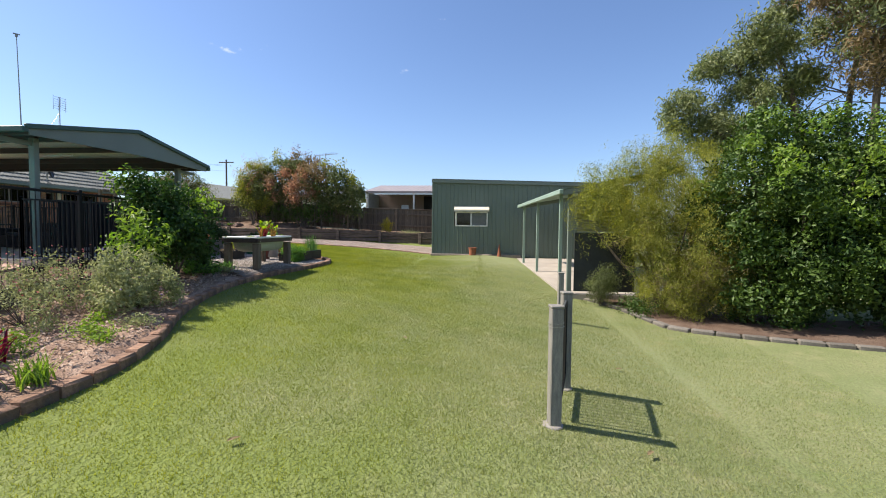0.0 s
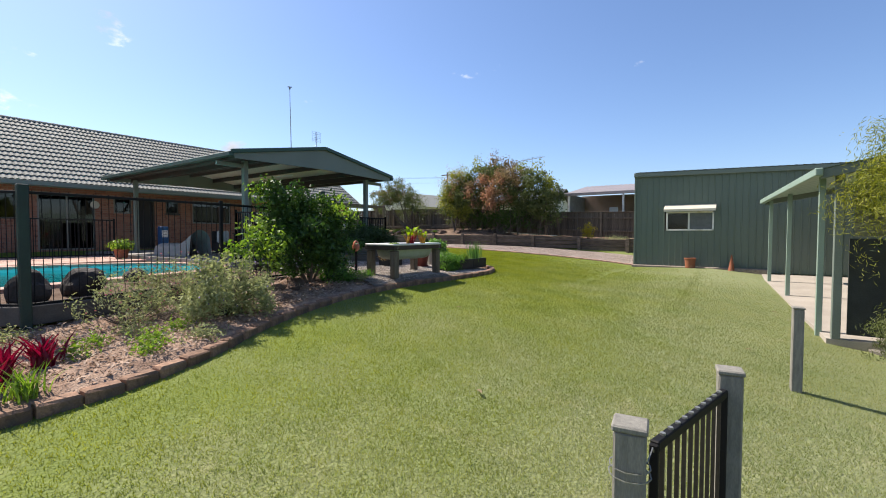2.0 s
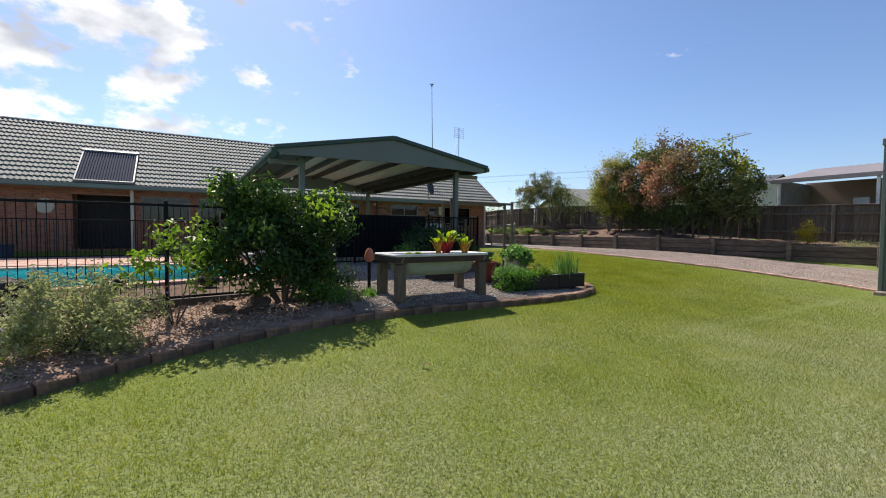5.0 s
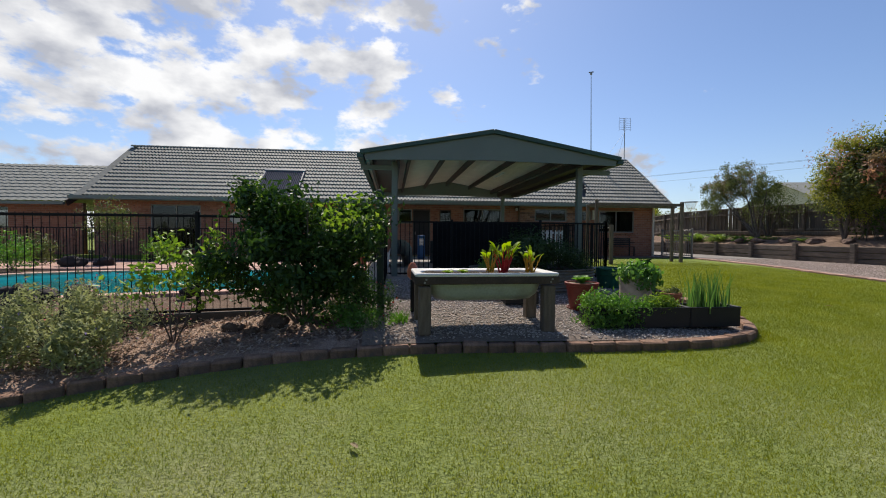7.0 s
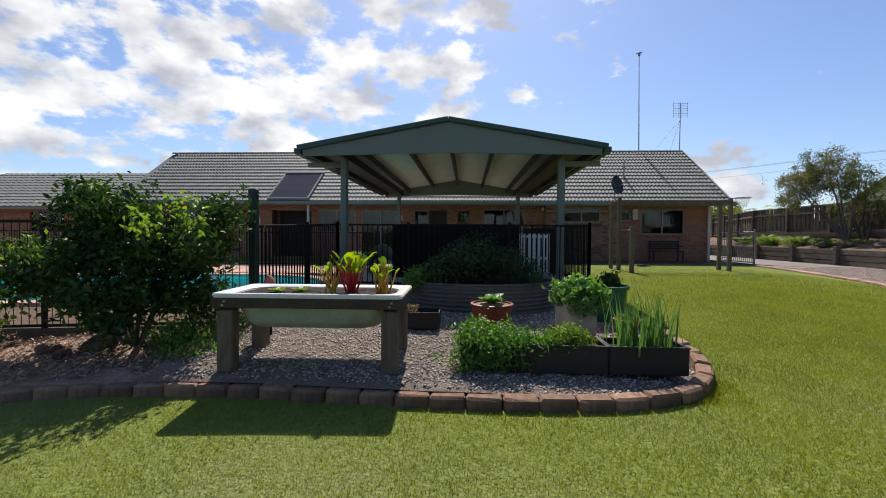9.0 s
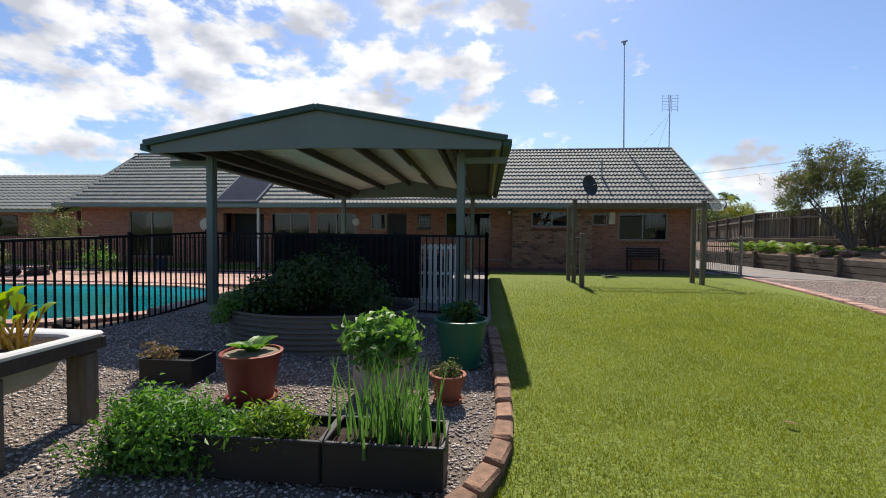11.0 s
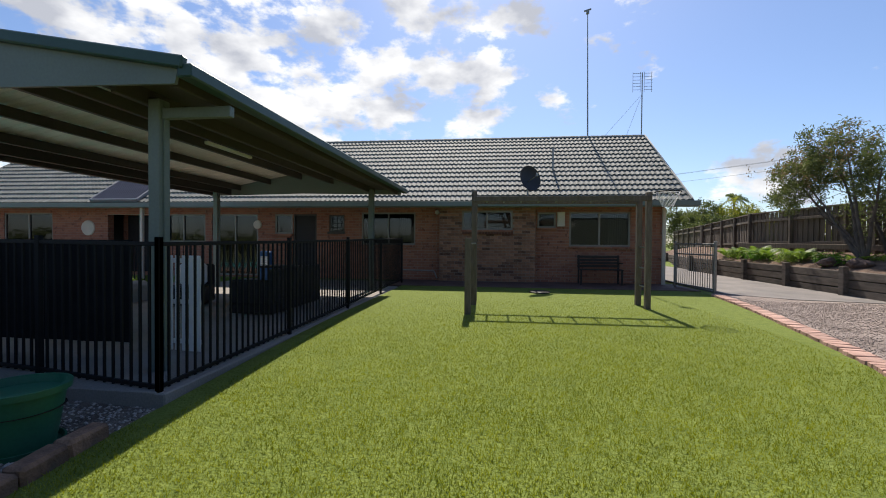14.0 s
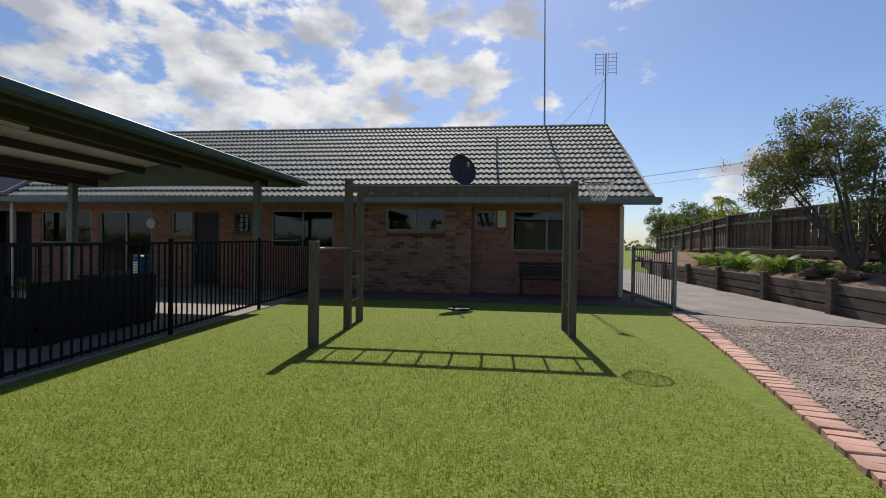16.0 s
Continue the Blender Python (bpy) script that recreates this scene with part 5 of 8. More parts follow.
HOLE = (1.07, 2.47, 1.36, 2.02)
part("front_wall", clad(SHW, SHH, SHH - 0.18, HOLE), SHEDWALL, shed, "ribbed green cladding", False, False)
side = clad(SHD, SHH, SHH)
part("side_wall", side, SHEDWALL, shed, "", False, False, loc=pose(0, SHD, 0, 0, 0, -90))
part("side_wall", clad(SHD, SHH - 0.18, SHH - 0.18), SHEDWALL, shed, "", False, False, loc=pose(SHW, 0, 0, 0, 0, 90))
part("back_wall", MB().box((SHW / 2, SHD, SHH / 2 - 0.1), (SHW, 0.05, SHH - 0.2)), SHEDWALL, shed)
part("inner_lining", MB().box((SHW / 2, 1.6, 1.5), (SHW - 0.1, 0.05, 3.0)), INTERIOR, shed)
rm = MB()
rows = [[], []]
for i in range(int(SHW / 0.05) + 1):
    x = i * 0.05
    h = 0.012 if i % 4 == 0 else 0.0
    for k, y in enumerate((-0.12, SHD + 0.1)):
        rows[k].append((x, y, SHH + 0.06 - 0.18 * x / SHW + h))
rm.sheet(rows)
part("roof", rm, mat("pale_zinc_roof", (0.68, 0.70, 0.68), 0.4, 0.1, 2.0, metal=0.3), shed, "pale zinc roof sheet", False, False)
part("roof_fascia", MB().beam((-0.03, -0.07, SHH - 0.03), (SHW, -0.07, SHH - 0.21), 0.06, 0.15, 0.01), GREEN, shed)
part("corner_trim", MB().box((0.02, -0.02, SHH / 2), (0.07, 0.05, SHH - 0.1), 0.006), SHEDWALL, shed)
part("awning", MB().add([(1.0, -0.02, 2.26), (2.55, -0.02, 2.26), (2.55, -0.32, 2.10), (1.0, -0.32, 2.10), (1.0, -0.02, 2.24), (2.55, -0.02, 2.24), (2.55, -0.32, 2.02), (1.0, -0.32, 2.02)],
                        [(0, 1, 2, 3), (4, 7, 6, 5), (3, 2, 6, 7), (0, 3, 7, 4), (1, 5, 6, 2), (0, 4, 5, 1)]), CREAM, shed, "cream metal window awning")
sw = part("window", MB().box((1.77, -0.02, 1.385), (1.44, 0.06, 0.05), 0.004).box((1.77, -0.02, 1.995), (1.44, 0.06, 0.05), 0.004).box((1.075, -0.02, 1.69), (0.05, 0.06, 0.66), 0.004).box((2.465, -0.02, 1.69), (0.05, 0.06, 0.66), 0.004).box((1.75, -0.02, 1.69), (0.05, 0.05, 0.66), 0.004), WHITE, shed, "white framed sliding window")
g1 = part("pane", MB().box((1.42, 0.0, 1.69), (0.64, 0.006, 0.6)), GLASS, sw)
part("dark_blind", MB().box((1.42, 0.05, 1.69), (0.68, 0.01, 0.64)), BLACKPLASTIC, sw, "dark blind behind glass")
part("pane", MB().box((2.1, 0.0, 1.69), (0.66, 0.01, 0.6)), mat("frosted_pane", (0.17, 0.18, 0.18), 0.35), sw, "frosted pane")
lm = MB()
for i in range(-6, 8):
    x = 1.1 + i * 0.1
    for s in (1, -1):
        a, b = (x, 1.39) if s > 0 else (x, 1.99), (x + 0.6, 1.99) if s > 0 else (x + 0.6, 1.39)
        x0, x1 = max(a[0], 1.1), min(b[0], 1.74)
        if x1 > x0:
            f0, f1 = (x0 - a[0]) / 0.6, (x1 - a[0]) / 0.6
            lm.cyl((x0, -0.035, a[1] + (b[1] - a[1]) * f0), (x1, -0.035, a[1] + (b[1] - a[1]) * f1), 0.006, 0.006, 4)
part("security_lattice", lm, DARKALU, sw)

lean = thing("lean_to", (0, 0, 0), "green steel lean-to roof on slender posts beside the shed", "lean-to")
LZ = 1.62
for x, y in ((3.08, 17.25), (3.33, 14.9), (3.5, 11.35)):
    zb = zg(x, y)
    part("post", MB().box((x, y, (LZ + zb) / 2), (0.085, 0.085, LZ - zb), 0.006), SHEDROOF, lean, "pale green post")
lr = MB()
rows = [[], []]
for i in range(45):
    f = i / 44
    y = 17.6 - 6.9 * f
    h = 0.025 if i % 4 == 0 else 0
    rows[0].append((2.92 + 0.5 * f, y, LZ + 0.03 + h))
    rows[1].append((6.3, y, LZ + 0.62 + h))
lr.sheet(rows)
part("roof", lr, SHEDROOF, lean, "pale green roof sheet", False, False)
part("gutter", MB().beam((2.88, 17.65, LZ), (3.38, 10.65, LZ), 0.1, 0.12, 0.012), SHEDROOF, lean, "pale green gutter")
part("end_beam", MB().beam((3.4, 10.75, LZ - 0.03), (6.3, 10.75, LZ + 0.55), 0.06, 0.15, 0.008), GREEN, lean)
part("end_beam", MB().beam((2.95, 17.5, LZ - 0.03), (6.3, 17.5, LZ + 0.55), 0.06, 0.15, 0.008), GREEN, lean)
part("corner_column", MB().box((3.66, 10.95, 0.35), (0.11, 0.11, 2.65), 0.008), GREEN, lean)
cw = MB()
rows = [[], []]
for i in range(60):
    z = 0.62 + i * 0.02
    rows[0].append((3.85, 11.0 + 0.014 * math.sin(i * 1.25), z))
    rows[1].append((5.2, 11.0 + 0.014 * math.sin(i * 1.25), z))
cw.sheet(rows)
part("upper_wall", cw, mat("faded_corrugated", (0.30, 0.30, 0.24), 0.6, 0.2, 2.0), lean, "faded corrugated sheet wall", True, False)
part("lower_wall", MB().box((4.55, 11.02, -0.15), (1.5, 0.04, 1.5)), mat("dark_panel", (0.055, 0.06, 0.058), 0.7), lean, "dark panel wall")
slab = MB()
for y in (18.9, 17.6, 14.5, 10.9):
    x0, z = {18.9: 2.95, 17.6: 2.98, 14.5: 3.25, 10.9: 3.55}[y], max(zg(3.3, y), zg(4.0, y)) + 0.05
    slab.v += [(x0, y, z), (6.6, y, z), (x0, y, z - 0.35), (6.6, y, z - 0.35)]
for a in range(0, 12, 4):
    slab.f += [(a, a + 1, a + 5, a + 4), (a + 2, a + 6, a + 7, a + 3), (a, a + 4, a + 6, a + 2), (a + 1, a + 3, a + 7, a + 5)]
slab.f += [(0, 2, 3, 1), (12, 13, 15, 14)]
single("lean_to_slab", slab, PALE_CONC, "pale concrete slab under the lean-to", "slab", kind="structure")

# ---------------------------------------------------------------- retaining wall, banks, drive
WALL_LINE = [(-35.3, 26.6), (-32.6, 25.95), (-29.9, 25.25), (-27.2, 24.7), (-24.5, 24.25), (-22.3, 24.2), (-20.1, 24.1), (-17.9, 24.05), (-15.7, 23.95), (-13.5, 23.85), (-11.4, 23.9), (-9.3, 24.1), (-7.1, 24.4), (-4.65, 24.75), (-2.3, 25.0), (0.2, 25.3)]
rw = thing("retaining_wall", (0, 0, 0), "weathered timber sleeper retaining wall", "retaining wall", kind="structure")
rnd = random.Random(5)
for i, (x, y) in enumerate(WALL_LINE):
    zb = zg(x, y)
    top = 0.66 if x < -9 else 0.58 - 0.03 * (x + 9)
    if i < len(WALL_LINE) - 1:
        x2, y2 = WALL_LINE[i + 1]
        for k in range(4):
            z = zb + 0.11 + k * 0.205
            if z > top + 0.05:
                break
            part("sleeper", MB().beam((x, y + 0.06, z), (x2, y2 + 0.06, z + rnd.uniform(-0.01, 0.01)), 0.09, 0.19, 0.012), SLEEPER, rw)
    part("wall_post", MB().box((x, y - 0.04, (top + 0.06 + zb) / 2), (0.16, 0.13, top + 0.06 - zb), 0.012), SLEEPER, rw)
bank = MB()
rows = []
for i in range(190):
    x = -35 + i * 0.2
    row = []
    for (xa, ya), (xb, yb) in zip(WALL_LINE, WALL_LINE[1:]):
        if xa <= x <= xb:
            y0 = ya + (yb - ya) * (x - xa) / (xb - xa)
            break
    else:
        y0 = WALL_LINE[-1][1] if x > 0 else WALL_LINE[0][1]
    for k in range(14):
        f = k / 13
        y = y0 + 0.1 + f * 2.6
        z = (0.60 if x < -9 else 0.50 - 0.03 * (x + 9)) + (0.45 if x < -10 else 0.15) * f ** 0.7 + 0.07 * noise.noise((x * 1.7, y * 2.2, 5))
        row.append((x, y, z))
    rows.append(row)
bank.sheet(rows)
single("garden_bank", bank, mat("dry_bank_earth", (0.27, 0.19, 0.14), 0.95, 0.45, 3.0, (0.16, 0.11, 0.08), 45.0, 0.9, spec=0.1, dist=0.03), "bare earth bank behind the sleeper wall", "garden bed", kind="structure", smooth=True, fix=False)
drv = MB()
rows = []
DEDGE = [(-16.4, 21.0), (-15.3, 20.95), (-13.65, 20.68), (-12.3, 20.4), (-11.1, 20.12), (-9.5, 19.76), (-8.5, 19.56), (-6.0, 19.6), (-4.0, 19.7), (-2.0, 19.7), (-0.6, 19.5)]


def dedge_y(x):
    for (xa, ya), (xb, yb) in zip(DEDGE, DEDGE[1:]):
        if xa <= x <= xb:
            return ya + (yb - ya) * (x - xa) / (xb - xa)
    return DEDGE[0][1] if x < 0 else DEDGE[-1][1]


def wall_y(x):
    for (xa, ya), (xb, yb) in zip(WALL_LINE, WALL_LINE[1:]):
        if xa <= x <= xb:
            return ya + (yb - ya) * (x - xa) / (xb - xa)
    return WALL_LINE[-1][1]


for x in np.arange(-15.6, -0.89, 0.2):
    y0, y1 = dedge_y(x), wall_y(x) + 0.05
    rows.append([(x, y0 + (y1 - y0) * k / 12, zg(x, y0 + (y1 - y0) * k / 12) + 0.035 + 0.01 * noise.noise((x * 3, k, 1))) for k in range(13)])
drv.sheet(rows)
single("gravel_drive", drv, DRIVE, "pinkish grey gravel drive beside the sleeper wall", "drive", kind="structure", smooth=True, fix=False)
single("drive_slab", MB().prism([(-48, 21.3), (-15.4, 21.2), (-14.6, 22.2), (-14.2, 23.9), (-24.5, 24.25), (-29.9, 25.25), (-35.3, 26.6), (-48, 29.5)], -0.2, 0.045), mat("worn_drive_concrete", (0.27, 0.245, 0.22), 0.9, 0.25, 1.5, (0.20, 0.18, 0.165), 60.0, 0.3, stain=0.3, stain_col=(0.14, 0.13, 0.12)), "grey concrete driveway slab beyond the gate", "drive", kind="structure")

# back paling fence
bf = thing("paling_fence", (0, 0, 0), "tall weathered timber paling fence on the bank", "fence")
FLINE = [(-45.0, 31.5, 0.6, 2.3), (-33.0, 28.55, 0.75, 2.35), (-23.8, 26.3, 0.95, 2.45), (-18.0, 26.45, 0.95, 2.45), (-12.0, 26.5, 0.95, 2.3), (-6.5, 26.8, 0.6, 1.95), (-1.5, 27.2, 0.45, 1.85), (4.0, 27.6, 0.4, 1.85)]
pal = {}
rnd = random.Random(8)
cnt = 0
restp = MB()
for (xa, ya, ba, ta), (xb, yb, bb_, tb) in zip(FLINE, FLINE[1:]):
    a, b = Vector((xa, ya, 0)), Vector((xb, yb, 0))
    L = (b - a).length
    n = int(L / 0.125)
    ang = math.degrees(math.atan2(b.y - a.y, b.x - a.x))
    for k in range(n):
        f = k / n
        p = a.lerp(b, f)
        zb, zt = ba + (bb_ - ba) * f, ta + (tb - ta) * f + rnd.uniform(-0.02, 0.02)
        m = MB().box((0, 0, (zb + zt) / 2), (0.131, 0.018, zt - zb))
        if -24 < p.x < 0 and cnt < 300:
            part("paling", m, PALING, bf, loc=pose(p.x, p.y + 0.02 * (k % 2), 0, 0, rnd.uniform(-0.5, 0.5), ang))
            cnt += 1
        else:
            M = pose(p.x, p.y + 0.02 * (k % 2), 0, 0, 0, ang)
            restp.add([M @ Vector(q) for q in m.v], m.f)
    for z0, z1 in ((ba + 0.35, bb_ + 0.35), (ta - 0.3, tb - 0.3)):
        part("rail", MB().beam((xa, ya - 0.05, z0), (xb, yb - 0.05, z1), 0.05, 0.09, 0.005), PALING, bf)
    part("cap_rail", MB().beam((xa, ya - 0.02, ta + 0.02), (xb, yb - 0.02, tb + 0.02), 0.09, 0.05, 0.006), PALING, bf)
    for f in np.arange(0, 1, 2.4 / L):
        p = a.lerp(b, f)
        zb, zt = ba + (bb_ - ba) * f, ta + (tb - ta) * f
        part("post", MB().box((p.x, p.y - 0.1, (zb + zt) / 2), (0.11, 0.1, zt - zb + 0.06), 0.008), PALING, bf)
ob = part("paling_rest", restp, PALING, bf)
ob["kind"] = "stuff"

# ---------------------------------------------------------------- edgings


def block_row(name, label, line, size, gap, material, zfun, seed, sink=0.05, piece="block", lean_deg=4.0):
    t = thing(name, (0, 0, 0), label, "edging", kind="structure")
    pts = resample(line, size[0] + gap)
    rng = random.Random(seed)
    meshes = []
    for k in range(6):
        mb = MB().box((0, 0, 0), (size[0] * rng.uniform(0.97, 1.0), size[1] * rng.uniform(0.95, 1.05), size[2]), 0.018 if size[2] > 0.1 else 0.006)
        mb.v = [(x + rng.uniform(-1, 1) * 0.006, y + rng.uniform(-1, 1) * 0.006, z + rng.uniform(-1, 1) * 0.006) for x, y, z in mb.v]
        me = mb.mesh(piece)
        me.materials.append(material)
        meshes.append(me)
    for a, b in zip(pts, pts[1:]):
        m = (a + b) / 2
        ang = math.degrees(math.atan2(b.y - a.y, b.x - a.x))
        z = zfun(m.x, m.y) + size[2] / 2 - sink
        part(piece, rng.choice(meshes), material, t, loc=pose(m.x, m.y, z + rng.uniform(-0.006, 0.006), rng.uniform(-lean_deg, lean_deg), rng.uniform(-1.5, 1.5), ang + rng.uniform(-1.5, 1.5)))
    return t


block_row("garden_edging", "row of weathered tan edging blocks round the garden bed", EDGE, (0.29, 0.14, 0.19), 0.004, EDGEBRICK, lambda x, y: zg(x, y), 3, 0.095)
block_row("drive_edging", "row of salmon brick pavers between lawn and gravel drive", DEDGE[1:], (0.105, 0.225, 0.08), 0.008, PAVER, lambda x, y: zg(x, y), 4, 0.035, "brick", 1.0)
STONE_EDGE = [(3.85, 11.3), (4.2, 10.8), (4.6, 10.1), (4.95, 9.0), (5.1, 8.35), (5.7, 8.0), (7.0, 7.55), (8.9, 7.1), (11.0, 6.8)]
block_row("shrub_bed_edging", "row of grey stone blocks along the shrub bed", STONE_EDGE, (0.38, 0.16, 0.2), 0.02, mat("grey_edging_stone", (0.20, 0.18, 0.15), 0.9, 0.3, 5.0, (0.11, 0.10, 0.085), 50.0, 0.5, rand=0.2), lambda x, y: zg(x, y), 6, 0.135)
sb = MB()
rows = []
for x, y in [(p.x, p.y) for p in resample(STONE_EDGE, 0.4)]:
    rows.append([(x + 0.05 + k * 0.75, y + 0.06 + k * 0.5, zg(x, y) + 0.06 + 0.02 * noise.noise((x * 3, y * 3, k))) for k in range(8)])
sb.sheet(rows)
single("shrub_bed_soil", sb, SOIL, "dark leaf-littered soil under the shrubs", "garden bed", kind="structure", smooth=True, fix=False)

# ---------------------------------------------------------------- bathtub planter
BX, BY, BZ = -3.76, 9.35, -0.385
bp = thing("bathtub_planter", (BX, BY, BZ), "old white bathtub planter in a dark timber stand", "planter", rz=1.0)
for sx in (-1, 1):
    for sy in (-1, 1):
        zoff = gravel_z(BX + sx * 0.33) - BZ
        part("leg", MB().box((sx * 0.325, sy * 0.745, 0.34 + zoff / 2), (0.135, 0.145, 0.70 - zoff), 0.012), TIMBER, bp, "weathered square timber leg", loc=None)
for sx in (-1, 1):
    part("apron", MB().box((sx * 0.385, 0, 0.757), (0.045, 1.72, 0.09), 0.006), TABLETIMBER, bp, "dark stained apron board")
for sy in (-1, 1):
    part("apron", MB().box((0, sy * 0.84, 0.757), (0.725, 0.045, 0.09), 0.006), TABLETIMBER, bp, "dark stained apron board")


def rounded_rect(hx, hy, r, n=7):
    out = []
    for cx, cy, a0 in ((hx - r, hy - r, 0), (-hx + r, hy - r, 90), (-hx + r, -hy + r, 180), (hx - r, -hy + r, 270)):
        for k in range(n):
            a = radians(a0 + 90 * k / (n - 1))
            out.append((cx + r * math.cos(a), cy + r * math.sin(a)))
    return out


def loft(mb, loops):
    """Joins loops of (outline, z)."""
    n = len(loops[0][0])
    vs = [(x, y, z) for o, z in loops for x, y in o]
    fs = [(k * n + i, k * n + (i + 1) % n, (k + 1) * n + (i + 1) % n, (k + 1) * n + i) for k in range(len(loops) - 1) for i in range(n)]
    return mb.add(vs, fs)


tub = MB()
loft(tub, [(rounded_rect(0.40, 0.855, 0.05), 0.80), (rounded_rect(0.41, 0.865, 0.055), 0.825), (rounded_rect(0.40, 0.855, 0.05), 0.84), (rounded_rect(0.34, 0.79, 0.16), 0.838),
           (rounded_rect(0.315, 0.76, 0.18), 0.82), (rounded_rect(0.30, 0.73, 0.2), 0.72)])
part("rim", tub, WHITE, bp, "white enamel rim", True)
tub = MB()
o = [(rounded_rect(0.335, 0.72, 0.2), 0.80), (rounded_rect(0.33, 0.70, 0.2), 0.70), (rounded_rect(0.31, 0.665, 0.2), 0.58), (rounded_rect(0.26, 0.60, 0.2), 0.515), (rounded_rect(0.18, 0.50, 0.15), 0.495)]
loft(tub, o)
tub.f.append(tuple(range(len(tub.v) - 28, len(tub.v))))
part("tub", tub, BATHSIDE, bp, "pale green-white tub underside", True)
sm = MB()
rr = [[(x * f, y * f, 0.805 + 0.012 * noise.noise((x * f * 9, y * f * 9, 1)) * 2) for x, y in rounded_rect(0.312, 0.755, 0.18) + [rounded_rect(0.312, 0.755, 0.18)[0]]] for f in (1.0, 0.75, 0.5, 0.25, 0.02)]
sm.sheet(rr)
part("soil", sm, POTSOIL, bp, "dark crumbly potting soil", True, False)
bolts = MB()
for sy in (-1, 1):
    for dz in (0, 0.035):
        bolts.cyl((0.405, sy * 0.75 + dz * 0.5, 0.735 + dz), (0.413, sy * 0.75 + dz * 0.5, 0.735 + dz), 0.012, 0.012, 8)
part("bolt", bolts, GALV, bp)


def big_leaf(mb, base, d, L, W, curl=0.35, seed=0, n=6):
    """One broad crinkled leaf that arches over."""
    rng = random.Random(seed)
    base, d = Vector(base), Vector(d).normalized()
    side = d.cross(Vector((0, 0, 1)))
    if side.length < 0.05:
        side = Vector((rng.uniform(-1, 1), rng.uniform(-1, 1), 0))
    side.normalize()
    rows = []
    for i in range(n + 1):
        s = i / n
        c = base + d * L * s + Vector((d.x, d.y, 0)) * L * curl * s * s - Vector((0, 0, 1)) * L * curl * s * s
        w = W * (math.sin(math.pi * min(s * 0.92 + 0.06, 1)) ** 0.7) * 0.5
        j = rng.uniform(-0.15, 0.15)
        rows.append([c - side * w + Vector((0, 0, w * 0.35 + j * w)), c - side * w * 0.5 + Vector((0, 0, -j * w)), c, c + side * w * 0.5 + Vector((0, 0, j * w)), c + side * w + Vector((0, 0, w * 0.35 - j * w))])
    mb.sheet(rows)


def chard(name, loc, stem_mat, label, n, h, seed):
    t = thing(name, loc, label, "vegetable", "chard plants")
    rng = random.Random(seed)
    for i in range(n):
        a = rng.uniform(0, 2 * math.pi)
        tilt = rng.uniform(0.12, 0.6)
        d = Vector((math.cos(a) * tilt, math.sin(a) * tilt, 1)).normalized()
        hh = h * rng.uniform(0.6, 1.05)
        off = Vector((rng.uniform(-0.04, 0.04), rng.uniform(-0.05, 0.05), 0))
        part("stem", MB().cyl(off - Vector((0, 0, 0.02)), off + d * hh * 0.72, 0.011, 0.006, 6), stem_mat, t)
        lm_ = MB()
        big_leaf(lm_, off + d * hh * 0.58, d, hh * rng.uniform(0.3, 0.46), hh * rng.uniform(0.12, 0.19), rng.uniform(0.15, 0.5), seed * 50 + i)
        part("leaf", lm_, L_CHARDSTEM, t, "", True, False)


ROS = []
chard("chard_plant", (BX - 0.05, BY + 0.30, BZ + 0.805), STEM_RED, "rainbow chard with red stems and yellow-green leaves", 22, 0.50, 1)
chard("chard_plant", (BX + 0.02, BY + 0.62, BZ + 0.805), STEM_YEL, "rainbow chard with yellow stems", 15, 0.44, 2)
chard("chard_plant", (BX - 0.02, BY + 0.10, BZ + 0.805), STEM_YEL, "rainbow chard with yellow stems and lime leaves", 10, 0.40, 3)
for k, (dx, dy) in enumerate(((0.0, -0.42), (-0.08, -0.22))):
    ROS.append(("lettuce_seedling", (BX + dx, BY + dy, BZ + 0.80), 8, 0.9, 0.12, 0.065, 0.3, L_YOUNG, "small lime-green seedling in the tub's soil", "vegetable", "seedlings"))

# ---------------------------------------------------------------- pots


def pot(name, loc, r, h, material, label, rim=0.02, taper=0.78, soil=POTSOIL, saucer=False, soil_drop=0.05):
    t = thing(name, loc, label, "pot")
    rb = r * taper
    part("body", MB().lathe([(rb * 0.9, 0.0), (rb, 0.012), (r * 0.97, h - 0.05), (r + rim, h - 0.045), (r + rim + 0.004, h - 0.004), (r + rim - 0.01, h), (r - 0.012, h), (r - 0.02, h - 0.06)], 36), material, t, "", True)
    part("soil", MB().lathe([(r - 0.01, h - soil_drop), (r * 0.5, h - soil_drop + 0.012), (0.01, h - soil_drop + 0.015)], 24), soil, t, "", True)
    if saucer:
        part("saucer", MB().lathe([(rb * 1.05, -0.005), (rb * 1.22, 0.0), (rb * 1.28, 0.035), (rb * 1.22, 0.035), (rb * 1.15, 0.01)], 30), material, t)
    return t


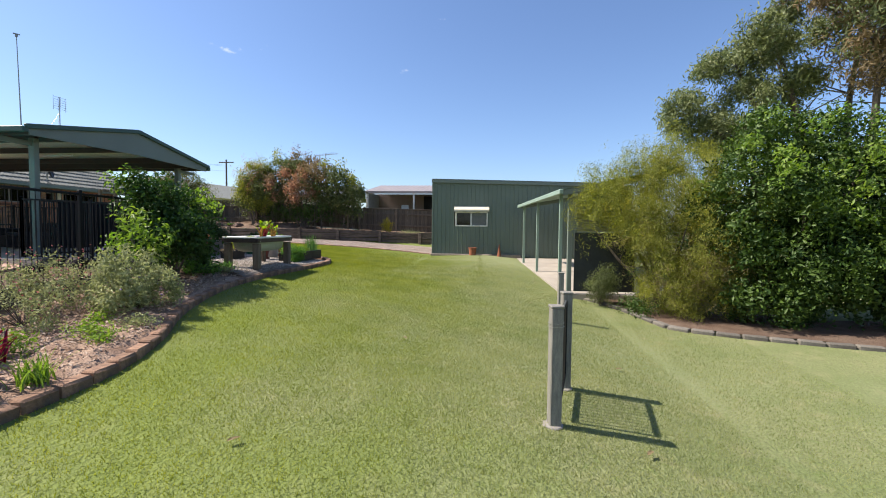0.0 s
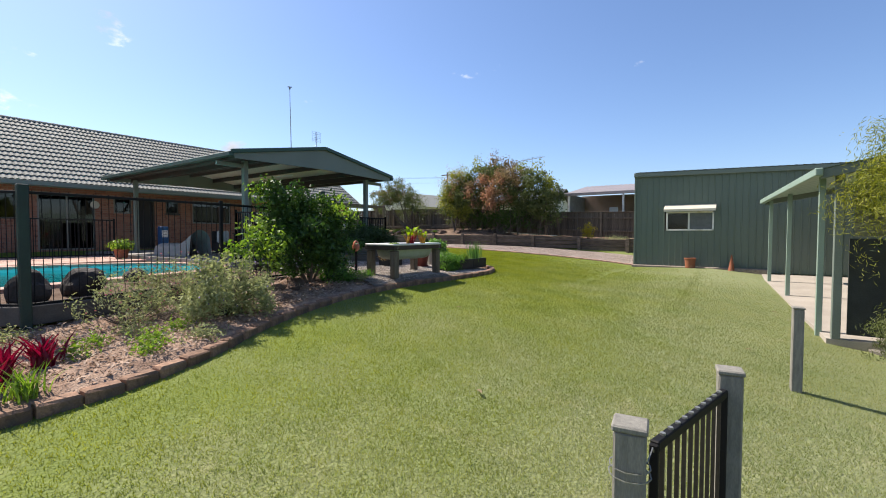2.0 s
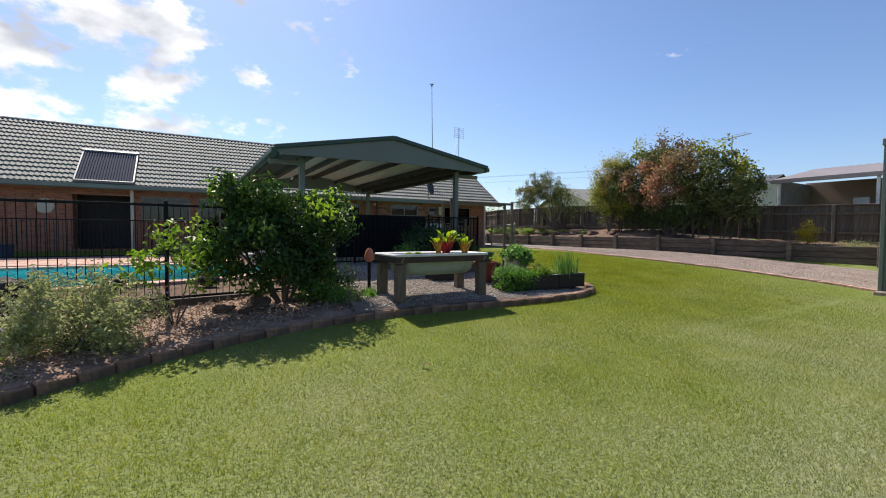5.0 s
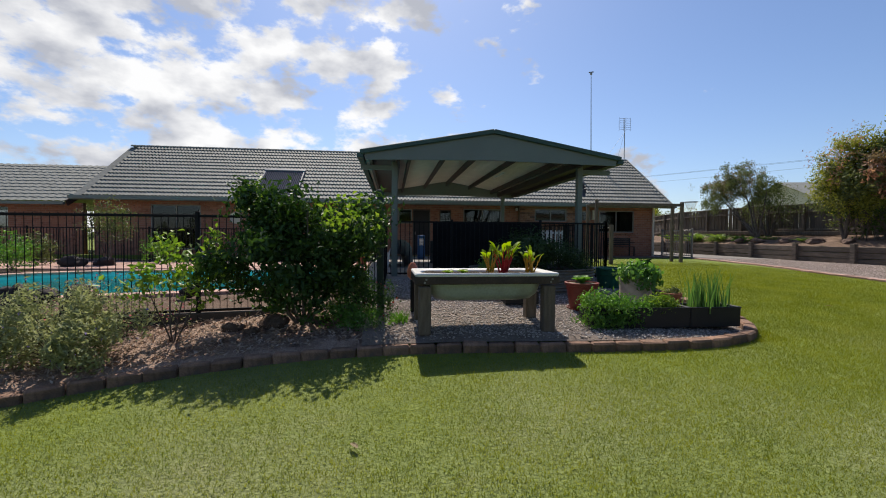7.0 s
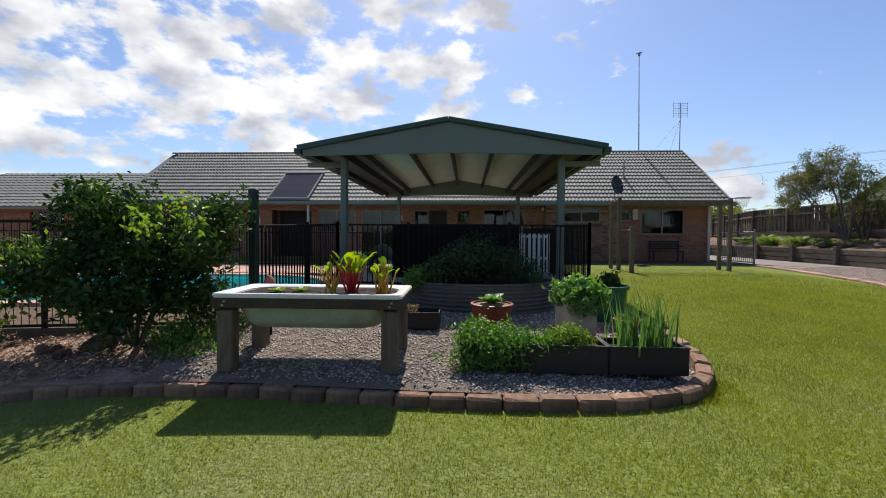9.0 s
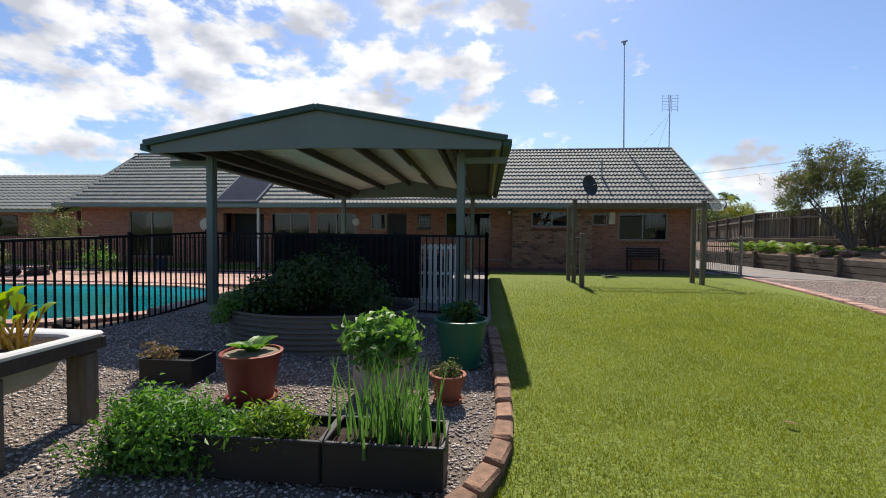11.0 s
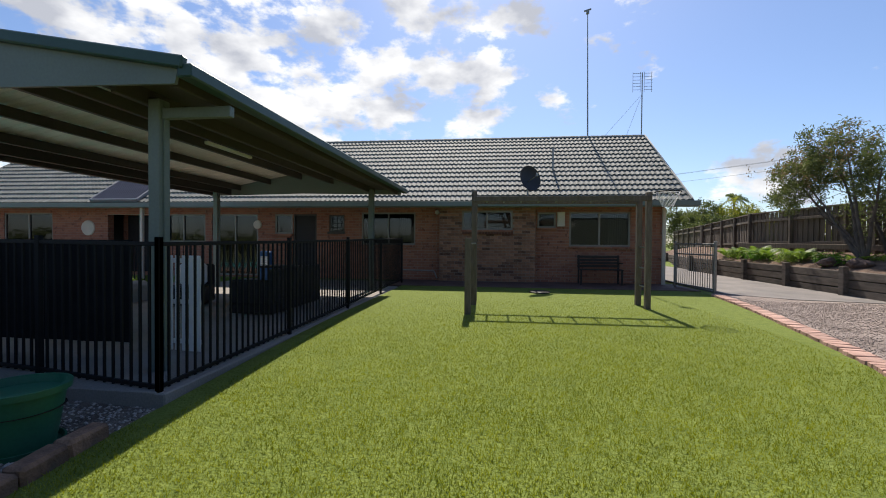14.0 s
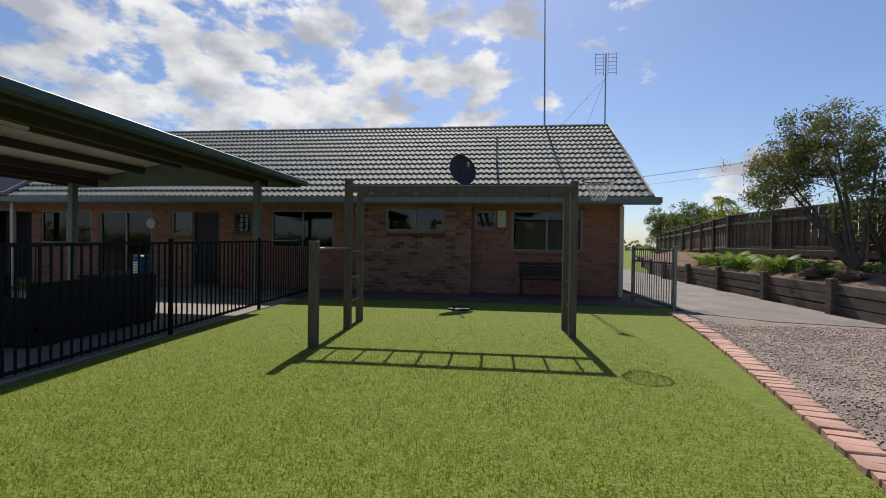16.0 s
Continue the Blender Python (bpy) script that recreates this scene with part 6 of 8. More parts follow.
def clump(name, loc, blobs, n, per, spread, L, W, material, label, category, seed, group="", droop=0.0, stems=6, stem_mat=BARK, shell=0.35, stem_r=0.006, flowers=None):
    """A leafy plant: stems and a crown of many leaves. Blobs are relative to loc."""
    t = thing(name, loc, label, category, group)
    q, d = sprigs(blobs, n, per, spread, seed, shell)
    part("foliage", leaf_mesh(name + "_leaves", q, d, L, W, material, droop, seed=seed), material, t)
    if stems:
        mb = MB()
        rng = random.Random(seed)
        for i in range(stems):
            b = rng.choice(blobs)
            tip = Vector((b[0] + rng.uniform(-0.6, 0.6) * b[3], b[1] + rng.uniform(-0.6, 0.6) * b[4], b[2] + rng.uniform(-0.2, 0.6) * b[5]))
            mid = tip * 0.5 + Vector((rng.uniform(-1, 1), rng.uniform(-1, 1), 0)) * 0.06 * tip.length
            mb.cyl((rng.uniform(-0.02, 0.02), rng.uniform(-0.02, 0.02), -0.03), mid, stem_r, stem_r * 0.7, 5, False).cyl(mid, tip, stem_r * 0.7, stem_r * 0.25, 5, False)
        part("stem_tangle", mb, stem_mat, t, "", False, False)["kind"] = "stuff"
    if flowers:
        fm_, fn, fs_ = flowers
        q, d = crown_points(blobs, fn, seed + 5, 0.9)
        part("blossom", leaf_mesh(name + "_blossom", q, d, fs_, fs_, fm_, 0, seed=seed + 6), fm_, t)["kind"] = "stuff"
    return t


HERB_STEM = mat("green_stem", (0.10, 0.16, 0.04), 0.6, 0.2, 10.0)
# grow bag with potato plant
gb = thing("grow_bag", (-4.95, 12.12, gravel_z(-4.93, 12.0)), "beige fabric grow bag with side handles", "grow bag")
part("bag", MB().lathe([(0.21, 0), (0.235, 0.02), (0.245, 0.16), (0.242, 0.34), (0.252, 0.47), (0.242, 0.475), (0.225, 0.42)], 32), FABRIC, gb, "", True)
part("soil", MB().lathe([(0.235, 0.42), (0.1, 0.435), (0.01, 0.435)], 24), POTSOIL, gb, "", True)
for s in (-1, 1):
    hm = MB()
    pts = [Vector((0.225, s * 0.09 + s * 0.0, 0.40)), Vector((0.245, s * 0.10, 0.30)), Vector((0.25, s * 0.04, 0.25)), Vector((0.245, s * 0.0, 0.245))]
    hm.tube(pts, 0.011, 6)
    part("handle", hm, FABRIC, gb)
clump("potato_plant", (-4.95, 12.12, gravel_z(-4.93, 12.0) + 0.44), [(0, 0, 0.12, 0.25, 0.25, 0.13), (0.1, -0.12, 0.08, 0.2, 0.2, 0.12), (0.05, 0.16, 0.06, 0.2, 0.18, 0.13), (0.2, 0.05, -0.02, 0.1, 0.2, 0.12)], 330, 4, 0.03, 0.088, 0.058, L_POTATO, "lush light-green potato plant in a grow bag", "plant", 21, stem_mat=HERB_STEM, stems=14)
pot("terracotta_pot", (-4.92, 12.72, gravel_z(-4.92, 12.7)), 0.145, 0.25, TERRA, "small terracotta pot with a low herb", 0.012, 0.7, saucer=True)
clump("herb_plant", (-4.92, 12.72, gravel_z(-4.92, 12.7) + 0.22), [(0, 0, 0.05, 0.13, 0.13, 0.06), (0.05, 0.04, 0.1, 0.06, 0.06, 0.06)], 160, 3, 0.015, 0.03, 0.018, L_OLIVE, "sparse small-leaved herb in a terracotta pot", "plant", 22, stem_mat=HERB_STEM)
pot("red_pot", (-4.66, 11.08, gravel_z(-4.66, 11.1)), 0.235, 0.41, REDPOT, "round red glazed pot with straw on top", 0.012, 0.72, STRAW, True, 0.02)
ROS.append(("cabbage_seedling", (-4.66, 11.08, gravel_z(-4.66, 11.1) + 0.38), 11, 1.3, 0.27, 0.13, 0.35, L_HERB, "young broad-leaved cabbage plant in a red pot", "plant"))
pot("green_pot", (-5.85, 12.78, gravel_z(-5.85, 12.7)), 0.275, 0.49, GREENPOT, "large green plastic pot with a small fern-like plant", 0.018, 0.74, POTSOIL, True, 0.07)
clump("leafy_herb", (-5.85, 12.78, gravel_z(-5.85, 12.7) + 0.42), [(0, 0, 0.1, 0.16, 0.16, 0.11), (0.06, 0.05, 0.17, 0.09, 0.09, 0.08)], 170, 3, 0.02, 0.075, 0.035, L_CITRUS, "small dark leafy herb in a green pot", "plant", 33, stem_mat=HERB_STEM, stems=8, shell=0.2)
pot("green_pot", (-6.95, 12.70, gravel_z(-6.95, 12.7)), 0.26, 0.42, GREENPOT, "large empty green plastic pot beside the pool fence", 0.018, 0.74, POTSOIL, True, 0.16)

# black planter boxes
for y0, y1, nm in ((10.74, 12.08, "a"), (12.10, 12.80, "b")):
    bx = thing("planter_box", (-3.80, (y0 + y1) / 2, gravel_z(-3.80, 11.4)), "long black plastic planter box on gravel", "planter box", "planter boxes")
    W, H, D = y1 - y0, 0.25, 0.36
    wm = MB()
    for c, s in (((D / 2, 0, H / 2), (0.015, W, H)), ((-D / 2, 0, H / 2), (0.015, W, H)), ((0, W / 2, H / 2), (D, 0.015, H)), ((0, -W / 2, H / 2), (D, 0.015, H))):
        wm.box(c, s, 0.004)
    part("box_wall", wm, BLACKPLASTIC, bx)
    rm_ = MB()
    for c, s in (((D / 2, 0, H), (0.03, W + 0.02, 0.02)), ((-D / 2, 0, H), (0.03, W + 0.02, 0.02)), ((0, W / 2, H), (D, 0.03, 0.02)), ((0, -W / 2, H), (D, 0.03, 0.02))):
        rm_.box(c, s, 0.005)
    part("rim", rm_, BLACKPLASTIC, bx)
    part("soil", MB().box((0, 0, H - 0.06), (D - 0.02, W - 0.02, 0.03)), POTSOIL, bx)
zb = gravel_z(-3.80, 11.4)
clump("parsley_patch", (-3.78, 11.13, zb + 0.2), [(0.02, -0.25, 0.12, 0.24, 0.24, 0.14), (0.05, -0.05, 0.08, 0.26, 0.3, 0.13), (0.16, -0.2, -0.06, 0.14, 0.36, 0.16), (0.03, 0.3, 0.06, 0.2, 0.25, 0.1), (0.15, 0.0, -0.1, 0.12, 0.3, 0.12)], 900, 5, 0.03, 0.055, 0.022, L_HERB, "thick curly green herb spilling over a black box", "herb", 23, stem_mat=HERB_STEM, stems=20, droop=0.5, shell=0.2)
clump("fennel_patch", (-3.78, 11.72, zb + 0.2), [(0, 0, 0.08, 0.16, 0.24, 0.1), (0.03, 0.12, 0.1, 0.12, 0.12, 0.1)], 300, 5, 0.03, 0.06, 0.014, L_YOUNG, "light green feathery herb in a black box", "herb", 24, stem_mat=HERB_STEM, stems=14, shell=0.2)


def blades(name, loc, n, h, spread, w, material, label, category, seed, lean_=0.25, group="", sy=1.0):
    """Upright strap leaves, each its own curve, as one plant."""
    rng = random.Random(seed)
    t = thing(name, loc, label, category, group)
    for i in range(n):
        x, y = rng.gauss(0, spread), rng.gauss(0, spread * sy)
        a = rng.uniform(0, 2 * math.pi)
        l = rng.uniform(0.3, 1) * lean_
        hh = h * rng.uniform(0.55, 1.05)
        s = Vector((-math.sin(a), math.cos(a), 0)) * w * 0.5
        rows = []
        for k in range(6):
            f = k / 5
            c = Vector((x, y, -0.01)) + Vector((math.cos(a) * l * hh * f * f, math.sin(a) * l * hh * f * f, hh * (f - 0.25 * l * f * f)))
            ww = (1 - f ** 2) if k < 5 else 0.03
            rows.append([c - s * ww, c + Vector((math.cos(a), math.sin(a), 0)) * w * 0.2, c + s * ww])
        mb = MB()
        mb.sheet(rows)
        part("leaf", mb, material, t, "", True, False)
    return t


def rosette(name, loc, n, up, L, W, curl, material, label, category, group=""):
    """A ring of broad arching leaves."""
    t = thing(name, loc, label, category, group)
    for i in range(n):
        a = i * 2.4
        mb = MB()
        big_leaf(mb, (0, 0, 0.0), (math.cos(a), math.sin(a), up), L * (0.8 + 0.2 * math.sin(i * 1.7)), W, curl, i)
        part("leaf", mb, material, t, "", True, False)
    return t


for r_ in ROS:
    rosette(*r_)
blades("spring_onions", (-3.80, 12.46, zb + 0.18), 95, 0.6, 0.075, 0.022, L_CHIVE, "tall upright spring onions in a black box", "vegetable", 31, 0.28, sy=2.2)
# black crate beside the tank
cr = thing("black_crate", (-4.95, 10.2, gravel_z(-4.95)), "low black plastic tub with reddish cuttings", "tub")
cm = MB()
for c, s in (((0.17, 0, 0.1), (0.012, 0.5, 0.2)), ((-0.17, 0, 0.1), (0.012, 0.5, 0.2)), ((0, 0.25, 0.1), (0.34, 0.012, 0.2)), ((0, -0.25, 0.1), (0.34, 0.012, 0.2)), ((0, 0, 0.12), (0.33, 0.49, 0.02))):
    cm.box(c, s, 0.003)
part("tub_body", cm, BLACKPLASTIC, cr)
clump("cuttings", (-4.95, 10.1, gravel_z(-4.95) + 0.13), [(0, -0.08, 0.08, 0.12, 0.15, 0.08)], 60, 3, 0.02, 0.06, 0.03, L_BROWN, "reddish brown dry cuttings in a black tub", "plant", 25)
# corrugated tank bed
tk = thing("tank_planter", (-6.62, 10.95, -0.14), "oval corrugated steel tank garden bed", "planter")
prof = []
for i in range(43):
    z = 0.42 * i / 42
    prof.append((0.905 + 0.015 * math.sin(i * 2 * math.pi / 6), z))
prof += [(0.925, 0.425), (0.925, 0.44), (0.89, 0.44), (0.89, 0.36)]
tm_ = MB()
tm_.lathe(prof, 64, sy=1.34)
part("wall", tm_, TANKSTEEL, tk, "corrugated galvanised wall", True)
part("soil", MB().lathe([(0.895, 0.37), (0.45, 0.40), (0.01, 0.40)], 32, sy=1.34), POTSOIL, tk, "", True)
TZ = 0.22
clump("tank_shrub", (-6.3, 10.75, TZ), [(0, 0.0, 0.36, 0.42, 0.42, 0.3), (0.1, -0.35, 0.22, 0.35, 0.3, 0.2), (0.15, 0.25, 0.45, 0.22, 0.22, 0.2)], 850, 4, 0.035, 0.075, 0.04, L_TANK, "dark green bushy plant in the tank bed", "plant", 26, stems=12)
clump("tank_shrub", (-6.35, 11.45, TZ), [(0, 0.0, 0.3, 0.4, 0.4, 0.27), (0.15, 0.3, 0.16, 0.3, 0.22, 0.16)], 750, 4, 0.035, 0.055, 0.02, L_TANK, "dark green bushy herb in the tank bed", "plant", 27, stems=10)
clump("tank_shrub", (-7.05, 10.95, TZ), [(0, 0.0, 0.4, 0.38, 0.55, 0.36)], 650, 4, 0.035, 0.07, 0.035, L_TANK, "tall dark green bush in the tank bed", "plant", 28, stems=8)
clump("tank_herb", (-6.2, 10.1, TZ), [(0, 0.0, 0.14, 0.35, 0.25, 0.15), (0.15, -0.1, 0.05, 0.2, 0.2, 0.12)], 350, 4, 0.03, 0.06, 0.03, L_HERB, "low green herb at the tank's rim", "plant", 29, stems=6)

# ---------------------------------------------------------------- gravel stones


def stones(name, n, fun, smin, smax, seed, label, material):
    rng = np.random.default_rng(seed)
    P, sz = [], []
    while len(P) < n:
        p = fun(rng)
        if p is not None:
            P.append(p)
    P = np.array(P)
    s = rng.uniform(smin, smax, (n, 1, 1))
    base = np.array([(1, 0, 0), (-1, 0, 0), (0, 1, 0), (0, -1, 0), (0, 0, 1), (0, 0, -1)], float)
    v = base[None] * rng.uniform(0.55, 1.15, (n, 6, 1)) * s
    v[:, :, 2] *= 0.6
    a = rng.uniform(0, 2 * np.pi, n)
    c, sn = np.cos(a)[:, None], np.sin(a)[:, None]
    x, y = v[:, :, 0] * c - v[:, :, 1] * sn, v[:, :, 0] * sn + v[:, :, 1] * c
    v = np.stack([x, y, v[:, :, 2]], 2) + P[:, None, :]
    f = np.array([(0, 2, 4), (2, 1, 4), (1, 3, 4), (3, 0, 4), (2, 0, 5), (1, 2, 5), (3, 1, 5), (0, 3, 5)])
    idx = (np.arange(n)[:, None, None] * 6 + f[None]).reshape(-1)
    me = bpy.data.meshes.new(name)
    me.vertices.add(6 * n)
    me.vertices.foreach_set("co", v.ravel())
    me.loops.add(len(idx))
    me.loops.foreach_set("vertex_index", idx)
    me.polygons.add(8 * n)
    me.polygons.foreach_set("loop_start", np.arange(8 * n) * 3)
    me.materials.append(material)
    me.update(calc_edges=True)
    tagged(new(name, me), label, "gravel", kind="stuff")


def bed_pt(rng):
    y = rng.uniform(8.1, 13.12)
    x = rng.uniform(-7.7, -3.1)
    e = bed_edge(y)
    return (x, y, min(gravel_z(x, y), zg(e, y) + 0.10 + (e - x) * 0.45) + 0.004) if x < e - 0.05 else None


def drive_pt(rng):
    x = rng.uniform(-14.5, -1.0) if rng.uniform() < 0.6 else rng.uniform(-14.5, -7.0)
    y = rng.uniform(19.9, 24.2)
    return (x, y, zg(x, y) + 0.04) if y > dedge_y(x) + 0.13 and y < wall_y(x) - 0.1 and not (x < -14.2 and y > 21.2) else None


stones("gravel_stones", 24000, bed_pt, 0.008, 0.022, 1, "loose grey gravel stones", STONE)
stones("drive_stones", 26000, drive_pt, 0.007, 0.018, 2, "loose pinkish grey drive gravel", DRIVESTONE)

def mulch_chips(n, seed):
    """Bark chips and straw lying on the soil of the bed."""
    rng = np.random.default_rng(seed)
    P = []
    while len(P) < n:
        y = rng.uniform(-1.0, 8.2)
        e, f = edge_x(y), fence_x(y)
        x = rng.uniform(f + 0.05, e - 0.1)
        P.append((x, y, min(soil_z(x, y), zg(e, y) + 0.075 + (e - x) * 0.5) + rng.uniform(0.004, 0.03)))
    P = np.array(P)
    up_ = np.tile((0.0, 0.0, 1.0), (n, 1))
    me = leaf_mesh("mulch_chips", P, up_, 0.07, 0.022, L_CHIP, 0.0, 0.1, seed)
    tagged(new("mulch_chips", me), "pinkish bark chips and straw scattered on the bed", "mulch", kind="stuff")


mulch_chips(9000, 12)

# ---------------------------------------------------------------- posts and gate panel on the lawn


def timber_post(x, y, h, w, label, rz=0.0, group="lawn posts"):
    t = thing("timber_post", (x, y, zg(x, y)), label, "post", group, rz=rz)
    part("shaft", MB().box((0, 0, h / 2 - 0.05), (w, w, h + 0.1), 0.008), GREYPOST, t)
    part("cap", MB().box((0, 0, h + 0.012), (w + 0.012, w + 0.012, 0.024), 0.006), GREYPOST, t, "pale weathered top")
    return t


timber_post(2.13, 3.52, 1.05, 0.105, "square grey timber post with wire tied round it", 8)
timber_post(2.40, 4.50, 1.05, 0.105, "square grey timber post holding a metal panel", 8)
timber_post(2.96, 8.08, 0.92, 0.10, "square grey timber post standing alone on the lawn", 5)
for (x, y) in ((2.13, 3.52), (2.40, 4.50)):
    single("post_footing", MB().lathe([(0.105, 0.0), (0.095, 0.012), (0.06, 0.016), (0.01, 0.016)], 11), CONCRETE, "small concrete footing round a post", "footing", (x - 0.02, y, zg(x, y)), 0, "post footings")
gp = thing("gate_panel", (2.19, 3.64, zg(2.25, 4.0) + 0.06), "black tubular metal gate panel tied between posts", "gate")
d = Vector((0.19, 0.78, 0.0))
for zz in (0.10, 0.90):
    part("rail", MB().beam((0, 0, zz), (d.x, d.y, zz), 0.035, 0.04, 0.005), BLACK, gp)
for f in (0.0, 1.0):
    part("stile", MB().box((d.x * f, d.y * f, 0.5), (0.032, 0.032, 0.82), 0.004), BLACK, gp)
barm = MB().box((0, 0, 0.5), (0.016, 0.016, 0.8)).mesh("bar")
barm.materials.append(mat("bronze_bar", (0.07, 0.055, 0.045), 0.45))
for k in range(1, 11):
    part("bar", barm, BLACK, gp, loc=d * (k / 11))
studm = MB().cyl((0, 0, 0.92), (0, 0, 0.928), 0.011, 0.011, 6).mesh("stud")
studm.materials.append(GALV)
for k in range(1, 11):
    part("stud", studm, GALV, gp, loc=d * (k / 11))
wr = MB()
for z, r in ((0.86, 0.068), (0.83, 0.07)):
    pts = [Vector((2.13 + r * math.cos(a), 3.52 + r * math.sin(a), zg(2.13, 3.52) + z + 0.06)) for a in np.linspace(0, 2 * math.pi, 13)]
    wr.tube(pts, 0.0025, 4)
wr.tube([Vector((2.18, 3.56, zg(2.1, 3.5) + 0.92)), Vector((2.19, 3.60, zg(2.1, 3.5) + 0.96)), Vector((2.19, 3.64, zg(2.1, 3.5) + 0.92))], 0.003, 4)
single("tie_wire", wr, GALV, "thin pale wire tied round a timber post", "wire")

# ---------------------------------------------------------------- monkey bars
mk = thing("monkey_bars", (0, 0, 0), "grey timber monkey-bar frame on the lawn", "climbing frame")
for (x, y, h) in ((-12.94, 15.38, 2.22), (-13.58, 15.36, 2.08), (-13.45, 18.61, 2.08), (-12.94, 18.62, 2.18)):
    part("post", MB().box((x, y, h / 2 - 0.05), (0.1, 0.1, h + 0.1), 0.008), TIMBER, mk)
for x in (-12.94, -13.53):
    part("beam", MB().box((x + 0.06, 17.0, 2.06), (0.045, 3.3, 0.1), 0.006), TIMBER, mk, "pale timber side beam")
rung = MB().cyl((-13.53, 0, 2.05), (-12.90, 0, 2.05), 0.015, 0.015, 8).mesh("rung", True)
rung.materials.append(GALV)
for k in range(9):
    part("rung", rung, GALV, mk, loc=(0, 15.61 + k * 0.345, 0))
for x, y in ((-12.94, 15.38), (-12.94, 18.62)):
    for z in (0.75, 1.15, 0.4):
        part("step_rung", MB().cyl((x, y, z), (x - 0.62, y, z), 0.014, 0.014, 6), GALV, mk)
st = thing("timber_post", (-11.80, 15.34, zg(-11.80, 15.34)), "square grey timber post beside the climbing frame", "post", "lawn posts")
part("shaft", MB().box((0, 0, 0.62), (0.105, 0.105, 1.35), 0.008), TIMBER, st)
part("bar", MB().cyl((0, 0, 1.2), (-1.1, 0.07, 1.2), 0.014, 0.014, 8), GALV, st, "horizontal steel bar")
hp = thing("basketball_hoop", (-12.9, 18.72, 2.18), "small basketball ring with white net on a post", "hoop")
part("ring", MB().tube([Vector((0.22 * math.cos(a), 0.22 + 0.22 * math.sin(a), 0)) for a in np.linspace(0, 2 * math.pi, 21)], 0.011, 6), BLACK, hp)
nm_ = MB()
for k in range(12):
    for s in (1, -1):
        pts = []
        for j in range(6):
            a = 2 * math.pi * (k / 12) + s * j * 0.26
            r = 0.21 - 0.024 * j
            pts.append(Vector((r * math.cos(a), 0.22 + r * math.sin(a), -0.055 * j)))
        nm_.tube(pts, 0.004, 3)
part("net", nm_, WHITE, hp, "white cord net", False, False)

# ---------------------------------------------------------------- side gate, bench, wall things
sg = thing("side_gate", (-15.62, 21.05, 0.0), "grey tubular metal side gate between house and drive", "gate")
gd = Vector((-1.7, -0.25, 0))
part("post", MB().box((0, 0, 0.64), (0.06, 0.06, 1.3), 0.005), GALV, sg)
part("post", MB().box((gd.x, gd.y, 0.64), (0.06, 0.06, 1.3), 0.005), GALV, sg)
for z in (0.12, 0.95, 1.22):
    part("rail", MB().beam((0, 0, z), (gd.x, gd.y, z), 0.03, 0.035, 0.004), GALV, sg)
bm_ = MB().box((0, 0, 0.66), (0.014, 0.014, 1.1)).mesh("bar")
bm_.materials.append(GALV)
for k in range(1, 18):
    part("bar", bm_, GALV, sg, loc=gd * (k / 18))
bn = thing("garden_bench", (-17.6, 18.78, 0.03), "dark slatted garden bench against the brick wall", "bench")
DKW = mat("dark_bench_timber", (0.045, 0.035, 0.03), 0.7, 0.3, 6.0)
for i in range(4):
    part("seat_slat", MB().box((0.08 + i * 0.1, 0, 0.43), (0.08, 1.2, 0.025), 0.004), DKW, bn)
for i in range(4):
    part("back_slat", MB().box((0.0 - i * 0.015, 0, 0.52 + i * 0.09), (0.02, 1.2, 0.07), 0.004), DKW, bn)
for sy in (-0.56, 0.56):
    part("leg", MB().box((0.4, sy, 0.21), (0.05, 0.05, 0.42), 0.004), DKW, bn)
    part("leg", MB().box((0.0, sy, 0.42), (0.05, 0.05, 0.84), 0.004), DKW, bn)
    part("armrest", MB().box((0.2, sy, 0.62), (0.45, 0.05, 0.03), 0.004), DKW, bn)
single("drain_cover", MB().lathe([(0.26, 0.0), (0.26, 0.03), (0.24, 0.035), (0.01, 0.035)], 20), BLACKPLASTIC, "round dark drain cover in the lawn", "drain cover", (-15.25, 16.87, 0.0))
for (x, y, z) in ((-17.98, 1.55, 1.62), (-17.98, 7.9, 1.75)):
    s = 0.27 if z < 1.7 else 0.15
    single("wall_plaque", MB().lathe([(0.01, 0.05), (s * 0.5, 0.045), (s * 0.92, 0.03), (s, 0.0)], 24), CREAM, "round pale plaque on the brick wall", "plaque", (x, y, z), group="wall plaques", smooth=True).matrix_world = pose(x, y, z, 0, 90, 0)
sl_ = thing("wall_lamp", (-17.9, 13.95, 2.15), "small white round lamp under the eave", "lamp")
part("globe", MB().lathe([(0.01, -0.07), (0.05, -0.055), (0.07, 0), (0.05, 0.055), (0.01, 0.07)], 14), WHITE, sl_, "", True)
part("bracket", MB().box((-0.04, 0, 0.06), (0.08, 0.03, 0.03), 0.004), GALV, sl_)
ac = thing("meter_box", (-17.93, 17.62, 1.72), "small cream metal box beside a window", "box")
part("case", MB().box((0, 0.12, 0.22), (0.12, 0.22, 0.44), 0.01), CREAM, ac)
hb = MB().tube([Vector((-17.62, 12.9, 0.35)), Vector((-17.62, 13.9, 0.33)), Vector((-17.62, 14.0, 0.1))], 0.02, 6)
single("hose_pipe", hb, GALV, "grey water pipe along the brick wall", "pipe")

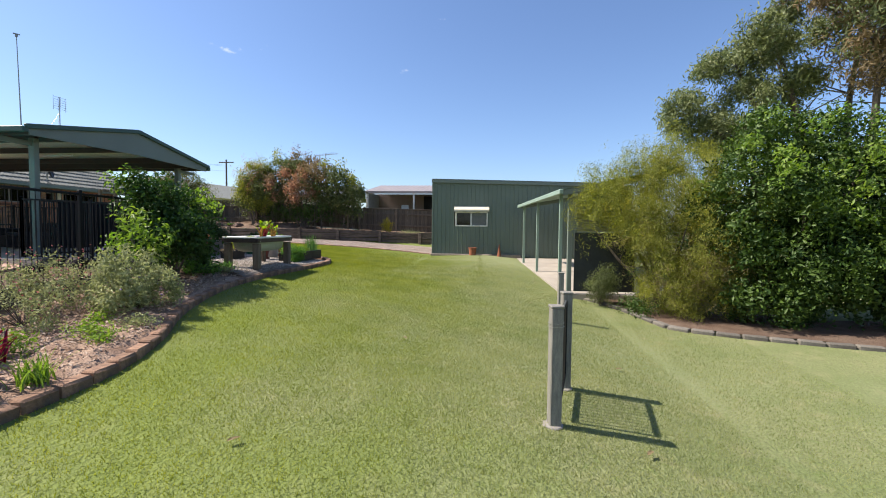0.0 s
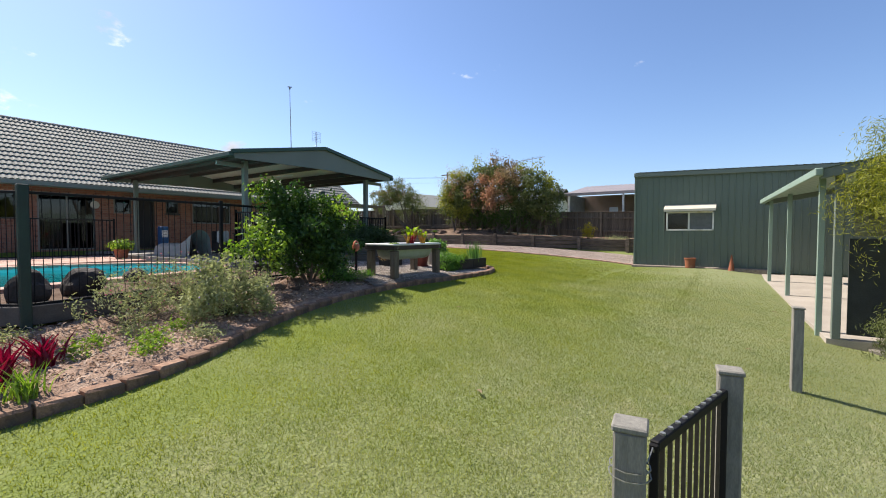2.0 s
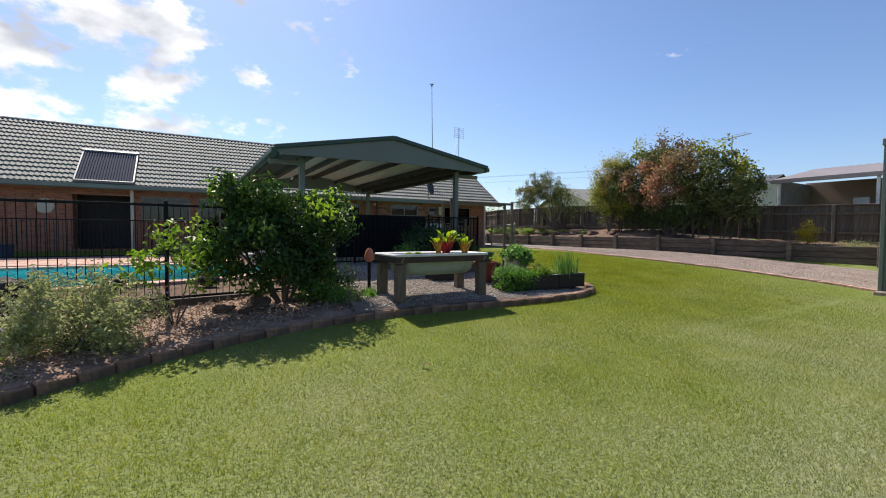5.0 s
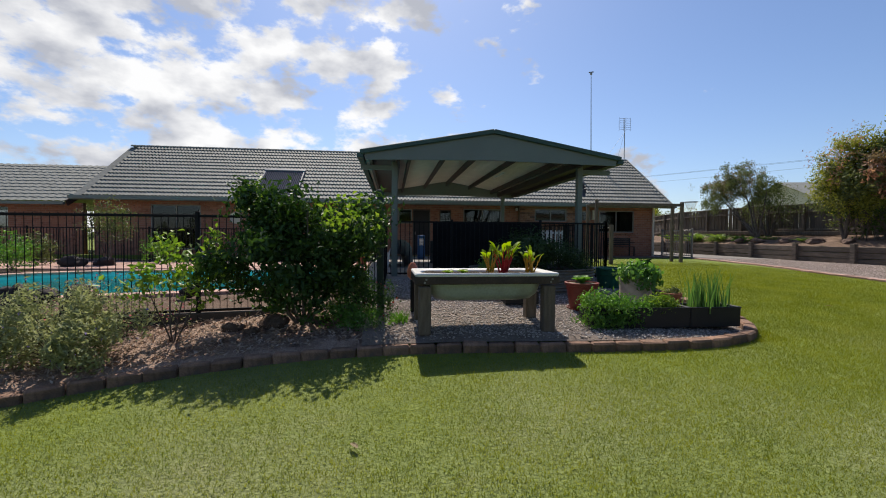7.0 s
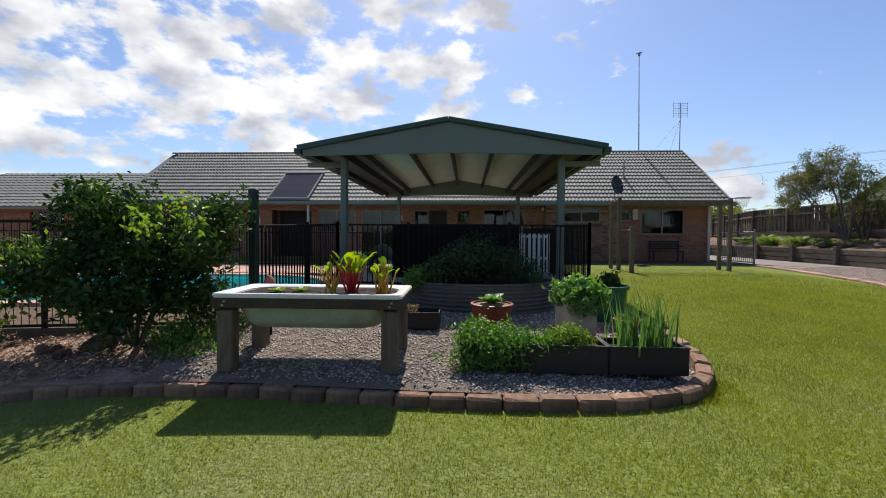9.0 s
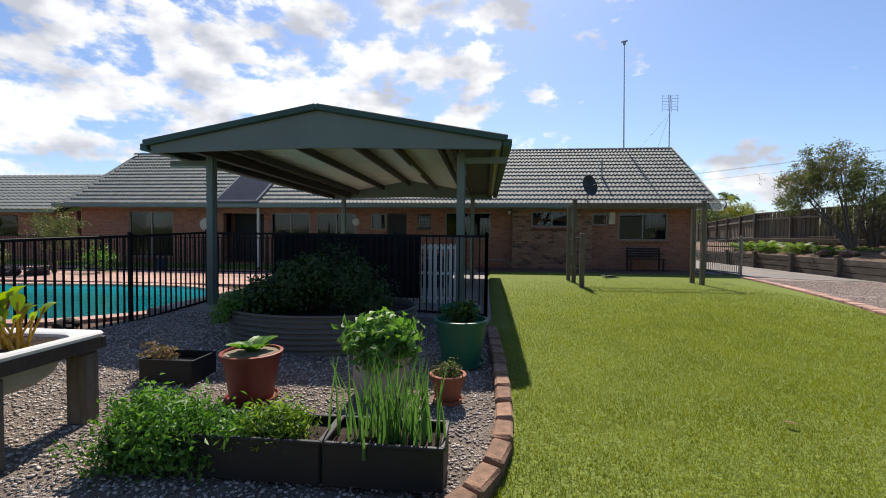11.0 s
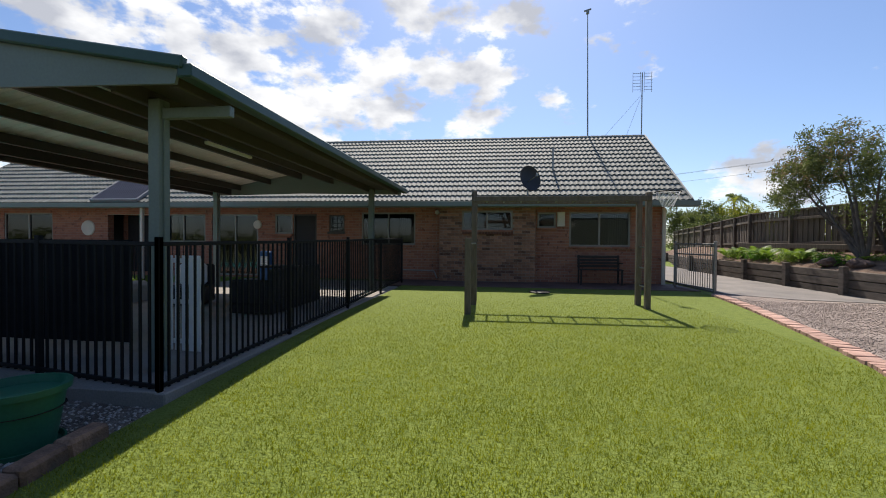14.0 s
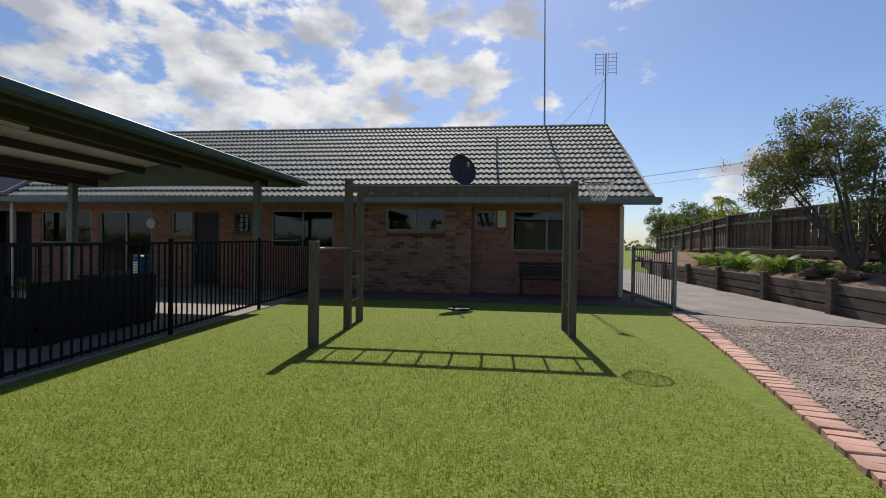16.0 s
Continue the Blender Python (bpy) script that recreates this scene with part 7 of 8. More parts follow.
# ---------------------------------------------------------------- patio furniture
SOFA = mat("dark_wicker", (0.03, 0.027, 0.025), 0.75, 0.4, 30.0, None, 120.0, 0.5)
sf = thing("outdoor_sofa", (-12.2, 11.75, -0.03), "dark wicker outdoor sofa with its back to the fence", "sofa", rz=0)
part("base", MB().box((0, 0, 0.2), (1.9, 0.75, 0.36), 0.02), SOFA, sf)
part("backrest", MB().box((0, 0.33, 0.5), (1.9, 0.12, 0.55), 0.03), SOFA, sf)
for sx in (-0.9, 0.9):
    part("armrest", MB().box((sx, 0, 0.38), (0.14, 0.75, 0.42), 0.03), SOFA, sf)
part("cushion", MB().box((0, -0.04, 0.42), (1.6, 0.6, 0.12), 0.04), mat("charcoal_cushion", (0.05, 0.05, 0.055), 0.9), sf)
ch = thing("outdoor_chair", (-12.2, 9.9, -0.03), "dark wicker armchair with a white cushion", "chair", rz=20)
part("base", MB().box((0, 0, 0.2), (0.7, 0.7, 0.34), 0.02), SOFA, ch)
part("backrest", MB().box((-0.3, 0, 0.52), (0.12, 0.7, 0.5), 0.03), SOFA, ch)
part("cushion", MB().box((-0.18, 0, 0.58), (0.14, 0.5, 0.42), 0.05), WHITE, ch, "white cushion")
tb = thing("patio_table", (-13.3, 11.3, -0.03), "low dark outdoor table", "table")
part("top", MB().box((0, 0, 0.70), (0.6, 0.9, 0.04), 0.01), SOFA, tb)
for sx in (-0.25, 0.25):
    for sy in (-0.38, 0.38):
        part("leg", MB().box((sx, sy, 0.34), (0.05, 0.05, 0.68), 0.004), SOFA, tb)
fz = thing("slatted_panel", (-8.98, 12.18, -0.03), "white slatted panel standing by a pavilion post", "panel", rz=-8)
for z in (0.10, 0.55, 1.02):
    part("rail", MB().box((-0.02, 0, z), (0.025, 0.74, 0.05), 0.004), WHITE, fz)
slat_me = MB().box((0, 0, 0.54), (0.018, 0.062, 1.08), 0.005).mesh("slat")
slat_me.materials.append(WHITE)
for k in range(8):
    part("slat", slat_me, WHITE, fz, loc=(0.003, -0.34 + k * 0.097, 0))
bl = thing("blue_cool_box", (-15.9, 9.4, -0.03), "blue and white upright cool box by the wall", "cool box")
part("body", MB().box((0, 0, 0.48), (0.3, 0.28, 0.96), 0.03), mat("blue_plastic", (0.03, 0.12, 0.30), 0.5), bl)
part("label_plate", MB().box((0.153, 0, 0.68), (0.01, 0.2, 0.26), 0.004), WHITE, bl, "white label with grey bars")
for i in range(4):
    part("print_bar", MB().box((0.160, 0, 0.77 - i * 0.06), (0.006, 0.15, 0.02)), GALV, bl)
lo = thing("covered_lounger", (-12.0, 8.35, -0.03), "sun lounger under a crumpled pale cover", "lounger", rz=100)
cv = MB()
rows = []
for i in range(25):
    s = i / 24
    row = []
    for j in range(13):
        q = j / 12
        h = (0.38 + 0.42 * max(0, 1 - s * 2.6)) * math.sin(math.pi * min(max(q, 0.0), 1)) ** 0.25 + 0.025 * noise.noise((s * 9, q * 7, 4))
        row.append(((q - 0.5) * 0.75, (s - 0.5) * 1.7, h))
    rows.append(row)
cv.sheet(rows)
part("cover", cv, mat("pale_cover_cloth", (0.36, 0.35, 0.33), 0.9, 0.15, 6.0), lo, "crumpled pale grey cloth cover", True, False)
pot("patio_pot", (-13.4, 7.2, -0.13), 0.2, 0.3, TERRA, "terracotta pot with a leafy plant by the pool", 0.012, 0.75)
clump("pot_plant", (-13.4, 7.2, 0.12), [(0, 0, 0.15, 0.3, 0.3, 0.16)], 160, 4, 0.03, 0.08, 0.045, L_YOUNG, "light-green leafy plant in a pot by the pool", "plant", 29, stem_mat=HERB_STEM)
bin_ = thing("blue_bin", (-16.2, 1.0, -0.12), "small blue plastic bin by the house wall", "bin")
part("body", MB().lathe([(0.15, 0), (0.18, 0.4), (0.19, 0.42), (0.17, 0.42)], 20), mat("faded_blue_plastic", (0.03, 0.08, 0.15), 0.5), bin_, "", True)
ln = thing("garden_lantern", (-4.45, 8.52, gravel_z(-4.45)), "orange glass garden lantern on a dark stand", "lantern")
part("stand", MB().cyl((0, 0, 0), (0, 0, 0.45), 0.03, 0.03, 8), BLACK, ln)
part("globe", MB().lathe([(0.02, 0.45), (0.075, 0.50), (0.08, 0.57), (0.055, 0.65), (0.02, 0.69)], 16), mat("orange_glass", (0.62, 0.20, 0.10), 0.35), ln, "orange glass globe", True)


def rock(name, loc, s, seed, material, label):
    bm = bmesh.new()
    bmesh.ops.create_icosphere(bm, subdivisions=3, radius=1.0)
    for v in bm.verts:
        n1 = noise.noise(v.co * 1.1 + Vector((seed * 7.3, 0, 0)))
        n2 = noise.noise(v.co * 3.0 + Vector((seed * 3.1, 5, 0)))
        v.co = Vector((v.co.x * s[0], v.co.y * s[1], v.co.z * s[2])) * (1 + 0.35 * n1 + 0.12 * n2)
    me = bpy.data.meshes.new(name)
    bm.to_mesh(me)
    bm.free()
    me.materials.append(material)
    ob = new(name, me)
    ob.matrix_world = pose(*loc, 0, 0, seed * 40)
    return tagged(ob, label, "rock", "garden rocks")


for k, (x, y, s) in enumerate(((-4.75, 3.35, 0.24), (-4.95, 3.95, 0.24), (-5.6, 3.0, 0.2), (-6.0, 4.9, 0.18), (-6.0, 6.2, 0.2), (-5.9, 2.3, 0.18), (-13.0, -1.6, 0.35), (-13.4, -0.9, 0.28), (-6.5, 7.4, 0.16))):
    rock("garden_rock", (x, y, -0.12 + s * 0.35), (s, s * 0.8, s * (0.95 if k < 2 else 0.6)), k + 1, ROCK, "dark brown basalt rock beside the pool")
for k, (x, y, s) in enumerate(((-4.0, 6.3, 0.13), (-4.15, 6.75, 0.17), (-3.9, 6.55, 0.1), (-4.3, 7.3, 0.14), (-3.95, 7.0, 0.09), (-4.2, 5.6, 0.1))):
    rock("clay_clod", (x, y, soil_z(x, y) + s * 0.2), (s, s * 0.85, s * 0.55), k + 20, SOIL, "rough clod of dug earth in the bed")

# ---------------------------------------------------------------- plants of the garden bed


def tree(name, base, tips, r0, blobs, n, per, spread, L, W, material, label, category, seed, bark=BARK, droop=0.2, shell=0.45, rough=0.25, extra=None, group=""):
    """A tapered trunk with limbs and a crown of many leaves; tips and blobs are relative to the base."""
    t = thing(name, base, label, category, group)
    part("trunk", limbs(MB(), (0, 0, -0.1), tips, r0, seed), bark, t, "", True, False)
    q, d = sprigs(blobs, n, per, spread, seed, shell, rough)
    part("crown", leaf_mesh(name + "_leaves", q, d, L, W, material, droop, seed=seed), material, t)
    for k, (mt, bl, nn) in enumerate(extra or []):
        q, d = sprigs(bl, nn, per, spread, seed + 100 + k, shell, rough)
        part("crown", leaf_mesh(name + "_leaves", q, d, L, W, mt, droop, seed=seed + 9 + k), mt, t)
    return t


cz = soil_z(-4.2, 7.1)
tree("citrus_tree", (-4.2, 7.1, cz), [(-0.1, -0.6, 1.25), (-0.3, 0.35, 1.35), (0.25, 0.1, 1.45), (-0.2, -0.1, 1.65), (0.2, -0.75, 1.0), (0.1, 0.7, 1.05), (-0.35, -0.9, 1.4)], 0.028,
     tufts([(-0.1, -0.15, 1.2, 0.62, 0.6, 0.45), (0.1, -0.75, 0.95, 0.5, 0.42, 0.38), (0.0, 0.55, 0.98, 0.5, 0.48, 0.42), (-0.3, -0.5, 1.5, 0.32, 0.35, 0.3), (0.1, 0.2, 1.5, 0.4, 0.4, 0.25), (0.35, -0.1, 0.85, 0.42, 0.6, 0.3), (-0.3, 0.75, 1.3, 0.3, 0.3, 0.3), (0.15, -0.6, 0.5, 0.4, 0.4, 0.28), (-0.1, 0.5, 0.52, 0.42, 0.42, 0.26), (0.3, 0.0, 0.55, 0.35, 0.4, 0.25)], 80, 0.2, 411, 0.9, 0.42),
     1350, 8, 0.06, 0.092, 0.046, L_CITRUS, "dense dark green citrus tree in the garden bed", "tree", 41, shell=0.2, rough=0.3, extra=[(L_YOUNG, [(-0.3, -0.65, 1.68, 0.35, 0.3, 0.22), (0.2, 0.5, 1.4, 0.4, 0.4, 0.22), (0.1, -1.05, 1.0, 0.25, 0.25, 0.3)], 60)])
sz = soil_z(-3.69, 5.78)
tree("citrus_sapling", (-3.69, 5.75, sz), [(-0.1, -0.1, 1.15), (0.1, 0.2, 0.9), (0.05, -0.3, 0.75), (-0.05, 0.32, 0.6)], 0.011, [(-0.05, -0.05, 1.05, 0.2, 0.2, 0.2), (0.1, 0.2, 0.8, 0.25, 0.28, 0.18), (0.0, -0.3, 0.7, 0.25, 0.25, 0.2), (0.05, 0.3, 0.55, 0.2, 0.25, 0.15)],
     90, 5, 0.05, 0.09, 0.045, L_YOUNG, "spindly yellow-green citrus sapling", "tree", 42, shell=0.2)
clump("sage_bush", (-3.2, 4.95, soil_z(-3.2, 4.95)), tufts([(0, 0, 0.40, 0.4, 0.5, 0.36), (0.1, -0.35, 0.3, 0.3, 0.3, 0.28), (-0.1, 0.35, 0.36, 0.35, 0.35, 0.34), (0.2, 0.2, 0.22, 0.3, 0.35, 0.22)], 75, 0.09, 551, 1.7, 0.3), 1500, 4, 0.028, 0.06, 0.024, L_SAGE, "dense grey-green sage bush spilling to the edging", "shrub", 43, "sage bushes", stems=40, stem_r=0.005, flowers=(L_MAUVE, 60, 0.03), shell=0.25)
clump("sage_bush", (-3.65, 4.0, soil_z(-3.65, 4.0)), tufts([(0, 0, 0.33, 0.4, 0.5, 0.33), (-0.2, 0.45, 0.36, 0.35, 0.4, 0.34), (0.0, -0.5, 0.26, 0.3, 0.35, 0.24)], 45, 0.09, 552, 1.6, 0.3), 620, 4, 0.035, 0.05, 0.018, L_SAGE, "loose grey-green flowering bush near the pool fence", "shrub", 44, "sage bushes", stems=40, stem_r=0.004, flowers=(L_PINK, 70, 0.028), shell=0.2)
clump("flower_bush", (-4.1, 5.0, soil_z(-4.1, 5.0)), [(0, 0, 0.35, 0.3, 0.7, 0.3), (-0.05, -0.6, 0.4, 0.25, 0.4, 0.3)], 320, 4, 0.05, 0.045, 0.015, L_SAGE, "tall loose flowering stems along the pool fence", "shrub", 45, stems=50, stem_r=0.003, flowers=(L_PINK, 110, 0.03), shell=0.15)
clump("flower_bush", (-4.75, 7.75, soil_z(-4.6, 7.75)), [(0.1, 0, 0.3, 0.35, 0.4, 0.3), (0.3, 0.3, 0.2, 0.3, 0.3, 0.2)], 500, 4, 0.035, 0.05, 0.025, L_CITRUS, "dark leafy bush with red flowers beside a post", "shrub", 46, stems=18, flowers=(L_REDFLOWER, 40, 0.03), shell=0.25)
clump("low_herb", (-4.0, 7.9, soil_z(-4.0, 7.9)), [(0, 0, 0.1, 0.35, 0.35, 0.13), (-0.2, -0.3, 0.18, 0.3, 0.3, 0.2)], 420, 4, 0.03, 0.055, 0.025, L_HERB, "low green bush at the foot of the citrus tree", "shrub", 47, stems=12, shell=0.2)
for k, (x, y, r, n_) in enumerate(((-2.75, 3.9, 0.26, 90), (-2.55, 4.35, 0.24, 90), (-3.15, 3.5, 0.2, 50), (-3.75, 8.0, 0.16, 90), (-2.45, 3.75, 0.16, 60), (-3.3, 3.9, 0.2, 60), (-3.0, 4.3, 0.16, 50), (-3.9, 3.0, 0.25, 70), (-2.9, 3.3, 0.18, 40))):
    clump("ground_herb", (x, y, soil_z(x, y)), [(0, 0, 0.05, r, r, 0.08)], n_, 4, 0.03, 0.045, 0.02, L_SAGE if k % 2 else L_YOUNG, "low green ground-cover herb on mulch", "herb", 60 + k, "ground herbs", stems=0, shell=0.1)
for k, (x, y) in enumerate(((-2.55, 2.2), (-2.72, 2.75), (-2.42, 2.62), (-2.6, 1.75), (-2.95, 2.35), (-2.85, 3.05))):
    blades("cordyline", (x, y, soil_z(x, y)), 36, 0.36, 0.04, 0.05, L_RED, "crimson strap-leaved cordyline by the edging", "plant", 70 + k, 0.75, "cordylines")
for k, (x, y, h, m_) in enumerate(((-2.22, 2.4, 0.34, L_YOUNG), (-2.12, 2.78, 0.28, L_YOUNG), (-2.2, 1.8, 0.28, L_YOUNG), (-3.95, 8.35, 0.22, L_HERB))):
    blades("strap_plant", (x, y, soil_z(x, y)), 75, h, 0.055, 0.016, m_, "tuft of narrow green leaves by the edging", "plant", 80 + k, 0.8, "leaf tufts")
for k, (x, y, n_) in enumerate(((-11.9, -2.4, 300), (-13.8, -3.2, 400), (-14.4, 0.2, 150), (-13.0, -4.5, 350))):
    clump("poolside_shrub", (x, y, -0.15), [(0, 0, 0.5, 0.5, 0.6, 0.5)], n_, 4, 0.05, 0.09, 0.04, L_OLIVE if k % 2 else L_HERB, "green shrub beside the pool fence", "shrub", 90 + k, "poolside shrubs", stems=10, shell=0.3)
tree("small_tree", (-14.3, -1.3, -0.15), [(0.1, 0.3, 1.7), (-0.3, -0.2, 1.9), (0.2, -0.5, 1.6)], 0.05, [(0, 0, 1.6, 0.7, 0.8, 0.55), (0.1, 0.4, 1.2, 0.5, 0.5, 0.4)], 380, 5, 0.06, 0.09, 0.04, L_OLIVE, "small leafy tree near the pool fence", "tree", 95)

# ---------------------------------------------------------------- big shrubs and gum
bz = zg(5.6, 10.2)
BB = [(-0.1, -0.1, 2.6, 1.4, 1.3, 1.05), (-1.1, 0.0, 2.35, 0.9, 1.0, 0.75), (0.6, -0.5, 1.9, 1.2, 1.1, 1.3), (0.1, -0.7, 1.15, 1.0, 0.9, 1.0), (0.2, -0.1, 3.3, 0.9, 0.9, 0.6), (-1.35, 0.1, 2.75, 0.65, 0.7, 0.55), (-0.6, 0.0, 3.3, 0.6, 0.6, 0.5), (1.2, -0.6, 1.0, 0.9, 0.8, 0.9), (-0.35, -0.85, 0.9, 0.55, 0.5, 0.75), (-0.75, -0.55, 1.75, 0.5, 0.5, 0.45), (0.5, -1.0, 0.6, 0.8, 0.6, 0.6)]
tree("bottlebrush_shrub", (5.65, 10.2, bz), [(-1.1, -0.3, 2.4), (0.5, -0.6, 2.9), (-0.4, 0.6, 3.1), (1.0, 0.4, 2.8), (-1.4, 0.5, 1.8), (0.1, -1.0, 2.0)], 0.06,
     tufts(BB, 380, 0.2, 511, 1.7, 0.45), 8500, 13, 0.06, 0.085, 0.009, L_FEATHER, "large feathery yellow-green weeping shrub", "shrub", 101, droop=1.1, shell=0.2, rough=0.2,
     extra=[(L_FEATHER, [(-0.1, -0.1, 2.7, 1.75, 1.6, 1.35), (-1.2, 0, 2.3, 1.1, 1.2, 1.1)], 300), (L_CITRUS, BB, 500), (L_DRY, [(0.1, -0.9, 0.9, 0.9, 0.8, 0.8), (0.9, -0.9, 0.9, 1.0, 0.8, 0.8), (-0.3, -0.5, 1.6, 0.9, 0.7, 0.7)], 900), (L_YELLOW, [(-0.2, -0.3, 2.5, 1.4, 1.2, 1.0)], 30)])
dz = zg(8.2, 9.7)
DB = [(0, 0, 2.6, 1.7, 1.5, 1.45), (-1.0, -0.4, 2.0, 1.3, 1.2, 1.45), (1.2, -0.5, 1.9, 1.5, 1.3, 1.5), (0.2, -0.7, 1.2, 1.8, 1.0, 1.0), (-0.5, 0.1, 3.7, 0.9, 0.9, 0.8), (0.9, 0.0, 3.65, 0.9, 0.9, 0.8), (2.6, -0.6, 1.6, 1.2, 1.1, 1.4), (-0.8, -0.8, 0.6, 1.1, 0.7, 0.6), (0.9, -0.9, 0.55, 1.3, 0.7, 0.6), (2.6, -0.9, 0.6, 1.2, 0.7, 0.6)]
# lighter L_YOUNG tufts on the upper crown paint in its sunlit tops
tree("broadleaf_shrub", (8.1, 9.6, dz), [(-1.2, -0.5, 3.0), (0.8, -0.6, 3.2), (0.2, 0.6, 3.8), (1.8, 0.2, 2.8), (-0.5, -1.0, 2.2)], 0.1,
     tufts(DB, 330, 0.25, 512, 0.9, 0.88), 9500, 7, 0.07, 0.105, 0.052, L_DARK, "large glossy dark green broadleaf shrub", "shrub", 102, droop=0.1, shell=0.2, rough=0.2, extra=[(L_YOUNG, tufts([(0, -0.2, 3.0, 1.75, 1.55, 1.4), (-1.1, -0.5, 2.6, 1.3, 1.2, 1.2), (1.2, -0.6, 2.6, 1.5, 1.3, 1.2)], 110, 0.2, 513, 0.9, 0.02), 1000)])
clump("rosemary_bush", (4.3, 10.35, zg(4.3, 10.35)), [(0, 0, 0.40, 0.38, 0.36, 0.42), (0.12, -0.1, 0.62, 0.3, 0.3, 0.36)], 1200, 5, 0.03, 0.07, 0.01, L_OLIVE, "upright dark green rosemary bush by the lean-to", "shrub", 103, stems=20, droop=-1.5, shell=0.2)
clump("low_shrub", (4.9, 9.6, zg(4.9, 9.6)), [(0, 0, 0.2, 0.4, 0.6, 0.2)], 300, 4, 0.04, 0.06, 0.03, L_DARK, "low dark shrub along the stone edging", "shrub", 104, stems=6, shell=0.2)
GB = (15.5, 18.0, zg(9, 18))
tree("gum_tree", GB, [(-4.5, 2.6, 7.0), (-2.6, 0.8, 9.8), (0.2, -1.6, 10.8), (2.6, -2.8, 8.2), (1.5, 1.5, 11.5), (-1.2, 2.5, 9.0), (-3.4, 1.6, 8.6), (1.6, -2.4, 9.6)], 0.2,
     tufts([(-4.6, 2.6, 6.8, 1.2, 1.2, 0.9), (-3.4, 1.8, 8.3, 1.3, 1.2, 0.9), (-2.2, 0.7, 9.4, 1.6, 1.5, 1.2), (-3.4, 2.4, 5.8, 1.2, 1.2, 0.8), (-2.0, 1.0, 7.2, 1.4, 1.2, 1.0)], 90, 0.5, 521, 0.8, 0.4),
     1900, 14, 0.16, 0.22, 0.06, L_GUM, "tall gum tree with open green and bronze crown", "tree", 105, droop=0.7, shell=0.2, rough=0.3,
     extra=[(L_BROWN, tufts([(0.2, -1.6, 10.8, 2.6, 2.4, 1.8), (2.8, -2.8, 8.4, 2.3, 2.2, 1.9), (0.0, -1.0, 8.4, 1.8, 1.8, 1.4), (2.0, 1.0, 11.5, 2.5, 2.5, 1.6), (-1.0, -0.4, 11.6, 1.6, 1.6, 1.2)], 190, 0.6, 522, 0.8, 0.5), 2600),
            (L_GUM, tufts([(0.8, -2.0, 9.6, 2.6, 2.4, 2.4), (3.4, -3.0, 7.0, 2.4, 2.2, 1.8), (1.0, -1.0, 11.5, 2.5, 2.2, 1.5)], 110, 0.6, 523, 0.8, 0.5), 1500)])

# ---------------------------------------------------------------- bank planting


def bank_z(x):
    return (0.62 if x < -9 else 0.52 - 0.03 * (x + 9)) + (0.25 if x < -10 else 0.1)


tree("bougainvillea_shrub", (-9.6, 25.3, bank_z(-9.6)), [(-2.6, 0, 2.6), (-1.2, 0.2, 3.6), (0.5, 0, 3.4), (2.2, 0.1, 2.6), (0, -0.3, 2.4), (3.0, 0, 1.8)], 0.06,
     tufts([(-2.4, 0, 2.4, 1.5, 0.9, 1.1), (1.6, 0, 2.5, 1.5, 0.9, 1.1), (3.0, 0, 1.7, 0.9, 0.8, 1.0), (-3.6, 0, 1.6, 0.9, 0.8, 1.0), (-1.0, 0.0, 3.6, 1.3, 0.8, 0.7)], 120, 0.28, 531, 1.0, 0.8),
     2800, 7, 0.1, 0.15, 0.075, L_OLIVE, "large unruly bougainvillea hedge with bronze bracts", "shrub", 111, shell=0.4, rough=0.35, extra=[(L_BROWN, tufts([(-0.6, -0.2, 2.6, 1.9, 0.9, 1.3), (0.9, -0.2, 3.2, 1.0, 0.8, 0.8)], 60, 0.28, 532, 1.0, 0.5), 550), (L_BOUG, tufts([(-0.4, -0.3, 2.5, 1.7, 0.9, 1.2)], 30, 0.2, 533, 1.0, 0.3), 500), (L_FEATHER, [(-2.9, -0.1, 3.2, 0.35, 0.3, 0.55), (-1.7, 0, 4.2, 0.3, 0.3, 0.5), (1.3, 0, 3.75, 0.3, 0.3, 0.5), (2.3, 0, 3.5, 0.35, 0.3, 0.6), (3.1, -0.1, 2.7, 0.5, 0.4, 0.6)], 150), (L_BROWN, [(-0.5, 0, 4.35, 0.3, 0.3, 0.45), (0.4, 0, 4.1, 0.3, 0.3, 0.4)], 60), (L_DARK, [(0, 0.1, 1.0, 3.0, 0.7, 0.8)], 500)])
mb = MB()
rng = random.Random(12)
for i in range(60):
    x = rng.uniform(-3.2, 3.2)
    mb.cyl((x, rng.uniform(-0.4, 0.4), -0.1), (x + rng.uniform(-0.7, 0.7), rng.uniform(-0.4, 0.4), rng.uniform(1.2, 2.2)), 0.02, 0.008, 5, False)
single("cane_thicket", mb, BARK, "tangle of bare brown canes under the hedge", "shrub", (-9.6, 25.25, bank_z(-9.6)), kind="stuff", fix=False)
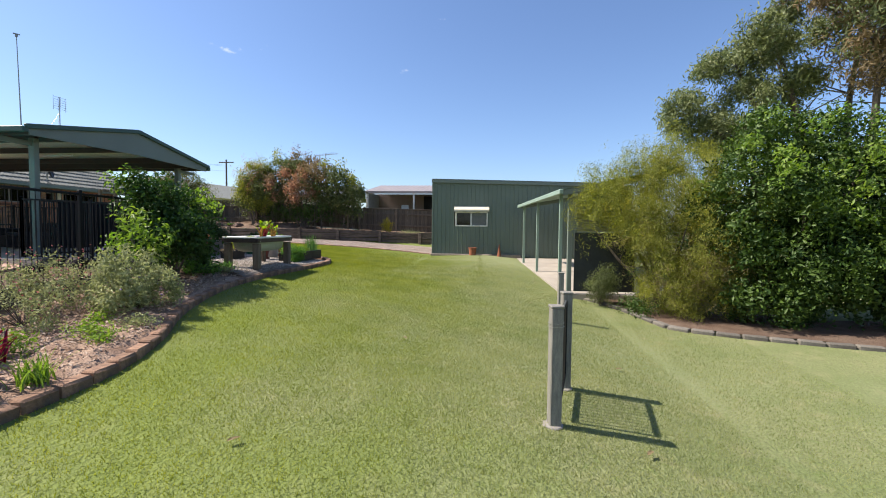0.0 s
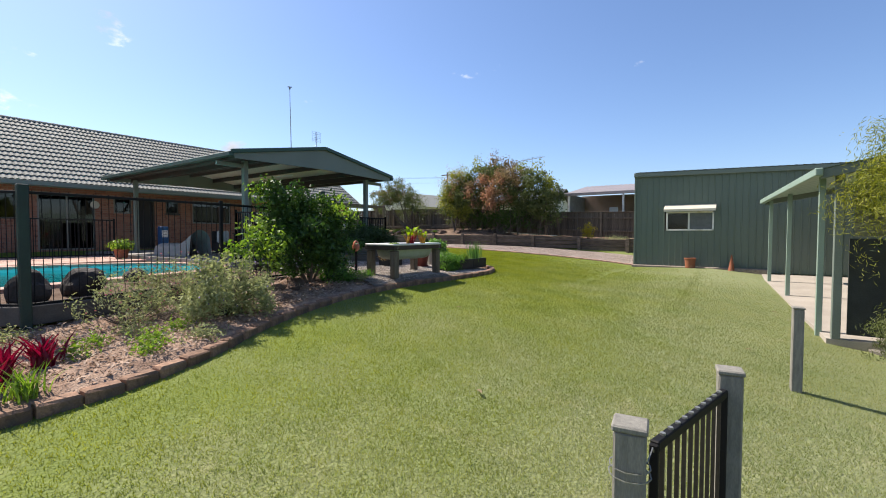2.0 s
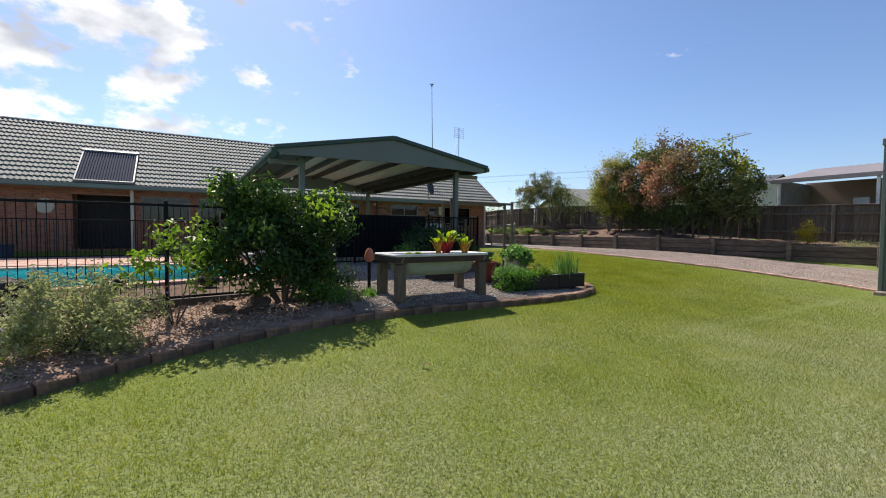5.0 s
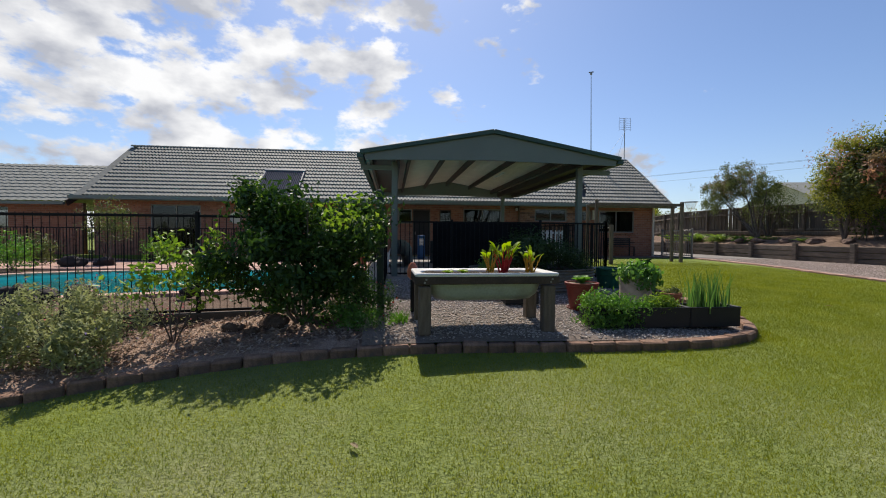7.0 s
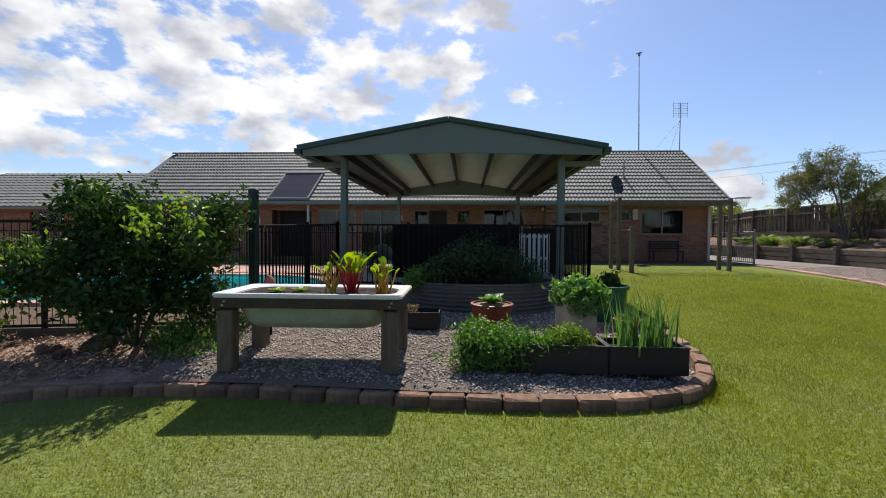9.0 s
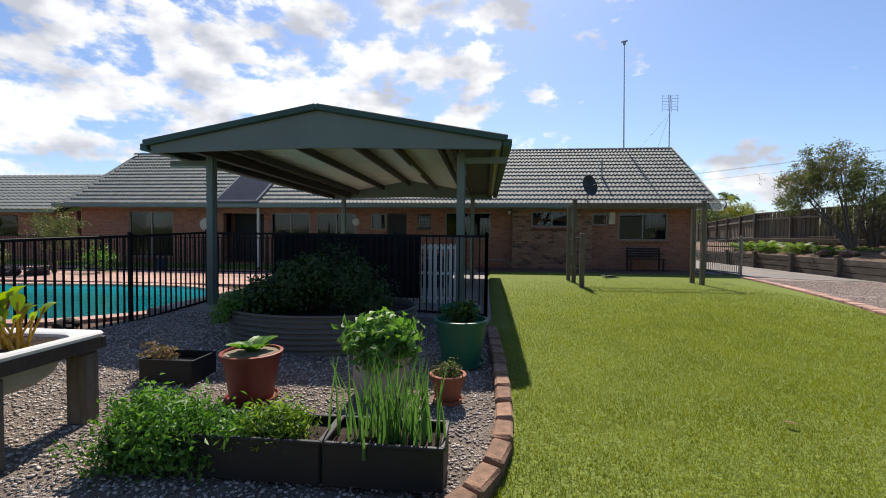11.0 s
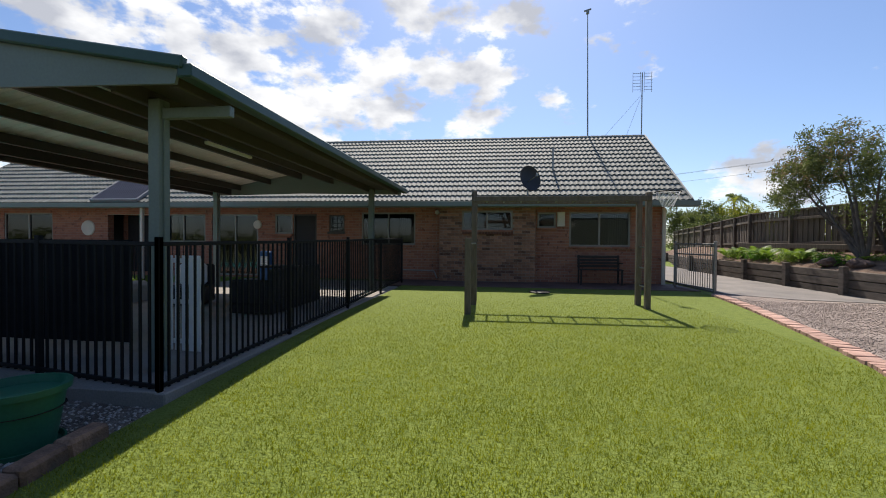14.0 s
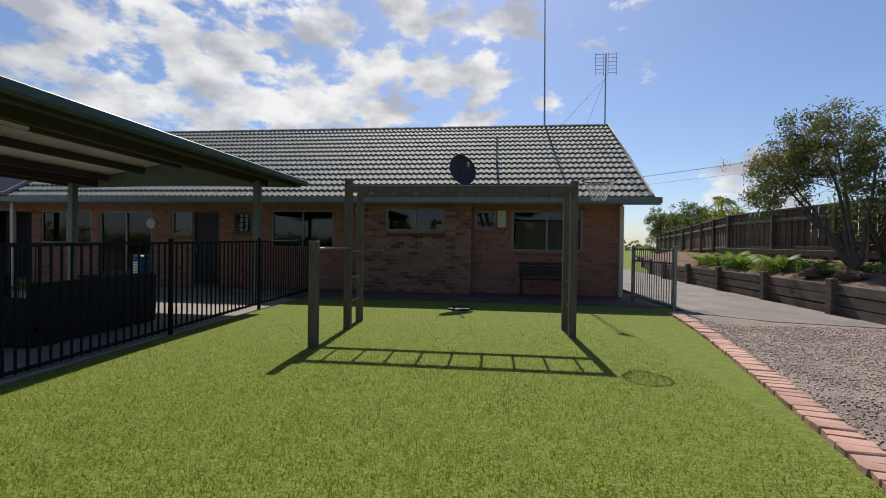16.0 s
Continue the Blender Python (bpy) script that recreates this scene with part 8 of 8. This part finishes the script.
tree("olive_tree", (-16.4, 24.9, bank_z(-16.4)), [(-0.9, 0, 1.0), (-2.2, 0, 2.2), (-2.9, 0.1, 2.5), (-1.4, 0.2, 2.9), (-0.5, -0.1, 2.7), (0.4, 0, 2.2), (-1.9, 0, 1.5)], 0.055,
     tufts([(-1.9, 0, 2.5, 1.0, 0.9, 0.7), (-2.8, 0, 2.2, 0.8, 0.8, 0.6), (-0.7, 0, 2.7, 1.0, 0.9, 0.7), (0.2, 0, 2.1, 0.8, 0.7, 0.6), (-1.4, 0, 3.2, 0.7, 0.7, 0.45), (-2.2, -0.2, 1.7, 0.9, 0.7, 0.4)], 115, 0.2, 541, 0.8, 0.25),
     1600, 8, 0.075, 0.1, 0.034, L_OLIVE, "leaning small-leaved tree with open crown on the bank", "tree", 112, shell=0.15, rough=0.3, extra=[(L_BROWN, [(-2.0, 0, 2.6, 1.4, 1.0, 0.7), (-0.8, 0, 2.8, 1.0, 0.8, 0.6)], 300)])
tree("bank_tree", (-12.6, 24.9, bank_z(-12.6)), [(-0.5, 0, 2.4), (0.5, 0, 3.0), (0.2, 0.2, 3.6), (-0.7, 0, 2.6)], 0.05,
     tufts([(0, 0, 2.8, 0.9, 0.8, 0.9), (-0.4, 0, 2.0, 0.9, 0.7, 0.8), (0.3, 0, 3.5, 0.6, 0.6, 0.5), (0.4, 0, 1.4, 0.8, 0.7, 0.7)], 70, 0.2, 561, 1.0, 0.6), 1300, 6, 0.1, 0.11, 0.04, L_FEATHER, "yellow-green shrub tree on the bank", "tree", 113, shell=0.3, rough=0.3, extra=[(L_BOUG, [(0, 0, 2.8, 1.0, 0.8, 1.2)], 160)])
tree("dark_bank_shrub", (-16.9, 25.9, bank_z(-16.9)), [(-0.8, 0, 1.6), (0.7, 0, 1.8), (0, 0, 2.4)], 0.07, [(0, 0, 2.0, 1.3, 0.7, 0.9), (-0.9, 0, 1.3, 0.8, 0.6, 0.8), (0.9, 0, 1.4, 0.8, 0.6, 0.8)], 420, 6, 0.09, 0.09, 0.035, L_OLIVE, "dark small shrub tree by the fence", "tree", 114, shell=0.3)
clump("yellow_shrub", (-4.45, 25.6, 0.35), [(0, 0, 0.5, 0.35, 0.35, 0.45)], 200, 5, 0.04, 0.08, 0.035, L_YELLOW, "bright yellow-leaved shrub on the bank", "shrub", 115, stems=8, shell=0.3)
clump("grey_groundcover", (-3.0, 25.4, 0.3), [(0, 0, 0.12, 0.9, 0.35, 0.16)], 300, 4, 0.04, 0.06, 0.02, L_SAGE, "silvery ground cover on the bank", "shrub", 116, stems=0, shell=0.2)


def fern(x, y, z, L, n, seed, label="arching light-green fern on the bank"):
    t_ = thing("fern", (x, y, z), label, "fern", "ferns")
    rng = random.Random(seed)
    for i in range(n):
        mb = MB()
        a = i * 2.4 + rng.uniform(-0.3, 0.3)
        d = Vector((math.cos(a), math.sin(a), rng.uniform(0.6, 1.4))).normalized()
        ll = L * rng.uniform(0.7, 1.1)
        side = Vector((-d.y, d.x, 0)).normalized()
        prev = Vector((0, 0, 0))
        for k in range(1, 13):
            s = k / 12
            c = d * ll * s - Vector((0, 0, 1)) * ll * 0.45 * s * s
            w = ll * 0.16 * math.sin(math.pi * min(s + 0.08, 1)) + 0.004
            for sg_ in (-1, 1):
                t = c + side * w * sg_ + (c - prev) * 0.5 - Vector((0, 0, w * 0.2))
                mb.add([prev, c, t], [(0, 1, 2)])
            prev = c
        part("frond", mb, L_FERN, t_, "", False, False)


for k, (x, y, L) in enumerate(((-21.6, 24.7, 0.7), (-20.6, 24.8, 0.8), (-19.8, 24.6, 0.65), (-18.9, 24.9, 0.75), (-18.2, 24.6, 0.6), (-17.3, 24.7, 0.6), (-22.6, 24.7, 0.7), (-16.4, 24.7, 0.5), (-19.3, 25.3, 0.8), (-13.9, 24.5, 0.4))):
    fern(x, y, bank_z(x) - 0.1, L * 1.35, 20, k + 1)
for k, (x, y) in enumerate(((-20.2, 24.5), (-18.5, 24.4), (-17.0, 24.5), (-21.5, 24.5), (-22.8, 25.2), (-16.2, 25.2))):
    clump("bank_groundcover", (x, y, bank_z(x) - 0.12), [(0, 0, 0.1, 0.6, 0.3, 0.14)], 200, 4, 0.04, 0.06, 0.03, L_FERN if k % 2 else L_HERB, "low green ground cover on the bank", "shrub", 120 + k, "bank ground cover", stems=0, shell=0.2)
for k, (x, y, s) in enumerate(((-15.9, 24.4, 0.22), (-14.6, 24.5, 0.2), (-13.3, 24.5, 0.24), (-16.8, 24.35, 0.18), (-12.2, 24.6, 0.2))):
    rock("bank_rock", (x, y, bank_z(x) - 0.1), (s * 1.3, s, s * 0.7), k + 40, mat("brown_rock", (0.20, 0.13, 0.10), 0.9, 0.4, 5.0) if "brown_rock" not in MATS else MATS["brown_rock"], "reddish brown rock on the bank")
single("bank_sleeper", MB().beam((-24.0, 25.9, 1.2), (-13.0, 26.2, 1.12), 0.08, 0.16, 0.01), PALING, "long timber rail at the foot of the paling fence", "rail")

# ---------------------------------------------------------------- beyond the fences
ns = thing("neighbour_carport", (-6.35, 28.0, 0.5), "neighbour's open carport with pinkish grey metal roof", "carport")
PINKROOF = mat("pinkish_metal_roof", (0.40, 0.35, 0.34), 0.5, 0.15, 1.0, metal=0.2)
rows = [[], []]
for i in range(61):
    x = i * 0.15
    h = 0.03 if i % 2 == 0 else 0
    rows[0].append((x - 0.1, -0.3, 2.62 + h))
    rows[1].append((x + 0.2, 3.2, 3.35 + h))
rf = MB()
rf.sheet(rows)
part("roof", rf, PINKROOF, ns, "pinkish grey ribbed roof", False, False)
part("fascia", MB().box((4.4, -0.33, 2.56), (9.1, 0.05, 0.18), 0.01), PINKROOF, ns)
part("back_wall", MB().box((4.4, 3.0, 1.3), (9.0, 0.1, 2.8)), mat("pale_pink_board", (0.50, 0.37, 0.31), 0.8, 0.15, 2.0), ns, "pale pinkish board wall")
part("side_wall", MB().box((0.05, 1.4, 1.3), (0.1, 3.2, 2.6)), mat("grey_board", (0.42, 0.40, 0.38), 0.8) if "grey_board" not in MATS else MATS["grey_board"], ns)
for x in (0.1, 3.2, 6.3):
    part("post", MB().box((x, -0.2, 1.25), (0.1, 0.1, 2.6), 0.008), WHITE, ns)
part("dark_shelf", MB().box((5.0, 2.6, 1.9), (3.0, 0.5, 1.2), 0.02), SOFA, ns, "dark stored goods")
wc = thing("white_chair", (-4.0, 29.0, 1.35), "white plastic chair in the neighbour's carport", "chair")
part("seat", MB().box((0, 0, 0.45), (0.5, 0.5, 0.05), 0.01), WHITE, wc)
part("backrest", MB().box((0, 0.22, 0.72), (0.5, 0.05, 0.5), 0.02), WHITE, wc)
for sx in (-0.2, 0.2):
    for sy in (-0.2, 0.2):
        part("leg", MB().box((sx, sy, 0.1), (0.05, 0.05, 0.75)), WHITE, wc)


def far_house(name, loc, w, d, h, rh, wall_m, roof_m, label, rz):
    t = thing(name, loc, label, "house", "neighbouring houses", rz=rz)
    part("wall", MB().box((0, 0, h / 2), (w, d, h)), wall_m, t)
    r = MB()
    o = 0.5
    r.add([(-w / 2 - o, -d / 2 - o, h - 0.1), (w / 2 + o, -d / 2 - o, h - 0.1), (w / 2 + o, 0, h + rh), (-w / 2 - o, 0, h + rh), (w / 2 + o, d / 2 + o, h - 0.1), (-w / 2 - o, d / 2 + o, h - 0.1)],
          [(0, 1, 2, 3), (3, 2, 4, 5)])
    part("roof", r, roof_m, t, "", False, False)
    g = MB()
    g.add([(-w / 2, -d / 2, h), (-w / 2, d / 2, h), (-w / 2, 0, h + rh - 0.2)], [(0, 1, 2)])
    part("gable", g, wall_m, t, "", False, False)
    g = MB()
    g.add([(w / 2, -d / 2, h), (w / 2, d / 2, h), (w / 2, 0, h + rh - 0.2)], [(0, 2, 1)])
    part("gable", g, wall_m, t, "", False, False)
    for sx in (-w * 0.25, w * 0.25):
        wd = part("window", MB().box((sx, -d / 2 - 0.02, h * 0.55), (1.6, 0.06, 1.1), 0.01), ALU, t)
        part("pane", MB().box((sx, -d / 2 - 0.055, h * 0.55), (1.45, 0.01, 0.95)), BLUEPANEL, wd)


DARKROOF = mat("dark_metal_roof", (0.10, 0.10, 0.10), 0.5)
WHITEROOF = mat("white_metal_roof", (0.72, 0.72, 0.72), 0.45, 0.06, 1.0)
far_house("neighbour_house", (-12.5, 33.5, 0.5), 7.0, 7.0, 2.6, 1.0, CREAM, DARKROOF, "neighbour's low house with dark roof", 8)
far_house("neighbour_house", (-26.0, 41.0, 0.5), 9.0, 8.0, 2.9, 1.6, CREAM, TILE, "cream gabled house behind the hedge", 78)
far_house("neighbour_house", (-50.0, 43.6, -1.0), 10.0, 9.0, 2.4, 1.7, CREAM, WHITEROOF, "distant house with white metal roof", 20)
na = thing("tv_antenna", (-12.4, 36.5, 3.6), "neighbour's thin television antenna", "antenna")
part("pole", MB().cyl((0, 0, 0), (0, 0, 3.6), 0.03, 0.025, 6), GALV, na)
am = MB().cyl((-1.0, 0, 3.4), (1.0, 0.3, 3.6), 0.02, 0.02, 5)
for k in range(9):
    x = -0.9 + k * 0.22
    am.cyl((x, -0.45, 3.4 + 0.1 * (x + 1)), (x, 0.55, 3.45 + 0.1 * (x + 1)), 0.012, 0.012, 4)
part("element_array", am, GALV, na)
pp = thing("power_pole", (-26.9, 45.0, 0.5), "timber power pole with cross-arm", "pole")
part("pole", MB().cyl((0, 0, 0), (0, 0, 7.6), 0.11, 0.08, 8), BARK, pp)
part("crossarm", MB().box((0, 0, 7.3), (1.7, 0.10, 0.11), 0.01), BARK, pp)
for k, (z, dy) in enumerate(((7.5, 0), (6.9, 0.4), (7.35, -0.5))):
    a, b = Vector((-26.9, 45.0 + dy, z)), Vector((-85, -10 + dy * 4, z + 1.6))
    pts = [a.lerp(b, i / 16) - Vector((0, 0, 1.3 * math.sin(math.pi * i / 16))) for i in range(17)]
    single("power_line", MB().tube(pts, 0.009, 4), GALV, "thin dark overhead power line", "cable", group="power lines", fix=False)


def palm(x, y, z, h, seed):
    t = thing("palm_tree", (x, y, z), "distant palm with drooping fronds", "palm", "distant palms")
    part("trunk", MB().cyl((0, 0, 0), (0, 0, h), 0.16, 0.12, 8), BARK, t)
    rng = random.Random(seed)
    for i in range(22):
        mb = MB()
        a = i * 2.4
        el = rng.uniform(-0.1, 1.3)
        d = Vector((math.cos(a) * math.cos(el), math.sin(a) * math.cos(el), math.sin(el)))
        side = Vector((-math.sin(a), math.cos(a), 0))
        prev = Vector((0, 0, h))
        for k in range(1, 10):
            s = k / 9
            c = Vector((0, 0, h)) + d * 1.7 * s - Vector((0, 0, 0.9 * s * s))
            for sg_ in (-1, 1):
                mb.add([prev, c, c + side * 0.3 * math.sin(math.pi * min(s + 0.1, 1)) * sg_ - Vector((0, 0, 0.35))], [(0, 1, 2)])
            prev = c
        part("frond", mb, L_GUM, t, "", False, False)


palm(-65.0, 46.4, 0.5, 6.7, 1)
for k, (x, y, h) in enumerate(((-47.5, 33.0, 4.6), (-43.2, 33.2, 4.4), (-42.0, 35.2, 4.6), (-39.6, 32.3, 3.0))):
    tree("neighbour_tree", (x, y, 0.4), [(-0.6, 0, h * 0.8), (0.7, 0.3, h * 0.85), (0, -0.5, h * 0.9)], 0.1,
         tufts([(0, 0, h * 0.72, 1.4, 1.4, h * 0.28), (0.5, -0.9, h * 0.5, 1.2, 1.1, h * 0.3), (-0.4, 0.9, h * 0.5, 1.2, 1.1, h * 0.3), (0, 0, h * 0.3, 1.4, 1.5, h * 0.3)], 80, 0.32, 581 + k, 0.9, 0.6),
         1300, 6, 0.12, 0.2, 0.09, L_FEATHER if k % 3 == 2 else L_OLIVE, "bushy yellow-green tree beyond the end of the fence", "tree", 170 + k, group="neighbour trees", shell=0.3)
for k, (x, y, s) in enumerate(((-35, 33, 1.6), (-30, 31, 1.3), (-33, 31.5, 1.4), (-40, 39, 2.0), (-27.5, 29.5, 1.0), (-58, 43, 2.4), (-63, 46.5, 2.8), (-52, 40, 2.0), (-46, 34, 1.8), (-70, 46, 3.0))):
    tree("distant_shrub", (x, y, 0.5), [(0, 0, s), (0.5, 0.3, s * 0.8)], 0.08, [(0, 0, s, s * 0.9, s * 0.9, s * 0.6), (s * 0.6, 0.2, s * 0.7, s * 0.6, s * 0.6, s * 0.5)], 300, 5, 0.15, 0.25, 0.1, L_FEATHER if k % 2 else L_OLIVE, "rounded yellow-green bush behind the fence", "shrub", 140 + k, group="distant shrubs")
# distant belt of trees all round
q, d = [], []
rng = np.random.default_rng(5)
blobs = []
for i in range(150):
    a = i / 150 * 2 * math.pi
    r = 85 + 25 * rng.uniform()
    s = rng.uniform(2.0, 4.2)
    blobs.append((math.cos(a) * r, math.sin(a) * r + 10, s * 0.45 - 1, s * 1.6, s * 1.6, s * 0.8))
q, d = sprigs(blobs, 9000, 5, 0.5, 7, 0.5)
ob = new("distant_trees", leaf_mesh("distant_trees", q, d, 1.0, 0.6, L_GUM, 0.2, seed=3))
tagged(ob, "far belt of green trees", "trees", kind="stuff")

# ---------------------------------------------------------------- shed front, fallen leaves, grass
pot("terracotta_pot", (0.98, 18.75, zg(1, 18.8)), 0.17, 0.34, TERRA, "orange terracotta pot against the shed wall", 0.01, 0.85)
cone = MB().lathe([(0.10, 0.0), (0.09, 0.02), (0.02, 0.5), (0.01, 0.52)], 14)
single("orange_marker", cone, TERRA, "narrow orange marker leaning on the shed wall", "marker", (2.15, 18.85, zg(2.1, 18.9)))
single("shed_footing", MB().box((1.1, 18.96, -0.60), (4.0, 0.26, 0.32), 0.02), mat("pebbly_footing", (0.35, 0.29, 0.24), 0.9, 0.4, 20.0, None, 80.0, 0.8), "pebbly strip along the foot of the shed", "footing", kind="structure")
rng = np.random.default_rng(11)
for k in range(14):
    x, y = rng.uniform(-6, 3.5), rng.uniform(2, 19)
    if x < edge_x(min(y, 13)) + 0.3 and y < 13.5:
        continue
    mb = MB()
    big_leaf(mb, (0, 0, 0.03), (1, 0, 0.1), 0.09, 0.04, 0.1, k)
    single("fallen_leaf", mb, L_BROWN, "dry brown fallen leaf on the lawn", "leaf", (x, y, zg(x, y) + 0.01), rng.uniform(0, 360), "fallen leaves", fix=False)


def grass_blades(n, seed):
    rng = np.random.default_rng(seed)
    s = rng.uniform(0, 1, n)
    # along the way that the yard is crossed, thinning out sideways
    cx = np.interp(s, [0, 0.2, 0.45, 0.7, 1.0], [0.5, 1.6, 0.0, -4.0, -9.5])
    cy = np.interp(s, [0, 0.2, 0.45, 0.7, 1.0], [2.0, 5.0, 11.0, 15.0, 17.6])
    x = cx + rng.normal(0, 2.7, n)
    y = cy + rng.normal(0, 2.5, n)
    ex = np.interp(y, [p[1] for p in EDGE[:14]], [p[0] for p in EDGE[:14]]) + 0.09
    tip = EDGE[13:][::-1]
    ey = np.interp(x, [p[0] for p in tip], [p[1] for p in tip]) + 0.09
    ok = np.where(y < 12.2, x > ex, ((x > -7.3) & ((x > -3.06) | (y > ey))) | ((y > 13.4) & (x > -16.2))) & (y < 19.6) & (x < 6)
    x, y = x[ok], y[ok]
    n = len(x)
    k = np.clip((x + 12) / 14, 0, 1.15)
    z = -0.95 * k ** 1.8 + 0.10 * np.maximum(k * (1 - k), 0) * np.clip(y - 9, -8, 0) + np.where(y < 9, 0.02, 0.012 + np.minimum(0.2 * np.maximum(k - 0.79, 0), 0.033)) * (y - 9) * k
    h = rng.uniform(0.010, 0.030, n)
    a = rng.uniform(0, 2 * np.pi, n)
    w = 0.0036
    ln_ = rng.normal(0, 0.6, (n, 2)) * h[:, None]
    v = np.empty((n, 3, 3))
    v[:, 0] = np.stack([x - np.cos(a) * w, y - np.sin(a) * w, z - 0.008], 1)
    v[:, 1] = np.stack([x + np.cos(a) * w, y + np.sin(a) * w, z - 0.008], 1)
    v[:, 2] = np.stack([x + ln_[:, 0], y + ln_[:, 1], z + h], 1)
    me = bpy.data.meshes.new("grass_blades")
    me.vertices.add(3 * n)
    me.vertices.foreach_set("co", v.ravel())
    me.loops.add(3 * n)
    me.loops.foreach_set("vertex_index", np.arange(3 * n))
    me.polygons.add(n)
    me.polygons.foreach_set("loop_start", np.arange(n) * 3)
    me.materials.append(L_GRASS)
    me.update(calc_edges=True)
    tagged(new("grass_blades", me), "short mown grass blades of the lawn", "grass", kind="stuff")


L_GRASS = leaf_mat("grass_blade", (0.185, 0.23, 0.09), (0.40, 0.41, 0.195), 0.45, 0.6, 0.2, 1.5, 1.2, 0.495, (0.203, 0.238, 0.036))
grass_blades(1050000, 9)


# ---------------------------------------------------------------- face bricks of the wall that stands forward
def face_bricks():
    rng = random.Random(21)
    tan = mat("tan_brick", (0.42, 0.225, 0.135), 0.88, 0.3, 9.0, (0.33, 0.165, 0.10), 80.0, 0.4, rand=0.3)
    burnt = mat("burnt_brick", (0.13, 0.07, 0.05), 0.85, 0.35, 9.0, (0.22, 0.115, 0.075), 80.0, 0.4, rand=0.3)
    x = WX + 0.28
    meshes = {}

    def brick_mesh(w, dark):
        key = (round(w, 3), dark)
        if key not in meshes:
            me = MB().box((0, 0, 0), (0.03, w, 0.076), 0.004).mesh("brick")
            me.materials.append(burnt if dark else tan)
            meshes[key] = me
        return meshes[key]

    y0, y1, z0 = 14.05, 16.97, -0.15
    for r in range(29):
        z = z0 + 0.045 + r * 0.0866
        y = y0 - (0.12 if r % 2 else 0.0)
        while y < y1 - 0.02:
            spans = [(max(y, y0) + 0.005, min(y + 0.24, y1) - 0.005)]
            if 1.53 < z < 2.21:
                spans = [(a, min(b, 14.745)) for a, b in spans if a < 14.70] + [(max(a, 16.285), b) for a, b in spans if b > 16.33]
            for a, b in spans:
                if b - a > 0.03:
                    dark = rng.random() < 0.16
                    o = new("brick", brick_mesh(b - a, dark))
                    o.parent = house
                    o.matrix_basis = Matrix.Translation((x - 0.006 + rng.uniform(-0.001, 0.001), (a + b) / 2, z))
            y += 0.24


face_bricks()
